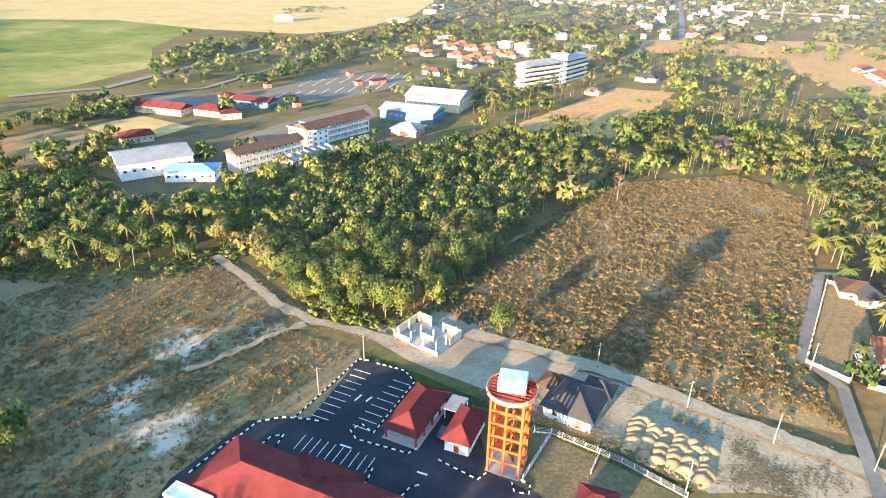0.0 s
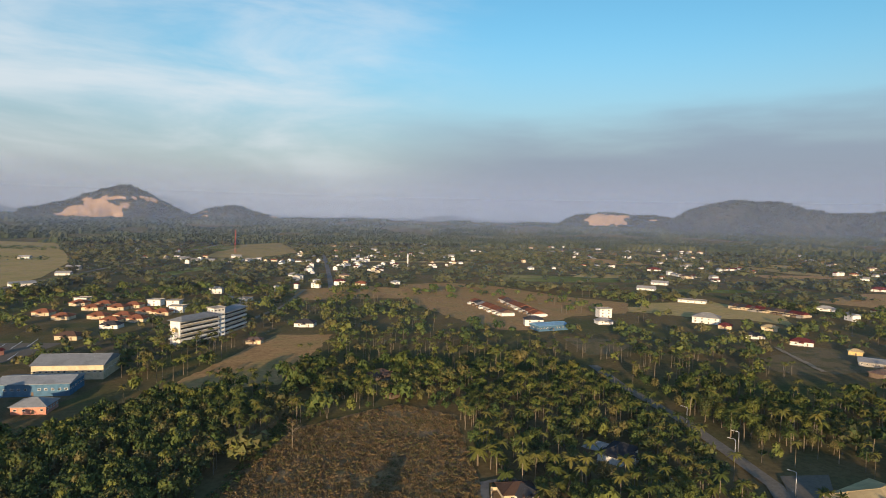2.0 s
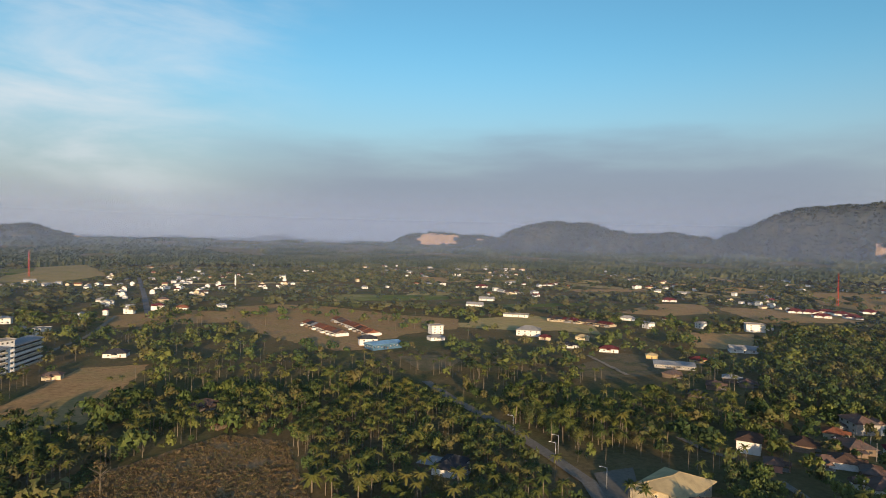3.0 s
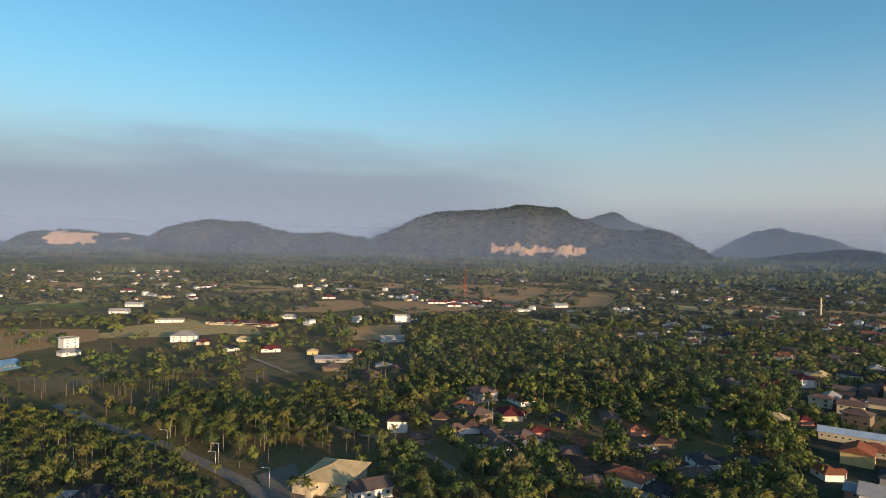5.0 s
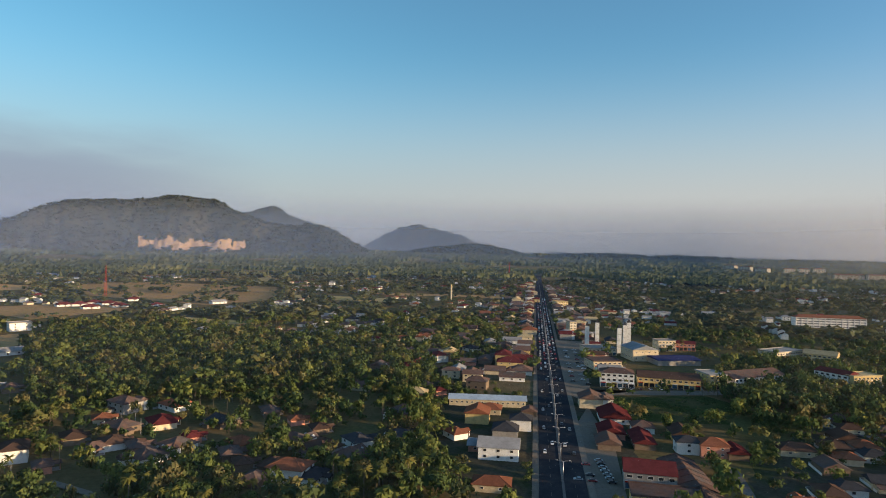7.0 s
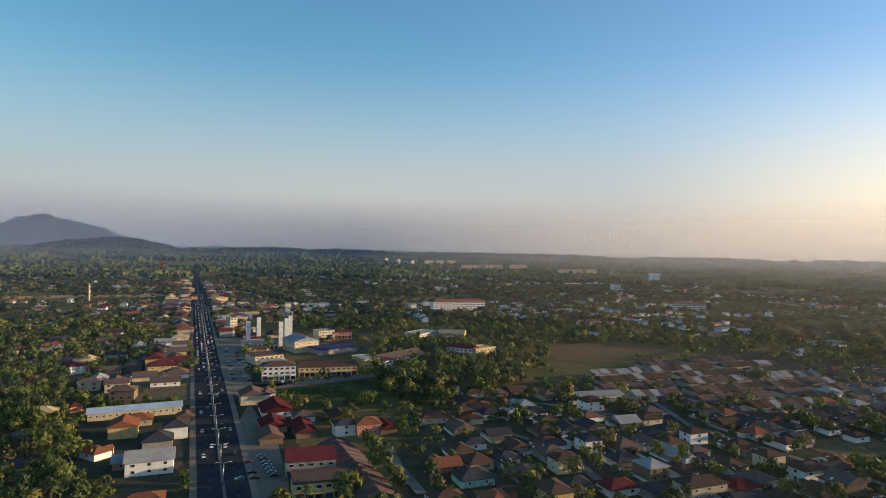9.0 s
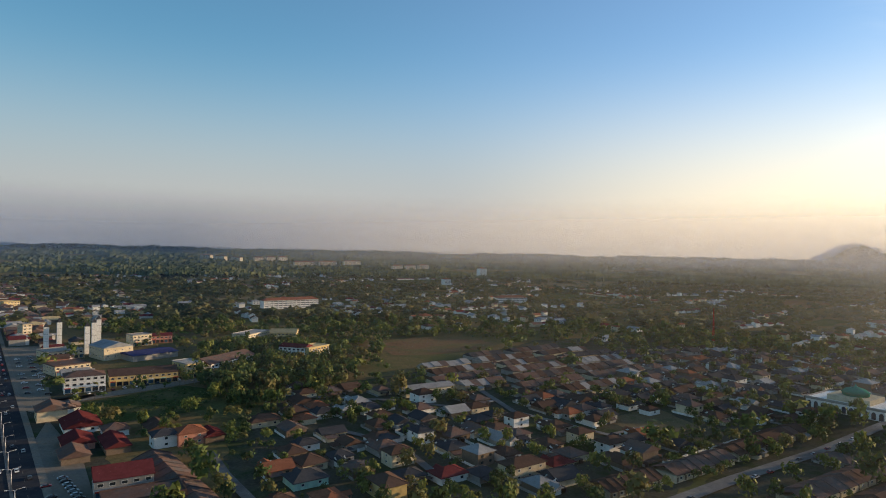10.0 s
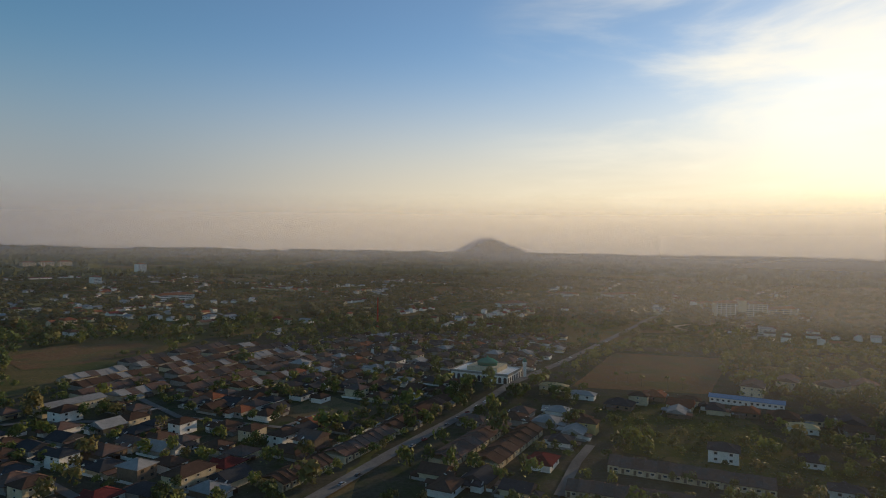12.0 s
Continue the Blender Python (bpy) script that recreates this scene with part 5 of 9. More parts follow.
half_built(-2.9, 156.3, -36)
nh = building("new_house", *edge([26.5, 122.6, 36.9, 116.3], 13), h=3.4, rise=4.2, wall="white", tile="dark_tile", over=0.9, porch=False, step=4.5, label="new white house with a dark tiled roof", category="house")
part("side_roof", roof_mesh("hip", 7, 6, 2.2, 0.6, "dark_tile"), nh, pose(3.5, 7.5, 3.3))
part("side_roof", roof_mesh("hip", 6, 6, 2.0, 0.6, "brown_tile"), nh, pose(-7.5, 3.5, 3.2))


def sand_heaps():
    """Tipped lorry loads of sand in rows, each a slumped ridge."""
    c = [(50.2, 122.5), (65.4, 110.7), (59.9, 100.7), (43.1, 111.2)]
    for i in range(6):
        for j in range(6):
            u, v = (i + 0.5) / 6, (j + 0.5) / 6
            x = (c[0][0] * (1 - u) + c[1][0] * u) * (1 - v) + (c[3][0] * (1 - u) + c[2][0] * u) * v
            y = (c[0][1] * (1 - u) + c[1][1] * u) * (1 - v) + (c[3][1] * (1 - u) + c[2][1] * u) * v
            key = ("heap", (i * 3 + j) % 4)
            if key not in CACHE:
                vs, fs, n = [], [], 11
                for a in range(n):
                    for b in range(n):
                        px, py = a / (n - 1) * 2 - 1, b / (n - 1) * 2 - 1
                        r = math.hypot(px * 0.9, py)
                        h = 1.55 * max(0, 1 - r ** 1.5) + 0.16 * noise.noise((px * 2.5, py * 2.5, key[1] * 5.0)) * max(0, 1.1 - r)
                        vs.append((px * 2.6, py * 2.2, h - 0.05))
                for a in range(n - 1):
                    for b in range(n - 1):
                        fs.append((a * n + b, (a + 1) * n + b, (a + 1) * n + b + 1, a * n + b + 1))
                CACHE[key] = mesh_of(vs, fs, "heap", "sand_heap", True)
            ob = new("sand_heap", CACHE[key])
            s = 0.85 + 0.3 * random.random()
            ob.matrix_basis = pose(x + random.uniform(-0.5, 0.5), y + random.uniform(-0.5, 0.5), 0.1, 0, 0, random.uniform(-25, 25)) @ Matrix.Diagonal((s, s, s, 1))
            tagged(ob, "tipped heap of pale yellow sand on the plot", "sand heap", "sand heaps")


sand_heaps()


def fence(seq, h=1.8, every=3.0, mat="steel", label="grey chain-link fence round the yard"):
    """Posts with rails and a low plinth between them."""
    pts = pairs(seq)
    x0, y0 = pts[0]
    ob = thing("fence", x0, y0, 0, 0, label, "fence")
    for (ax, ay), (bx, by) in zip(pts, pts[1:]):
        ln, an = math.hypot(bx - ax, by - ay), math.degrees(math.atan2(by - ay, bx - ax))
        n = max(1, round(ln / every))
        for i in range(n + 1):
            u = i / n
            part("post", CACHE.setdefault(("fpost", h), Shape().box(-0.06, 0.06, -0.06, 0.06, -0.2, h).mesh("white", "post")), ob, pose(ax + (bx - ax) * u - x0, ay + (by - ay) * u - y0, 0))
        m = pose(ax - x0, ay - y0, 0, 0, 0, an)
        part("plinth", Shape().box(0, ln, -0.1, 0.1, -0.2, 0.45).mesh("concrete", "plinth"), ob, m)
        for z in (0.9, 1.3, h - 0.1):
            part("rail", Shape().box(0, ln, -0.03, 0.03, z - 0.03, z + 0.03).mesh(mat, "rail"), ob, m)


fence([23.6, 116.5, 27.6, 116.0, 42.2, 106.8, 53.6, 96.9])
fence([27.5, 115.6, 19.1, 101.4])
fence([37.7, 109.3, 34.4, 103.3])


def wall_run(seq, h, mat, label):
    """A garden wall of rendered panels between piers."""
    pts = pairs(seq)
    x0, y0 = pts[0]
    ob = thing("garden_wall", x0, y0, 0, 0, label, "wall")
    for (ax, ay), (bx, by) in zip(pts, pts[1:]):
        ln, an = math.hypot(bx - ax, by - ay), math.degrees(math.atan2(by - ay, bx - ax))
        m = pose(ax - x0, ay - y0, 0, 0, 0, an)
        n = max(1, round(ln / 4))
        for i in range(n):
            part("panel", Shape().box(i * ln / n + 0.18, (i + 1) * ln / n - 0.18, -0.08, 0.08, -0.3, h).mesh(mat, "panel"), ob, m)
        for i in range(n + 1):
            part("pier", CACHE.setdefault(("pier", h, mat), Shape().box(-0.2, 0.2, -0.2, 0.2, -0.3, h + 0.25).mesh(mat, "pier")), ob, m @ pose(i * ln / n, 0, 0))


wall_run([146.4, 189.4, 136.6, 193.0, 104.4, 145.5, 111.7, 137.0], 1.7, "cream", "cream garden wall along the lane")
wall_run([115.9, 135.0, 133.8, 126.3], 1.7, "cream", "cream garden wall beside the gate")
wall_run([50.9, -324.5, 22.5, -385.1, -10.0, -449.3], 1.9, "white", "long white back wall of the terraces")
wall_run([107.8, -594.0, 83.5, -653.4], 1.9, "cream", "long pale wall in the estate")
wall_run([76.1, -665.4, 43.9, -727.1], 1.9, "cream", "long pale wall in the estate")
wall_run([168.3, -315.9, 134.1, -296.6], 1.6, "white", "white garden wall of the tall house")
wall_run([187.1, -273.8, 180.2, -289.9], 1.6, "white", "white garden wall by the lane")
wall_run([339.7, -68.7, 318.2, -91.3], 1.7, "yellow", "ochre garden wall by the trees")
wall_run([324.3, -35.0, 323.7, -54.5], 1.6, "white", "white garden wall before the bungalow")
wall_run([231.7, -320.9, 220.5, -343.0], 1.6, "white", "white garden wall before the bungalows")
wall_run([190.5, -262.0, 182.7, -293.3], 1.6, "white", "white garden wall before the bungalows")

# the house by the lane
patch("walled_yard", [135.4, 191.4, 145.4, 188.6, 133.2, 161.1, 112.9, 138.7, 105.1, 145.4], "scrub", "bare brown yard inside the garden wall", wobble=1)
patch("drive", [122.4, 152.6, 122.5, 142.4, 121.9, 134.6, 115.1, 134.6, 112.2, 138.2], "asphalt", "dark paved drive before the red-roofed house")
lh = building("house", *edge([122.3, 141.6, 132.1, 137.4], 14), roof="hip", rise=3.6, h=3.5, wall="cream", tile="orange_tile", porch=True, label="cream bungalow with a broad orange tiled roof", category="house")
building("house", *edge([139.2, 176.4, 149.0, 177.0], 10), roof="gable", rise=2.2, h=3.3, wall="white", tile="dark_tile", label="white cottage with a dark gabled roof", category="house")
building("garden_store", *edge([140.1, 142.0, 144.6, 139.8], 8), roof="hip", h=3.0, rise=1.8, wall="yellow", tile="red_tile", porch=False, label="yellow garden store with red roof", category="shed")
house(33.4, 93.2, -20, 7, 5, 1, "cream", "red_tile", porch=False)

# the school
hall_one = building("school_hall", *edge([-153.7, 286.8, -125.3, 306.1], 26), h=8, rise=3.0, roof="gable", wall="white", tile="white_roof", step=4, label="large white school hall with metal roof", category="hall")
building("blue_roofed_hall", *edge([-132.8, 286.9, -109.3, 288.8], 14), h=5, rise=2.0, roof="hip", wall="white", tile="blue_roof", label="low hall with a blue metal roof", category="hall", porch=False)
building("red_roofed_store", *edge([-181.2, 347.5, -166.9, 356.9], 12), h=4, rise=2.6, roof="hip", wall="cream", tile="red_tile", label="cream store with red hipped roof", category="building", porch=False)


def school_block(seq, depth, storeys, label):
    """A long teaching block: slabs and open corridors with balustrades along the front, rooms behind, a brown gabled roof."""
    x, y, rot, w, d = edge(seq, depth)
    h = 3.3 * storeys + 0.3
    ob = thing("school_block", x, y, rot, 0, label, "school")
    KEEP_DISC.extend([(x + math.cos(radians(rot)) * w * f, y + math.sin(radians(rot)) * w * f, depth * 0.9) for f in (-0.42, -0.25, -0.08, 0.08, 0.25, 0.42)])
    part("wall", wall_mesh(w, d - 2.4, h, "cream"), ob, pose(0, 1.2, 0))
    part("roof", roof_mesh("gable", w, d, 2.6, 1.0, "brown_tile"), ob, pose(0, 0, h))
    for k in range(storeys):
        z = 0.3 + 3.3 * k
        part("corridor_slab", Shape().box(-w / 2, w / 2, -d / 2 - 0.2, -d / 2 + 2.4, z - 0.15, z).mesh("white", "corridor_slab"), ob)
        part("balustrade", Shape().box(-w / 2, w / 2, -d / 2 - 0.2, -d / 2 - 0.06, z, z + 1.0).mesh("white", "balustrade"), ob)
        n = int(w / 4)
        for i in range(n):
            u = (i + 0.5) / n * w - w / 2
            part("window", window_mesh(2.2, 1.2, "white"), ob, pose(u, -d / 2 + 2.38, z + 1.7))
    n = int(w / 4)
    for i in range(n + 1):
        u = i / n * (w - 0.4) - w / 2 + 0.2
        part("column", Shape().box(u - 0.15, u + 0.15, -d / 2 - 0.2, -d / 2 + 0.1, 0, h).mesh("white", "column"), ob)
    return ob


school_block([-100.0, 299.1, -74.1, 329.6], 11, 3, "three-storey cream school block with brown roof")
school_block([-74.8, 348.1, -44.6, 384.3], 11, 3, "three-storey cream school block with open corridors")
building("link_block", *edge([-88.5, 358.1, -69.7, 348.5], 10), storeys=3, roof="flat", wall="white", tile="concrete", label="white stair block between the school wings", category="building")
for k in range(6):
    u = k / 5
    house(*[a + (b - a) * u for a, b in zip((-77.5, 318.6), (-62.7, 339.8))], 40, 5, 8, 1, "white", "white_roof", "gable", "school cabins", False)
building("blue_hall", *edge([-40.6, 416.9, -4.8, 404.2], 22), h=7, rise=2.2, roof="gable", wall="blue_paint", tile="white_roof", label="blue hall with a broad white metal roof", category="hall")
building("white_hall", *edge([-25.4, 449.4, 12.9, 435.1], 30), h=9, rise=4, roof="gable", wall="cream", tile="white_roof", label="tall hall with wide pale gabled roof", category="hall")
building("canteen", *edge([-30.4, 378.1, -14.8, 372.0], 14), h=4, rise=3, roof="hip", wall="pink", tile="white_roof", porch=False, label="red-walled canteen with white hipped roof", category="building")
house(-46.6, 357.2, 40, 8, 6, 1, "white", "white_roof", "gable")

# the driving school
building("office", *edge([-210.6, 426.9, -173.0, 414.4], 12), h=4.5, rise=3, roof="gable", wall="cream", tile="red_tile", label="long office with a red gabled roof", category="building")
building("office", *edge([-166.5, 419.8, -146.9, 412.8], 12), h=4, rise=3, roof="hip", wall="cream", tile="red_tile", porch=False, label="driving school office with red hipped roof", category="building")
building("office", *edge([-143.3, 406.9, -131.8, 411.9], 8), h=4, rise=2, roof="hip", wall="cream", tile="red_tile", porch=False, label="small annexe with a red roof", category="building")
building("covered_bay", *edge([-149.0, 447.3, -121.4, 439.1], 14), h=4.5, rise=2.2, roof="gable", wall="blue_paint", tile="red_tile", label="covered bay with a red roof", category="shed")
house(-160.2, 470.9, 40, 10, 7, 1, "cream", "red_tile")
for seq in ((-140.2, 512.7), (-81.3, 570.2), (-68.8, 528.3), (-103.1, 448.3)):
    house(*seq, 40, 5, 4, 1, "pink", "red_tile", "hip", "practice yard huts", False, porch=False)
house(-53.3, 535.1, 40, 14, 5, 1, "pink", "red_tile", "gable", "practice yard huts", False)


def yard_lines():
    a, b, c = Vector((-125.2, 473.0)), Vector((-42.6, 517.8)), Vector((-105.9, 570.9))
    for i in range(9):
        p = a.lerp(b, i / 8)
        q = p + (c - a) * 0.75
        marking((p.x, p.y, p.x * 0.7 + q.x * 0.3, p.y * 0.7 + q.y * 0.3), 0.5)
        marking((p.x * 0.4 + q.x * 0.6, p.y * 0.4 + q.y * 0.6, q.x, q.y), 0.5)


yard_lines()


# the five-storey blocks
def flats(seq, depth, label):
    x, y, rot, w, d = edge(seq, depth)
    h, st = 19.0, 5
    ob = thing("block_of_flats", x, y, rot, 0, label, "building")
    KEEP_DISC.extend([(x + math.cos(radians(rot)) * w * f, y + math.sin(radians(rot)) * w * f, depth * 0.8) for f in (-0.4, -0.13, 0.13, 0.4)])
    part("wall", wall_mesh(w, d - 3, h, "white"), ob)
    part("roof", roof_mesh("hip", w, d, 3.0, 0.8, "white_roof"), ob, pose(0, 0, h))
    for k in range(st):
        z = 0.4 + 3.7 * k
        for sg in (-1, 1):
            y0, y1 = sorted((sg * (d / 2 - 1.5), sg * d / 2))
            part("gallery", Shape().box(-w / 2, w / 2, y0, y1, z - 0.2, z).mesh("concrete", "gallery"), ob)
            part("balustrade", Shape().box(-w / 2, w / 2, y1 - 0.12 if sg > 0 else y0, y1 if sg > 0 else y0 + 0.12, z, z + 1.1).mesh("white" if k % 2 else "cream", "balustrade"), ob)
        for sg, an in ((-1, 0), (1, 180)):
            part("window_band", Shape().box(-w / 2 + 0.6, w / 2 - 0.6, sg * (d - 3) / 2 - 0.04, sg * (d - 3) / 2 + 0.04, z + 1.2, z + 2.6).mesh("glass", "window_band"), ob)
    part("end_panel", Shape().box(-w / 2 - 0.1, -w / 2 - 0.02, -3, 3, 10.5, 13.5).mesh("yellow", "end_panel"), ob)


flats([68.8, 517.9, 102.3, 544.1], 13, "white five-storey block with open galleries")
flats([107.6, 550.9, 133.2, 582.9], 13, "white five-storey block with red galleries")
building("stair_tower", *edge([97.6, 545.4, 107.6, 550.9], 8), h=24, storeys=6, roof="flat", wall="white", tile="concrete", label="white stair tower between the blocks", category="building")

# the orange-roofed village and others on the plain
for seq in ((-29.8, 724.6), (-12.8, 692.4), (0.9, 785.2), (12.4, 744.3), (25.1, 769.5), (35.9, 738.5), (51.7, 748.6), (60.0, 701.8), (73.1, 686.0), (38.4, 679.0), (47.7, 654.0), (26.3, 652.5), (16.7, 684.7)):
    house(*seq, -30, 17, 12, 1, "cream", "orange_tile", "hip", "orange-roofed village houses", False)
for seq in ((4.1, 799.6), (74.3, 757.6), (91.9, 743.6), (89.3, 698.6), (166.5, 735.4)):
    house(*seq, -30, 14, 11, 2, "white", "flat", "flat", "white village houses", False)
house(-6.5, 583.4, -30, 18, 12, 1, "cream", "brown_tile")
house(25.2, 625.6, -30, 16, 12, 1, "white", "dark_tile")
house(183.9, 568.9, -30, 18, 14, 1, "white", "dark_tile")
house(122.1, 507.1, -30, 12, 8, 1, "cream", "rust", near=False)
house(-66.1, 1007.2, 20, 30, 12, 1, "white", "white_roof", "gable", near=False)
house(-238.2, 998.2, 20, 24, 14, 2, "white", "white_roof", "hip", near=False)
for seq in ((-175.1, 1470.4), (-154.3, 1468.6), (-95.9, 1551.2), (-20.1, 1151.1), (-7.4, 1265.1), (199.0, 1455.7), (209.9, 1402.3), (237.4, 1382.8), (273.8, 1379.3), (323.2, 1374.4), (318.9, 1503.3)):
    house(*seq, -20, 22, 13, 1, "white", "grey_roof", "gable", "far farmhouses", False)


# red terraces, meadow houses
def terrace(seq, depth, units, wall, tile, label, storeys=1, group="terrace", roof="gable", bulk=False):
    """A row of houses wall to wall, each with its own roof, party wall, door and windows."""
    x0, y0, x1, y1 = seq
    ln, an = math.hypot(x1 - x0, y1 - y0), math.atan2(y1 - y0, x1 - x0)
    w = ln / units
    for i in range(units):
        u = (i + 0.5) * w
        x, y = x0 + math.cos(an) * u - math.sin(an) * depth / 2, y0 + math.sin(an) * u + math.cos(an) * depth / 2
        h = 0.3 + 3.0 * storeys
        if bulk or math.hypot(x, y) > 360:
            m = pose(x, y, 0, 0, 0, math.degrees(an))
            r = math.hypot(x, y)
            KEEP_DISC.append((x, y, max(w, depth) * 0.5))
            CLEAR_DISC.extend([(x * (1 - k / r), y * (1 - k / r), 11.0) for k in (16, 32, 48)] if r > 600 else [])
            FAR_ROWS.take(wall_mesh(w - 0.02, depth, h, wall), wall, m)
            key = ("rowroof", round(w, 1), round(depth, 1))
            if key not in CACHE:
                b, rise = depth / 2 + 0.8, depth * 0.2
                CACHE[key] = Shape().add([(x, y, z) for x in (-w / 2, w / 2) for y, z in ((-b, 0), (0, rise), (b, 0), (0, -0.3))], [(0, 1, 5, 4), (1, 2, 6, 5), (2, 3, 7, 6), (3, 0, 4, 7), (0, 3, 2, 1), (4, 5, 6, 7)]).mesh(tile, "roof")
            FAR_ROWS.take(CACHE[key], tile if random.random() < 0.55 else random.choice(("rust", "brown_tile", "grey_roof", "dark_tile", "rust")), m @ pose(0, 0, h + random.choice((0.0, 0.15, 0.4, 0.8)), random.uniform(-2, 2)))
            for side in (-1, 1):
                if random.random() < 0.8:
                    lean = CACHE.setdefault("leanto", Shape().add([(-2.4, -2.2, 0), (2.4, -2.2, 0), (2.4, 2.2, 0.7), (-2.4, 2.2, 0.7), (-2.4, -2.2, 0.12), (2.4, -2.2, 0.12), (2.4, 2.2, 0.82), (-2.4, 2.2, 0.82)], [(3, 2, 1, 0), (4, 5, 6, 7), (0, 1, 5, 4), (1, 2, 6, 5), (2, 3, 7, 6), (3, 0, 4, 7)]).mesh("rust", "leanto"))
                    shed = CACHE.setdefault("leanto_wall", Shape().box(-2.2, 2.2, -1.9, 1.9, -0.1, 2.2).mesh("cream", "leanto_wall"))
                    at = m @ pose(random.uniform(-1.2, 1.2), side * (depth / 2 + random.uniform(1.4, 2.8)), 0, 0, 0, 0 if side < 0 else 180)
                    FAR_ROWS.take(lean, random.choice(("rust", "grey_roof", "brown_tile", "dark_tile")), at @ pose(0, 0, 2.15))
                    FAR_ROWS.take(shed, random.choice((wall, "concrete", "timber")), at)
            FAR_ROWS.take(CACHE.setdefault("farwin", Shape().box(-0.8, 0.8, -0.06, 0.04, -0.6, 0.6).mesh("glass", "farwin")), "glass", m @ pose(1.5, -depth / 2, 1.9))
            continue
        ob = thing("terraced_house", x, y, math.degrees(an), 0, label, "house", group)
        KEEP_DISC.append((x, y, max(w, depth) * 0.5))
        hh = h + random.choice((0.0, 0.0, 0.15, 0.3))
        part("wall", wall_mesh(w - 0.02, depth, h, wall), ob)
        key = ("trf", round(w, 1), round(depth, 1), tile)
        if key not in CACHE:
            b, rise, t = depth / 2 + 0.9, depth * 0.2, 0.2
            s = Shape()
            vs = [(x, y, z) for x in (-w / 2 + 0.01, w / 2 - 0.01) for y, z in ((-b, 0), (0, rise), (b, 0), (b, t), (0, rise + t), (-b, t))]
            s.add(vs, [(0, 1, 4, 5), (1, 2, 3, 4), (6, 11, 10, 7), (7, 10, 9, 8), (5, 4, 10, 11), (4, 3, 9, 10), (0, 6, 7, 1), (1, 7, 8, 2), (0, 5, 11, 6), (2, 8, 9, 3)])
            CACHE[key] = s.mesh(tile, "roof")
        part("roof", CACHE[key], ob, pose(0, 0, hh))
        part("party_wall", CACHE.setdefault(("pw", round(depth, 1), tile, storeys), Shape().add(
            [(x, y, z) for x in (0, 0.22) for y, z in ((-depth / 2 - 1, h - 0.3), (-depth / 2 - 1, h + 0.5), (0, h + depth * 0.2 + 0.75), (depth / 2 + 1, h + 0.5), (depth / 2 + 1, h - 0.3))],
            [(0, 1, 2, 3, 4), (9, 8, 7, 6, 5), (1, 6, 7, 2), (2, 7, 8, 3), (0, 5, 6, 1), (3, 8, 9, 4), (4, 9, 5, 0)]).mesh("white" if tile == "red_tile" else tile, "party_wall")), ob, pose(w / 2 - 0.11, 0, 0))
        for k in range(storeys):
            part("window", window_mesh(1.8, 1.2, "white" if wall != "white" else "timber"), ob, pose(w * 0.2, -depth / 2 - 0.02, 0.3 + 3.0 * k + 1.6))
            part("window", window_mesh(1.8, 1.2, "white" if wall != "white" else "timber"), ob, pose(-w * 0.2, depth / 2 + 0.02, 0.3 + 3.0 * k + 1.6, 0, 0, 180))
        part("door", door_mesh("timber"), ob, pose(-w * 0.22, -depth / 2 - 0.02, 0.26))


terrace([414.0, 643.0, 392.3, 543.9], 15, 8, "white", "orange_tile", "white terraced house with an orange roof")
terrace([460.4, 647.7, 421.2, 527.5], 15, 9, "white", "orange_tile", "white terraced house with an orange roof")
terrace([696.1, 488.0, 704.4, 447.5], 14, 8, "cream", "red_tile", "low terraced house with a dull red roof")
terrace([705.7, 446.6, 706.4, 400.9], 14, 8, "cream", "red_tile", "low terraced house with a dull red roof")
house(389.3, 486.0, -30, 18, 12, 2, "white", "dark_tile")
building("blue_workshop", *edge([371.6, 455.5, 404.1, 451.8], 16), h=5, rise=2, roof="gable", wall="blue_paint", tile="blue_roof", label="workshop with a bright blue metal roof", category="shed")
house(494.9, 497.2, -20, 14, 11, 3, "white", "flat", "flat")
house(463.5, 465.1, -20, 16, 11, 1, "white", "grey_roof", near=False)
house(572.9, 426.2, -60, 26, 18, 2, "white", "grey_roof")
house(560.0, 394.7, -60, 12, 10, 1, "cream", "red_tile")
house(539.2, 348.5, -60, 16, 12, 1, "white", "dark_tile")
house(548.8, 311.4, -60, 18, 12, 1, "white", "red_tile")
house(592.3, 368.4, -60, 14, 10, 1, "cream", "tan_roof")
house(547.8, 266.7, -60, 10, 8, 1, "yellow", "tan_roof", porch=False)
house(563.4, 229.8, -60, 14, 10, 1, "yellow", "red_tile")
building("workshop", *edge([508.1, 244.7, 523.2, 215.7], 22), h=3.2, rise=1.4, roof="gable", wall="concrete", tile="grey_roof", label="wide pale-roofed workshop on the plot", category="shed")
house(698.7, 542.5, -60, 34, 14, 1, "white", "flat", "flat", near=False)
house(827.9, 268.8, -60, 22, 14, 3, "white", "flat", "flat", near=False)
house(797.8, 425.5, -60, 20, 12, 1, "white", "grey_roof", near=False)
house(1068.6, 928.7, -60, 26, 16, 1, "white", "red_tile", near=False)
house(1129.8, 518.9, -60, 26, 16, 1, "white", "red_tile", near=False)
house(1304.8, 396.3, -60, 26, 16, 1, "white", "red_tile", near=False)
house(1114.8, 167.2, -60, 20, 14, 1, "white", "red_tile", near=False)
for seq in ((1125.3, 303.9), (1132.9, 284.5), (1163.9, 270.3), (1148.3, 245.1), (1109.4, 221.1), (1084.4, 256.8), (1224.1, 221.4)):
    house(*seq, -60, 24, 15, 1, "white", "red_tile", "hip", "far village houses", False)
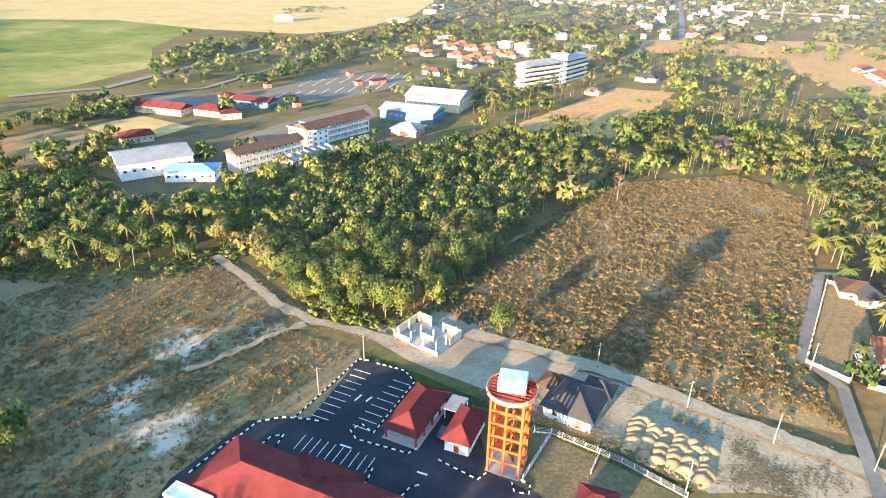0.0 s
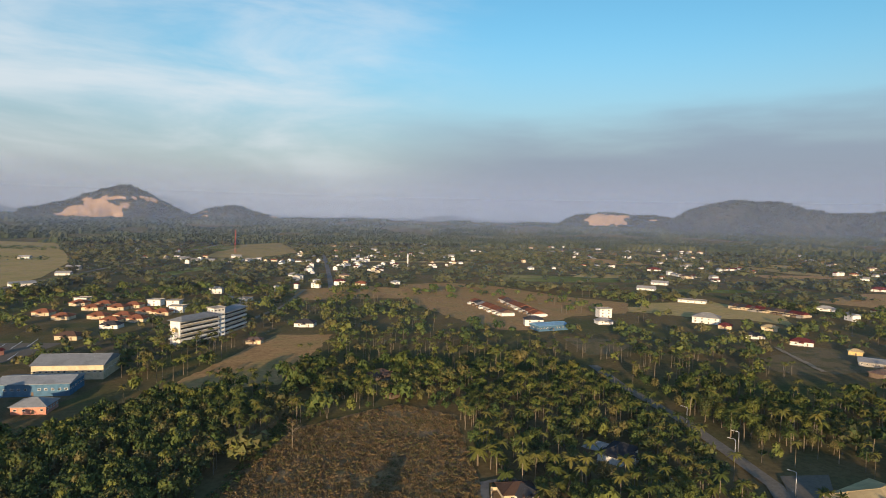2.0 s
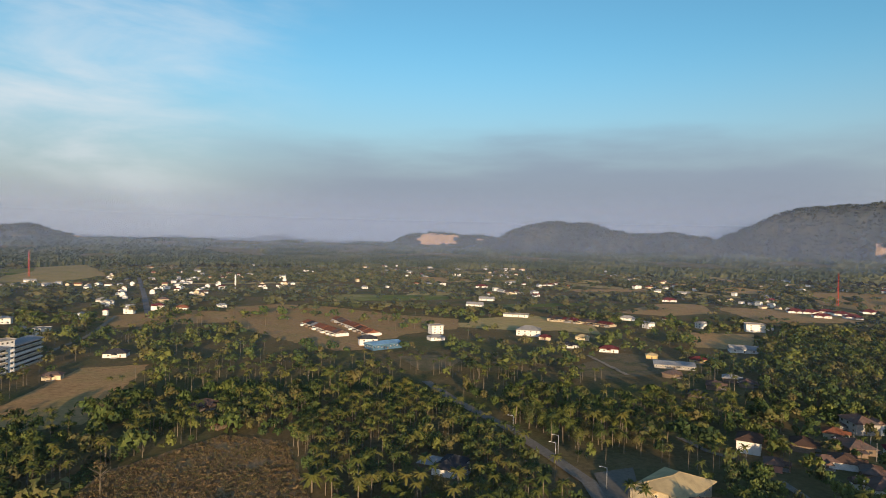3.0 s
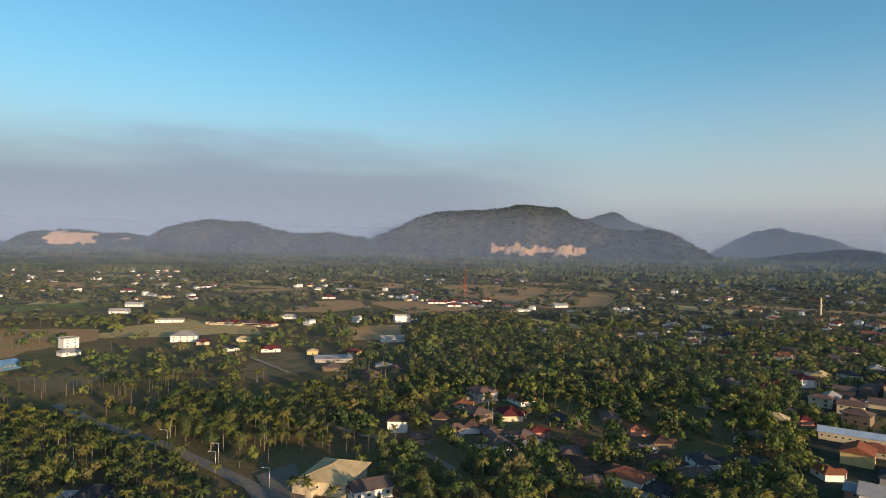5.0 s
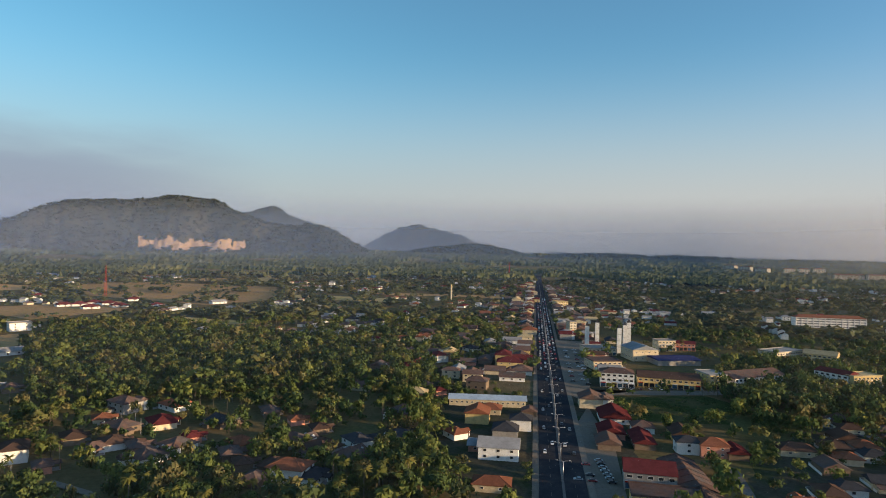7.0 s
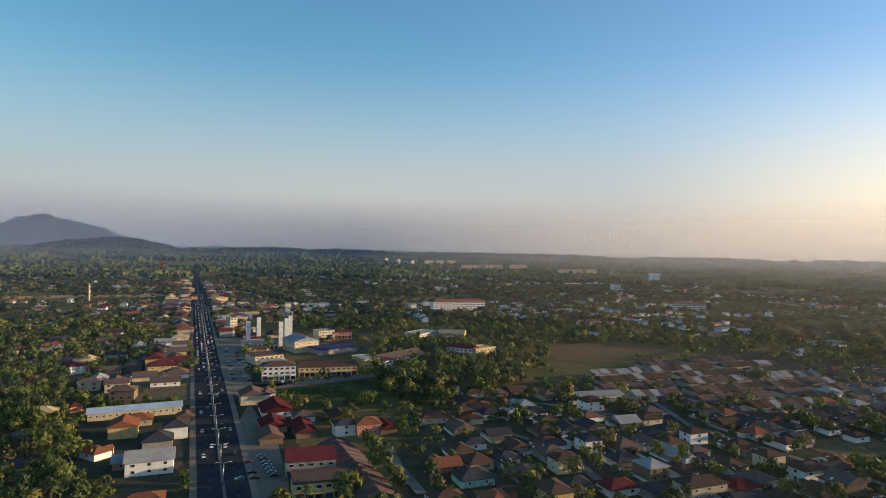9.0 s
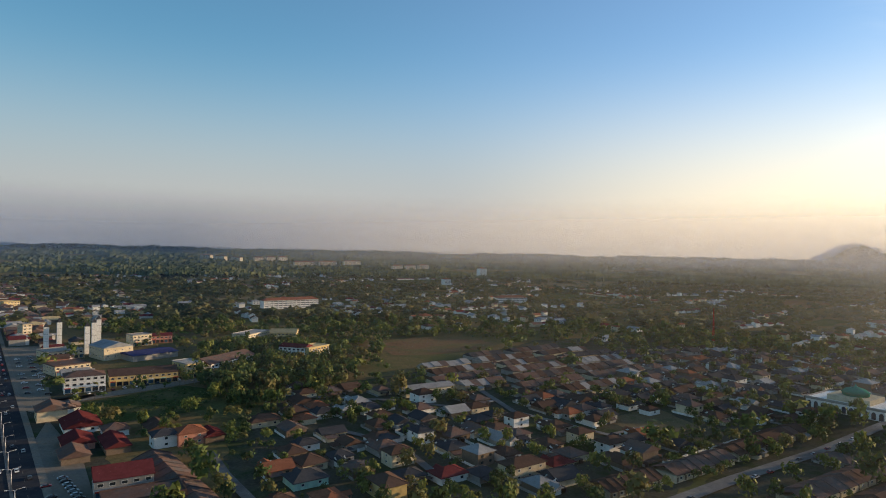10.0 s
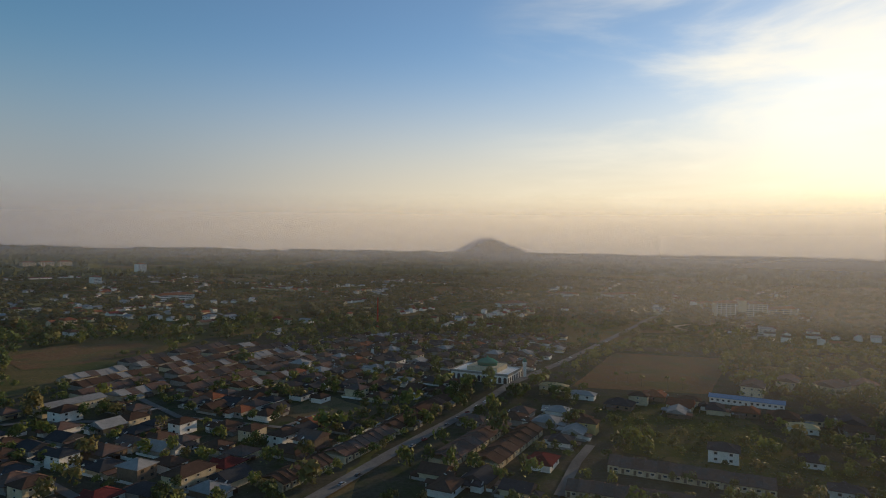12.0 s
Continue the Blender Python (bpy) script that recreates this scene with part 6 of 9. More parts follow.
for seq in ((2082.6, 272.5), (2020.2, 245.7), (1165.1, 74.9), (655.9, 223.2), (1320.6, 639.8), (1314.5, 571.7), (752.5, 667.9), (843.4, 720.5)):
    house(*seq, -60, 26, 14, 1, "white", "grey_roof", "gable", "far pale houses", False)

# the tan-roofed hall among the trees
th = building("tan_hall", *edge([240.9, 121.3, 241.2, 101.3], 26), h=6, rise=4, roof="hip", wall="cream", tile="tan_roof", over=1.5, step=5, porch=False, label="hall with a broad tan metal roof", category="hall")
building("tan_hall_annexe", *edge([237.5, 95.5, 249.0, 83.3], 12), h=4.5, rise=2.5, roof="gable", wall="white", tile="rust", label="white annexe with a dull gabled roof", category="building")
building("entrance_porch", *edge([238.4, 123.8, 237.4, 114.6], 10), h=5, rise=2.5, roof="hip", wall="cream", tile="tan_roof", wins=False, porch=False, label="open entrance roof of the tan hall", category="porch")
patch("hall_yard", [251.1, 148.5, 271.4, 139.8, 234.2, 115.3, 224.1, 124.6], "old_asphalt", "paved yard before the tan hall")

# village under the trees
V1 = [
    (343.0, 112.3, 15, 16, 11, 2, "white", "brown_tile"), (402.0, 88.0, 15, 11, 9, 1, "cream", "orange_tile"), (387.9, 54.1, 20, 18, 13, 1, "cream", "red_tile"),
    (366.8, 93.9, 20, 15, 10, 1, "timber", "brown_tile"), (353.3, 72.1, 20, 14, 11, 1, "white", "brown_tile"), (346.4, 78.8, -60, 10, 8, 1, "white", "rust"),
    (344.8, 59.0, 20, 13, 9, 1, "timber", "rust"), (322.6, 94.6, 20, 11, 7, 1, "pink", "rust"), (355.1, 34.7, 20, 10, 8, 1, "pink", "red_tile"),
    (324.0, 13.8, 10, 13, 9, 1, "timber", "rust"), (307.9, 7.5, 10, 11, 8, 1, "timber", "brown_tile"),
]
V2 = [
    (289.1, -13.7, -30, 13, 17, 2, "white", "orange_tile"), (302.5, -6.2, -30, 13, 9, 1, "timber", "brown_tile"), (286.3, 1.6, -30, 12, 9, 1, "timber", "rust"),
    (331.6, -50.1, 20, 15, 11, 1, "white", "dark_tile"), (331.1, -61.3, 20, 9, 8, 1, "white", "dark_tile"), (333.2, -105.1, 15, 12, 9, 1, "white", "orange_tile"),
    (377.7, -20.5, 10, 10, 8, 1, "pink", "orange_tile"), (400.3, -5.7, 10, 16, 9, 1, "timber", "rust"), (357.4, -32.1, 10, 11, 9, 1, "timber", "brown_tile"),
    (434.7, -123.8, 10, 9, 8, 1, "pink", "red_tile"), (561.7, -159.3, 10, 16, 12, 2, "white", "red_tile"), (529.8, -121.5, 10, 12, 9, 1, "timber", "red_tile"),
]
V3 = [
    (612.9, -209.0, 20, 16, 12, 1, "white", "dark_tile"), (484.7, 218.8, 0, 14, 9, 1, "timber", "rust"), (471.2, 180.2, 20, 15, 10, 1, "timber", "rust"), (432.0, 177.7, 20, 12, 9, 1, "timber", "dark_tile"),
    (505.6, 181.3, 20, 13, 10, 1, "timber", "grey_roof"), (497.1, 166.2, 20, 13, 10, 1, "timber", "rust"), (283.9, -23.5, -30, 14, 9, 1, "white", "dark_tile"),
    (206.6, 195.7, 20, 18, 11, 1, "white", "dark_tile"), (201.9, 204.0, 20, 10, 8, 1, "timber", "grey_roof"), (157.1, 323.0, 20, 7, 5, 1, "timber", "red_tile"), (167.8, 367.0, 20, 14, 9, 1, "timber", "rust"),
    (142.7, 184.8, -20, 13, 10, 1, "cream", "brown_tile"),
]
for rows in (V1, V2, V3):
    for r in rows:
        house(*r, group="village houses under the trees")

# new white bungalows beyond the palms
for seq in ((833.9, -53.4), (849.2, -65.5), (871.5, -78.6), (900.5, -89.0), (821.4, -106.3), (836.2, -119.0), (827.9, -128.6), (842.9, -141.7), (884.8, -122.0), (858.4, -155.3)):
    house(*seq, -25, 17, 13, 1, "white", "dark_tile", "hip", "new white bungalows", False)
patch("new_street", [768.8, -32.5, 808.6, -62.5, 791.9, -95.7, 869.3, -172.0, 778.0, -134.3, 747.2, -57.9], "concrete", "pale new street between the bungalows", keep=False)


def minaret(x, y, h, label, mat="white"):
    """A slim mosque tower with two galleries and a pointed cap."""
    ob = thing("minaret", x, y, 0, 0, label, "tower")
    r = h * 0.045
    part("shaft", Shape().tube([(0, 0, -0.3), (0, 0, h * 0.8)], [r * 1.15, r], 10).mesh(mat, "shaft"), ob)
    for z in (0.5, 0.78):
        part("gallery", Shape().tube([(0, 0, h * z), (0, 0, h * z + 1.2)], [r * 1.7, r * 1.7], 10).mesh(mat, "gallery"), ob)
    part("cap", Shape().tube([(0, 0, h * 0.8), (0, 0, h * 0.85), (0, 0, h * 0.93), (0, 0, h)], [r * 0.9, r * 1.1, r * 0.6, 0.05], 10).mesh("yellow" if mat == "cream" else "white", "cap", True), ob)
    KEEP_DISC.append((x, y, 10))


minaret(591.9, 1158.6, 28, "white mosque tower over the palms")
minaret(1238.9, -375.1, 32, "pale yellow mosque tower in the town", "cream")


def mast(x, y, h, label):
    """A lattice mast: three legs drawn together, with rungs and a pale dish."""
    ob = thing("radio_mast", x, y, 0, 0, label, "mast")
    for i in range(3):
        p = bearing(120 * i, h * 0.035)
        part("leg", Shape().beam((p.x, p.y, 0), (p.x * 0.15, p.y * 0.15, h), 0.5).mesh("red_paint", "leg"), ob)
    for k in range(8):
        u = (k + 0.5) / 8
        s = Shape()
        for i in range(3):
            p, q = bearing(120 * i, h * 0.035 * (1 - 0.85 * u), h * u), bearing(120 * i + 120, h * 0.035 * (1 - 0.85 * u), h * u)
            s.beam(p, q, 0.3)
        part("rung", s.mesh("white" if k % 2 else "red_paint", "rung"), ob)


mast(352.9, 1678.5, 60, "red and white radio mast past the village")
mast(1334.5, 290.3, 60, "slender radio mast on the plain")
mast(2360.6, -957.8, 55, "radio mast behind the town")
mast(73.1, -816.6, 40, "radio mast in the estate")


# ---- the main road and its shops ----
ROAD = Vector((265.0, -136.2)), Vector((2075.8, -957.3))
RD = (ROAD[1] - ROAD[0]).normalized()
RN = Vector((-RD.y, RD.x))                     # to the far bank, away from the estate
RA = math.degrees(math.atan2(RD.y, RD.x))


def on_road(u, v):
    p = ROAD[0] + RD * u + RN * v
    return p.x, p.y


RZ = ROAD_Z
med = thing("road_median", *on_road(-60, 0), RA, RZ, "concrete median kerb down the middle of the road", "median")
part("kerb_strip", Shape().box(0, 1700, -0.6, 0.6, -0.3, 0.22).mesh("street", "kerb_strip"), med)
for sg in (-1, 1):
    lines = thing("lane_lines", *on_road(-60, sg * 5.4), RA, RZ + 0.03, "dashed white lane line on the carriageway", "road marking")
    lines["kind"] = "structure"
    for i in range(34):
        part("dash", CACHE.setdefault("dash", Shape().box(0, 4, -0.06, 0.06, -0.05, 0.01).mesh("old_asphalt", "dash")), lines, pose(i * 11, 0, 0))
    pv = thing("pavement", *on_road(-60, sg * 12.2), RA, 0, "worn concrete pavement along the road", "pavement")
    pv["kind"] = "structure"
    part("slab", Shape().box(0, 900, -1.6, 1.6, 0, 0.5).mesh("old_asphalt", "slab"), pv)


def street_lamp(x, y, rot, arms=2, h=10.0):
    ob = thing("street_lamp", x, y, rot, RZ, "tall steel street lamp with two curved arms", "street lamp", "lamps along the road")
    if "lamp" not in CACHE:
        pole = Shape().tube([(0, 0, 0), (0, 0, h * 0.95)], [0.2, 0.13], 8).mesh("steel", "pole", True)
        arm = Shape().tube([(0, 0, h * 0.9), (0, 0.5, h * 0.97), (0, 2.6, h)], [0.1, 0.1, 0.08], 6).mesh("steel", "arm", True)
        head = Shape().box(-0.16, 0.16, 2.4, 3.3, h - 0.08, h + 0.1).mesh("white", "lamp_head")
        CACHE["lamp"] = (pole, arm, head)
    pole, arm, head = CACHE["lamp"]
    part("pole", pole, ob)
    for k in range(arms):
        a = part("arm", arm, ob, pose(0, 0, 0, 0, 0, 180 * k))
        part("lamp_head", head, a)


for k in range(26):
    street_lamp(*on_road(-10 + 27 * k, 0), RA)
for seq in ((270.0, 209.8), (259.8, 173.6), (238.1, 134.4), (249.4, 168.1)):
    x, y = seq
    street_lamp(x, y, 40, 1, 9.0)


def car_pattern(paint, label, name="car"):
    """A saloon car: shaped body, cabin with dark glass, four wheels, lights."""
    ob = tagged(new(name), label, "car", "cars on the road")
    prof = [(-2.1, 0.35), (-2.15, 0.75), (-1.9, 0.95), (-1.2, 1.0), (1.3, 0.95), (2.05, 0.8), (2.15, 0.5), (2.1, 0.35)]
    vs = [(x, s * 0.84, z) for s in (-1, 1) for x, z in prof]
    n = len(prof)
    fs = [tuple(range(n)), tuple(range(2 * n - 1, n - 1, -1))] + [(i, n + i, n + (i + 1) % n, (i + 1) % n) for i in range(n)]
    part("body", mesh_of(vs, fs, paint, "body"), ob)
    cab = [(-1.75, 0.96), (-1.2, 1.42), (0.4, 1.45), (1.15, 0.96)]
    vs = [(x, s * (0.78 if z < 1.2 else 0.62), z) for s in (-1, 1) for x, z in cab]
    part("cabin_glass", mesh_of(vs, [(0, 1, 2, 3), (7, 6, 5, 4), (0, 4, 5, 1), (2, 6, 7, 3)], "glass", "cabin_glass"), ob)
    part("cabin_roof", Shape().box(-1.22, 0.42, -0.63, 0.63, 1.42, 1.48).mesh(paint, "cabin_roof"), ob)
    for x in (-1.3, 1.35):
        for y in (-0.8, 0.8):
            part("wheel", Shape().tube([(x, y - 0.1, 0.31), (x, y + 0.1, 0.31)], [0.31, 0.31], 10).mesh("rubber", "wheel"), ob)
    for y in (-0.6, 0.6):
        part("headlight", Shape().box(2.08, 2.14, y - 0.17, y + 0.17, 0.6, 0.74).mesh("white", "headlight"), ob)
    return ob


CARS = [car_pattern("car_white", "white saloon car on the asphalt"), car_pattern("car_dark", "dark saloon car on the asphalt"), car_pattern("car_silver", "silver saloon car on the asphalt"), car_pattern("car_red", "red saloon car on the asphalt")]
CAR_N = [0]


def car(x, y, rot, z):
    i = CAR_N[0]
    CAR_N[0] += 1
    k = i if i < 4 else random.choices((0, 1, 2, 3), (4, 4, 3, 1))[0]
    m = pose(x, y, z, 0, 0, rot)
    ob = CARS[k] if i < 4 else copy_thing(CARS[k], m)
    ob.matrix_basis = m


for sg in (-1, 1):
    for lane in (3.3, 7.4):
        u = 20 + 40 * random.random()
        while u < 1100:
            if u < 260:
                car(*on_road(u, sg * lane), RA + (180 if sg > 0 else 0), RZ + 0.06)
            else:
                x, y = on_road(u, sg * lane)
                FAR_TRAFFIC.take(CACHE.setdefault("farcar", Shape().box(-2.1, 2.1, -0.85, 0.85, 0.25, 0.95).box(-1.4, 0.9, -0.7, 0.7, 0.95, 1.45).mesh("car_white", "farcar")), random.choice(("car_white", "car_dark", "car_silver", "car_red")), pose(x, y, RZ, 0, 0, RA))
            u += random.uniform(10, 30) if u > 230 else random.uniform(35, 110)

FAR_TRAFFIC.finish("distant_traffic", "cars queueing far along the road", "cars")


def parked(seq, nx, turn, z=0.22):
    x0, y0, x1, y1 = seq
    for i in range(nx):
        if random.random() < 0.85:
            u = (i + 0.5) / nx
            car(x0 + (x1 - x0) * u, y0 + (y1 - y0) * u, math.degrees(math.atan2(y1 - y0, x1 - x0)) + turn, z)


parked([602.0, -309.9, 446.9, -238.1], 9, 90)
parked([607.6, -322.8, 449.3, -247.9], 9, 90)
parked([537.7, -293.7, 435.4, -245.1], 7, 90)
parked([424.2, -252.4, 400.1, -361.1], 14, 90)
parked([280.8, -164.1, 248.6, -153.3], 7, 90)
parked([278.4, -155.5, 244.4, -142.3], 5, 90)
parked([42.0, -269.6, 1.3, -345.8], 7, 0)
parked([-5.1, -362.2, -46.5, -447.8], 6, 0)
parked([-75.5, -508.0, -206.9, -728.5], 8, 0)
for seq in ((120.9, 148.0), (122.8, 146.3), (258.2, -140.9)):
    car(*seq, 70, 0.1)
car(1.5, 115.2, 75, 0.2)


def shophouse(seq, depth, storeys, wall, tile, roof="gable", label="", units=None):
    """Shop block: open arcade on piers below, banded floors with windows above, parapet or roof."""
    x, y, rot, w, d = edge(seq, depth)
    h = 0.4 + 3.5 * storeys
    ob = thing("shop_block", x, y, rot, 0, label, "shop")
    for f in (-0.4, -0.13, 0.13, 0.4):
        KEEP_DISC.append((x + math.cos(radians(rot)) * w * f, y + math.sin(radians(rot)) * w * f, max(d, w / 3) * 0.62))
    part("wall", wall_mesh(w, d, h, wall), ob)
    part("roof", roof_mesh(roof, w, d, d * 0.16, 0.5, tile), ob, pose(0, 0, h - 0.02))
    n = max(2, round(w / 4.2))
    for i in range(n + 1):
        u = i / n * (w - 0.5) - w / 2 + 0.25
        part("pier", Shape().box(u - 0.22, u + 0.22, -d / 2 - 2.3, -d / 2 - 1.9, 0, 3.6).mesh(wall, "pier"), ob)
    part("arcade_roof", Shape().box(-w / 2, w / 2, -d / 2 - 2.5, -d / 2 - 0.02, 3.6, 4.3).mesh(wall, "arcade_roof"), ob)
    for i in range(n):
        u = (i + 0.5) / n * w - w / 2
        part("shopfront", Shape().box(u - w / n * 0.42, u + w / n * 0.42, -d / 2 - 0.05, -d / 2 + 0.02, 0.3, 3.1).mesh("dark_tile" if i % 3 else "blue_paint", "shopfront"), ob)
        if i % 2 == 0:
            part("sign_board", Shape().box(u - w / n * 0.45, u + w / n * 0.45, -d / 2 - 2.62, -d / 2 - 2.52, 3.65, 4.25).mesh(("red_paint", "yellow", "blue_paint", "white", "mint")[(i // 2) % 5], "sign_board"), ob)
        for k in range(1, storeys):
            part("window", window_mesh(min(2.4, w / n * 0.6), 1.5, "white" if wall != "white" else "timber"), ob, pose(u, -d / 2 - 0.02, 0.4 + 3.5 * k + 1.8))
            part("floor_band", Shape().box(u - w / n / 2 + 0.02, u + w / n / 2 - 0.02, -d / 2 - 0.12, -d / 2 - 0.01, 0.3 + 3.5 * k, 0.7 + 3.5 * k).mesh("white", "floor_band"), ob)
    for k in range(storeys):
        for j in range(int(d / 6)):
            v = (j + 0.5) / int(d / 6) * d - d / 2
            part("window", window_mesh(1.6, 1.3, "white"), ob, pose(w / 2 + 0.02, v, 0.4 + 3.5 * k + 1.8, 0, 0, 90))
            part("window", window_mesh(1.6, 1.3, "white"), ob, pose(-w / 2 - 0.02, v, 0.4 + 3.5 * k + 1.8, 0, 0, -90))
    return ob


shophouse([435.6, -255.1, 423.4, -277.5], 18, 3, "white", "rust", "hip", "white three-storey corner shop with a red parapet")
shophouse([430.1, -284.9, 406.8, -325.1], 22, 2, "yellow", "brown_tile", "gable", "long row of yellow and pink shops")
shophouse([408.9, -334.6, 406.4, -348.2], 22, 3, "yellow", "concrete", "flat", "tall yellow end of the shop row")
shophouse([408.6, -358.0, 415.0, -413.7], 24, 2, "white", "rust", "gable", "white market block with dull red roof")
shophouse([497.2, -284.1, 492.9, -309.9], 24, 2, "cream", "rust", "flat", "cream shop block behind the corner shop")
shophouse([565.8, -316.6, 561.3, -346.0], 24, 2, "cream", "concrete", "flat", "cream block at the foot of the white towers")
building("assembly_hall", *edge([529.4, -345.1, 525.3, -370.5], 30), h=11, storeys=2, rise=4, roof="gable", wall="cream", tile="white_roof", step=6, label="tall hall with a pale gabled roof", category="hall")
shophouse([579.9, -408.8, 577.1, -427.8], 14, 3, "cream", "concrete", "flat", "cream three-storey shop block")
shophouse([583.9, -432.8, 573.8, -450.3], 14, 2, "pink", "red_tile", "gable", "pink shop row behind the market")
shophouse([492.4, -480.2, 501.3, -520.0], 20, 3, "cream", "concrete", "flat", "cream shop block by the tall trees")
shophouse([488.1, -506.5, 465.1, -522.7], 20, 3, "yellow", "tan_roof", "gable", "ochre three-storey flats with a tan roof")
shophouse([414.3, -442.0, 387.9, -447.8], 16, 3, "white", "red_tile", "gable", "row of white shops with red roofs")
shophouse([383.7, -448.7, 382.6, -476.3], 16, 3, "yellow", "tan_roof", "flat", "ochre corner block of the row")
building("market_roof", *edge([504.2, -355.8, 497.4, -397.0], 30), h=5, rise=1.8, roof="gable", wall="concrete", tile="tarpaulin", wins=False, label="market under dark blue tarpaulin roofs", category="market")
shophouse([726.0, -379.6, 724.9, -388.6], 14, 4, "cream", "concrete", "flat", "narrow cream tower block by the road")
shophouse([1054.9, -523.8, 1053.7, -546.3], 20, 3, "yellow", "tan_roof", "flat", "ochre three-storey block by the road")


def silo(x, y, h):
    """A square white tower with a dark pointed cap."""
    ob = thing("white_tower", x, y, RA, 0, "square white tower with a dark pointed cap", "tower", "white towers")
    w = 2.1
    part("shaft", Shape().box(-w, w, -w, w, -0.3, h).mesh("white", "shaft"), ob)
    for z in (0.25, 0.5, 0.75):
        part("band", Shape().box(-w - 0.08, w + 0.08, -w - 0.08, w + 0.08, h * z, h * z + 0.3).mesh("concrete", "band"), ob)
    part("cap", Shape().add([(-w, -w, h), (w, -w, h), (w, w, h), (-w, w, h), (0, 0, h + 4.5)], [(0, 1, 4), (1, 2, 4), (2, 3, 4), (3, 0, 4), (3, 2, 1, 0)]).mesh("dark_tile", "cap"), ob)
    KEEP_DISC.append((x, y, 8))


for seq in ((598.5, -333.4), (625.7, -361.1), (576.6, -358.7), (599.3, -379.7), (620.5, -398.1)):
    silo(*seq, 26)

# far bank of the road
building("long_store", *edge([401.8, -121.9, 384.5, -170.0], 12), h=4.5, rise=2.0, roof="gable", wall="cream", tile="pale_blue_roof", label="long store with a pale blue metal roof", category="shed")
R1 = [
    (379.1, -142.6, RA + 90, 14, 12, 1, "cream", "orange_tile"), (519.0, -213.3, RA + 90, 22, 16, 2, "yellow", "red_tile"), (540.2, -215.3, RA, 20, 14, 3, "yellow", "red_tile"),
    (469.9, -195.2, RA + 90, 20, 12, 1, "white", "rust"), (297.5, -117.2, RA + 90, 20, 14, 2, "white", "grey_roof"), (307.7, -116.2, RA + 90, 22, 10, 1, "pink", "white_roof"),
    (334.7, -135.7, RA, 16, 14, 1, "concrete", "dark_tile"), (341.2, -147.9, RA, 12, 12, 2, "white", "dark_tile"), (367.8, -165.1, RA, 9, 9, 1, "timber", "rust"),
    (489.9, -167.5, RA, 18, 12, 1, "timber", "rust"), (507.4, -160.9, RA, 18, 12, 1, "timber", "grey_roof"),
]
R2 = [
    (547.9, -200.5, RA, 20, 12, 1, "timber", "rust"), (662.9, -290.4, RA + 90, 16, 14, 2, "cream", "tan_roof"), (722.6, -322.1, RA + 90, 18, 14, 2, "cream", "orange_tile"),
    (658.4, -272.6, RA + 90, 20, 14, 1, "white", "grey_roof"), (651.1, -243.2, RA, 18, 12, 1, "timber", "grey_roof"), (844.1, -369.1, RA + 90, 16, 14, 1, "white", "rust"),
    (980.6, -436.3, RA + 90, 16, 14, 2, "cream", "red_tile"), (1171.1, -534.6, RA + 90, 16, 14, 2, "yellow", "red_tile"), (1362.4, -616.1, RA + 90, 18, 16, 2, "cream", "tan_roof"),
    (1211.3, -509.2, RA, 60, 16, 1, "cream", "tan_roof"), (1739.8, -772.2, RA + 90, 22, 16, 2, "cream", "orange_tile"), (257.7, -98.5, RA + 90, 16, 10, 1, "cream", "orange_tile"),
]
for rows in (R1, R2):
    for r in rows:
        house(*r, roof="gable" if r[2] == 0 or r[7] in ("grey_roof", "rust", "white_roof") else "hip", group="houses and shops by the road", porch=False)

# near bank of the road
R3 = [
    (348.3, -213.7, RA + 90, 18, 24, 1, "white", "red_tile"), (389.0, -231.6, RA + 90, 11, 12, 1, "white", "rust"), (318.4, -193.8, RA, 18, 14, 1, "pink", "red_tile"),
    (300.6, -202.4, RA, 24, 11, 1, "timber", "red_tile"), (300.1, -181.1, RA, 16, 12, 1, "timber", "rust"), (282.6, -217.9, RA + 90, 12, 10, 2, "white", "dark_tile"),
    (275.7, -228.2, RA + 90, 14, 12, 2, "pink", "orange_tile"), (270.8, -238.2, RA, 14, 10, 1, "timber", "red_tile"),
]
for r in R3:
    house(*r, roof="hip" if r[7] in ("dark_tile", "orange_tile") else "gable", group="houses and shops by the road", porch=False)
shophouse([245.0, -156.5, 233.8, -175.8], 20, 2, "concrete", "red_tile", "gable", "two-storey shop with half its roof renewed in red")
shophouse([220.0, -144.4, 206.6, -169.5], 14, 2, "yellow", "rust", "flat", "grimy yellow shop block with a stepped parapet")
terrace([187.9, -173.6, 260.6, -204.2], 16, 11, "cream", "rust", "terraced house under a long ribbed brown roof")


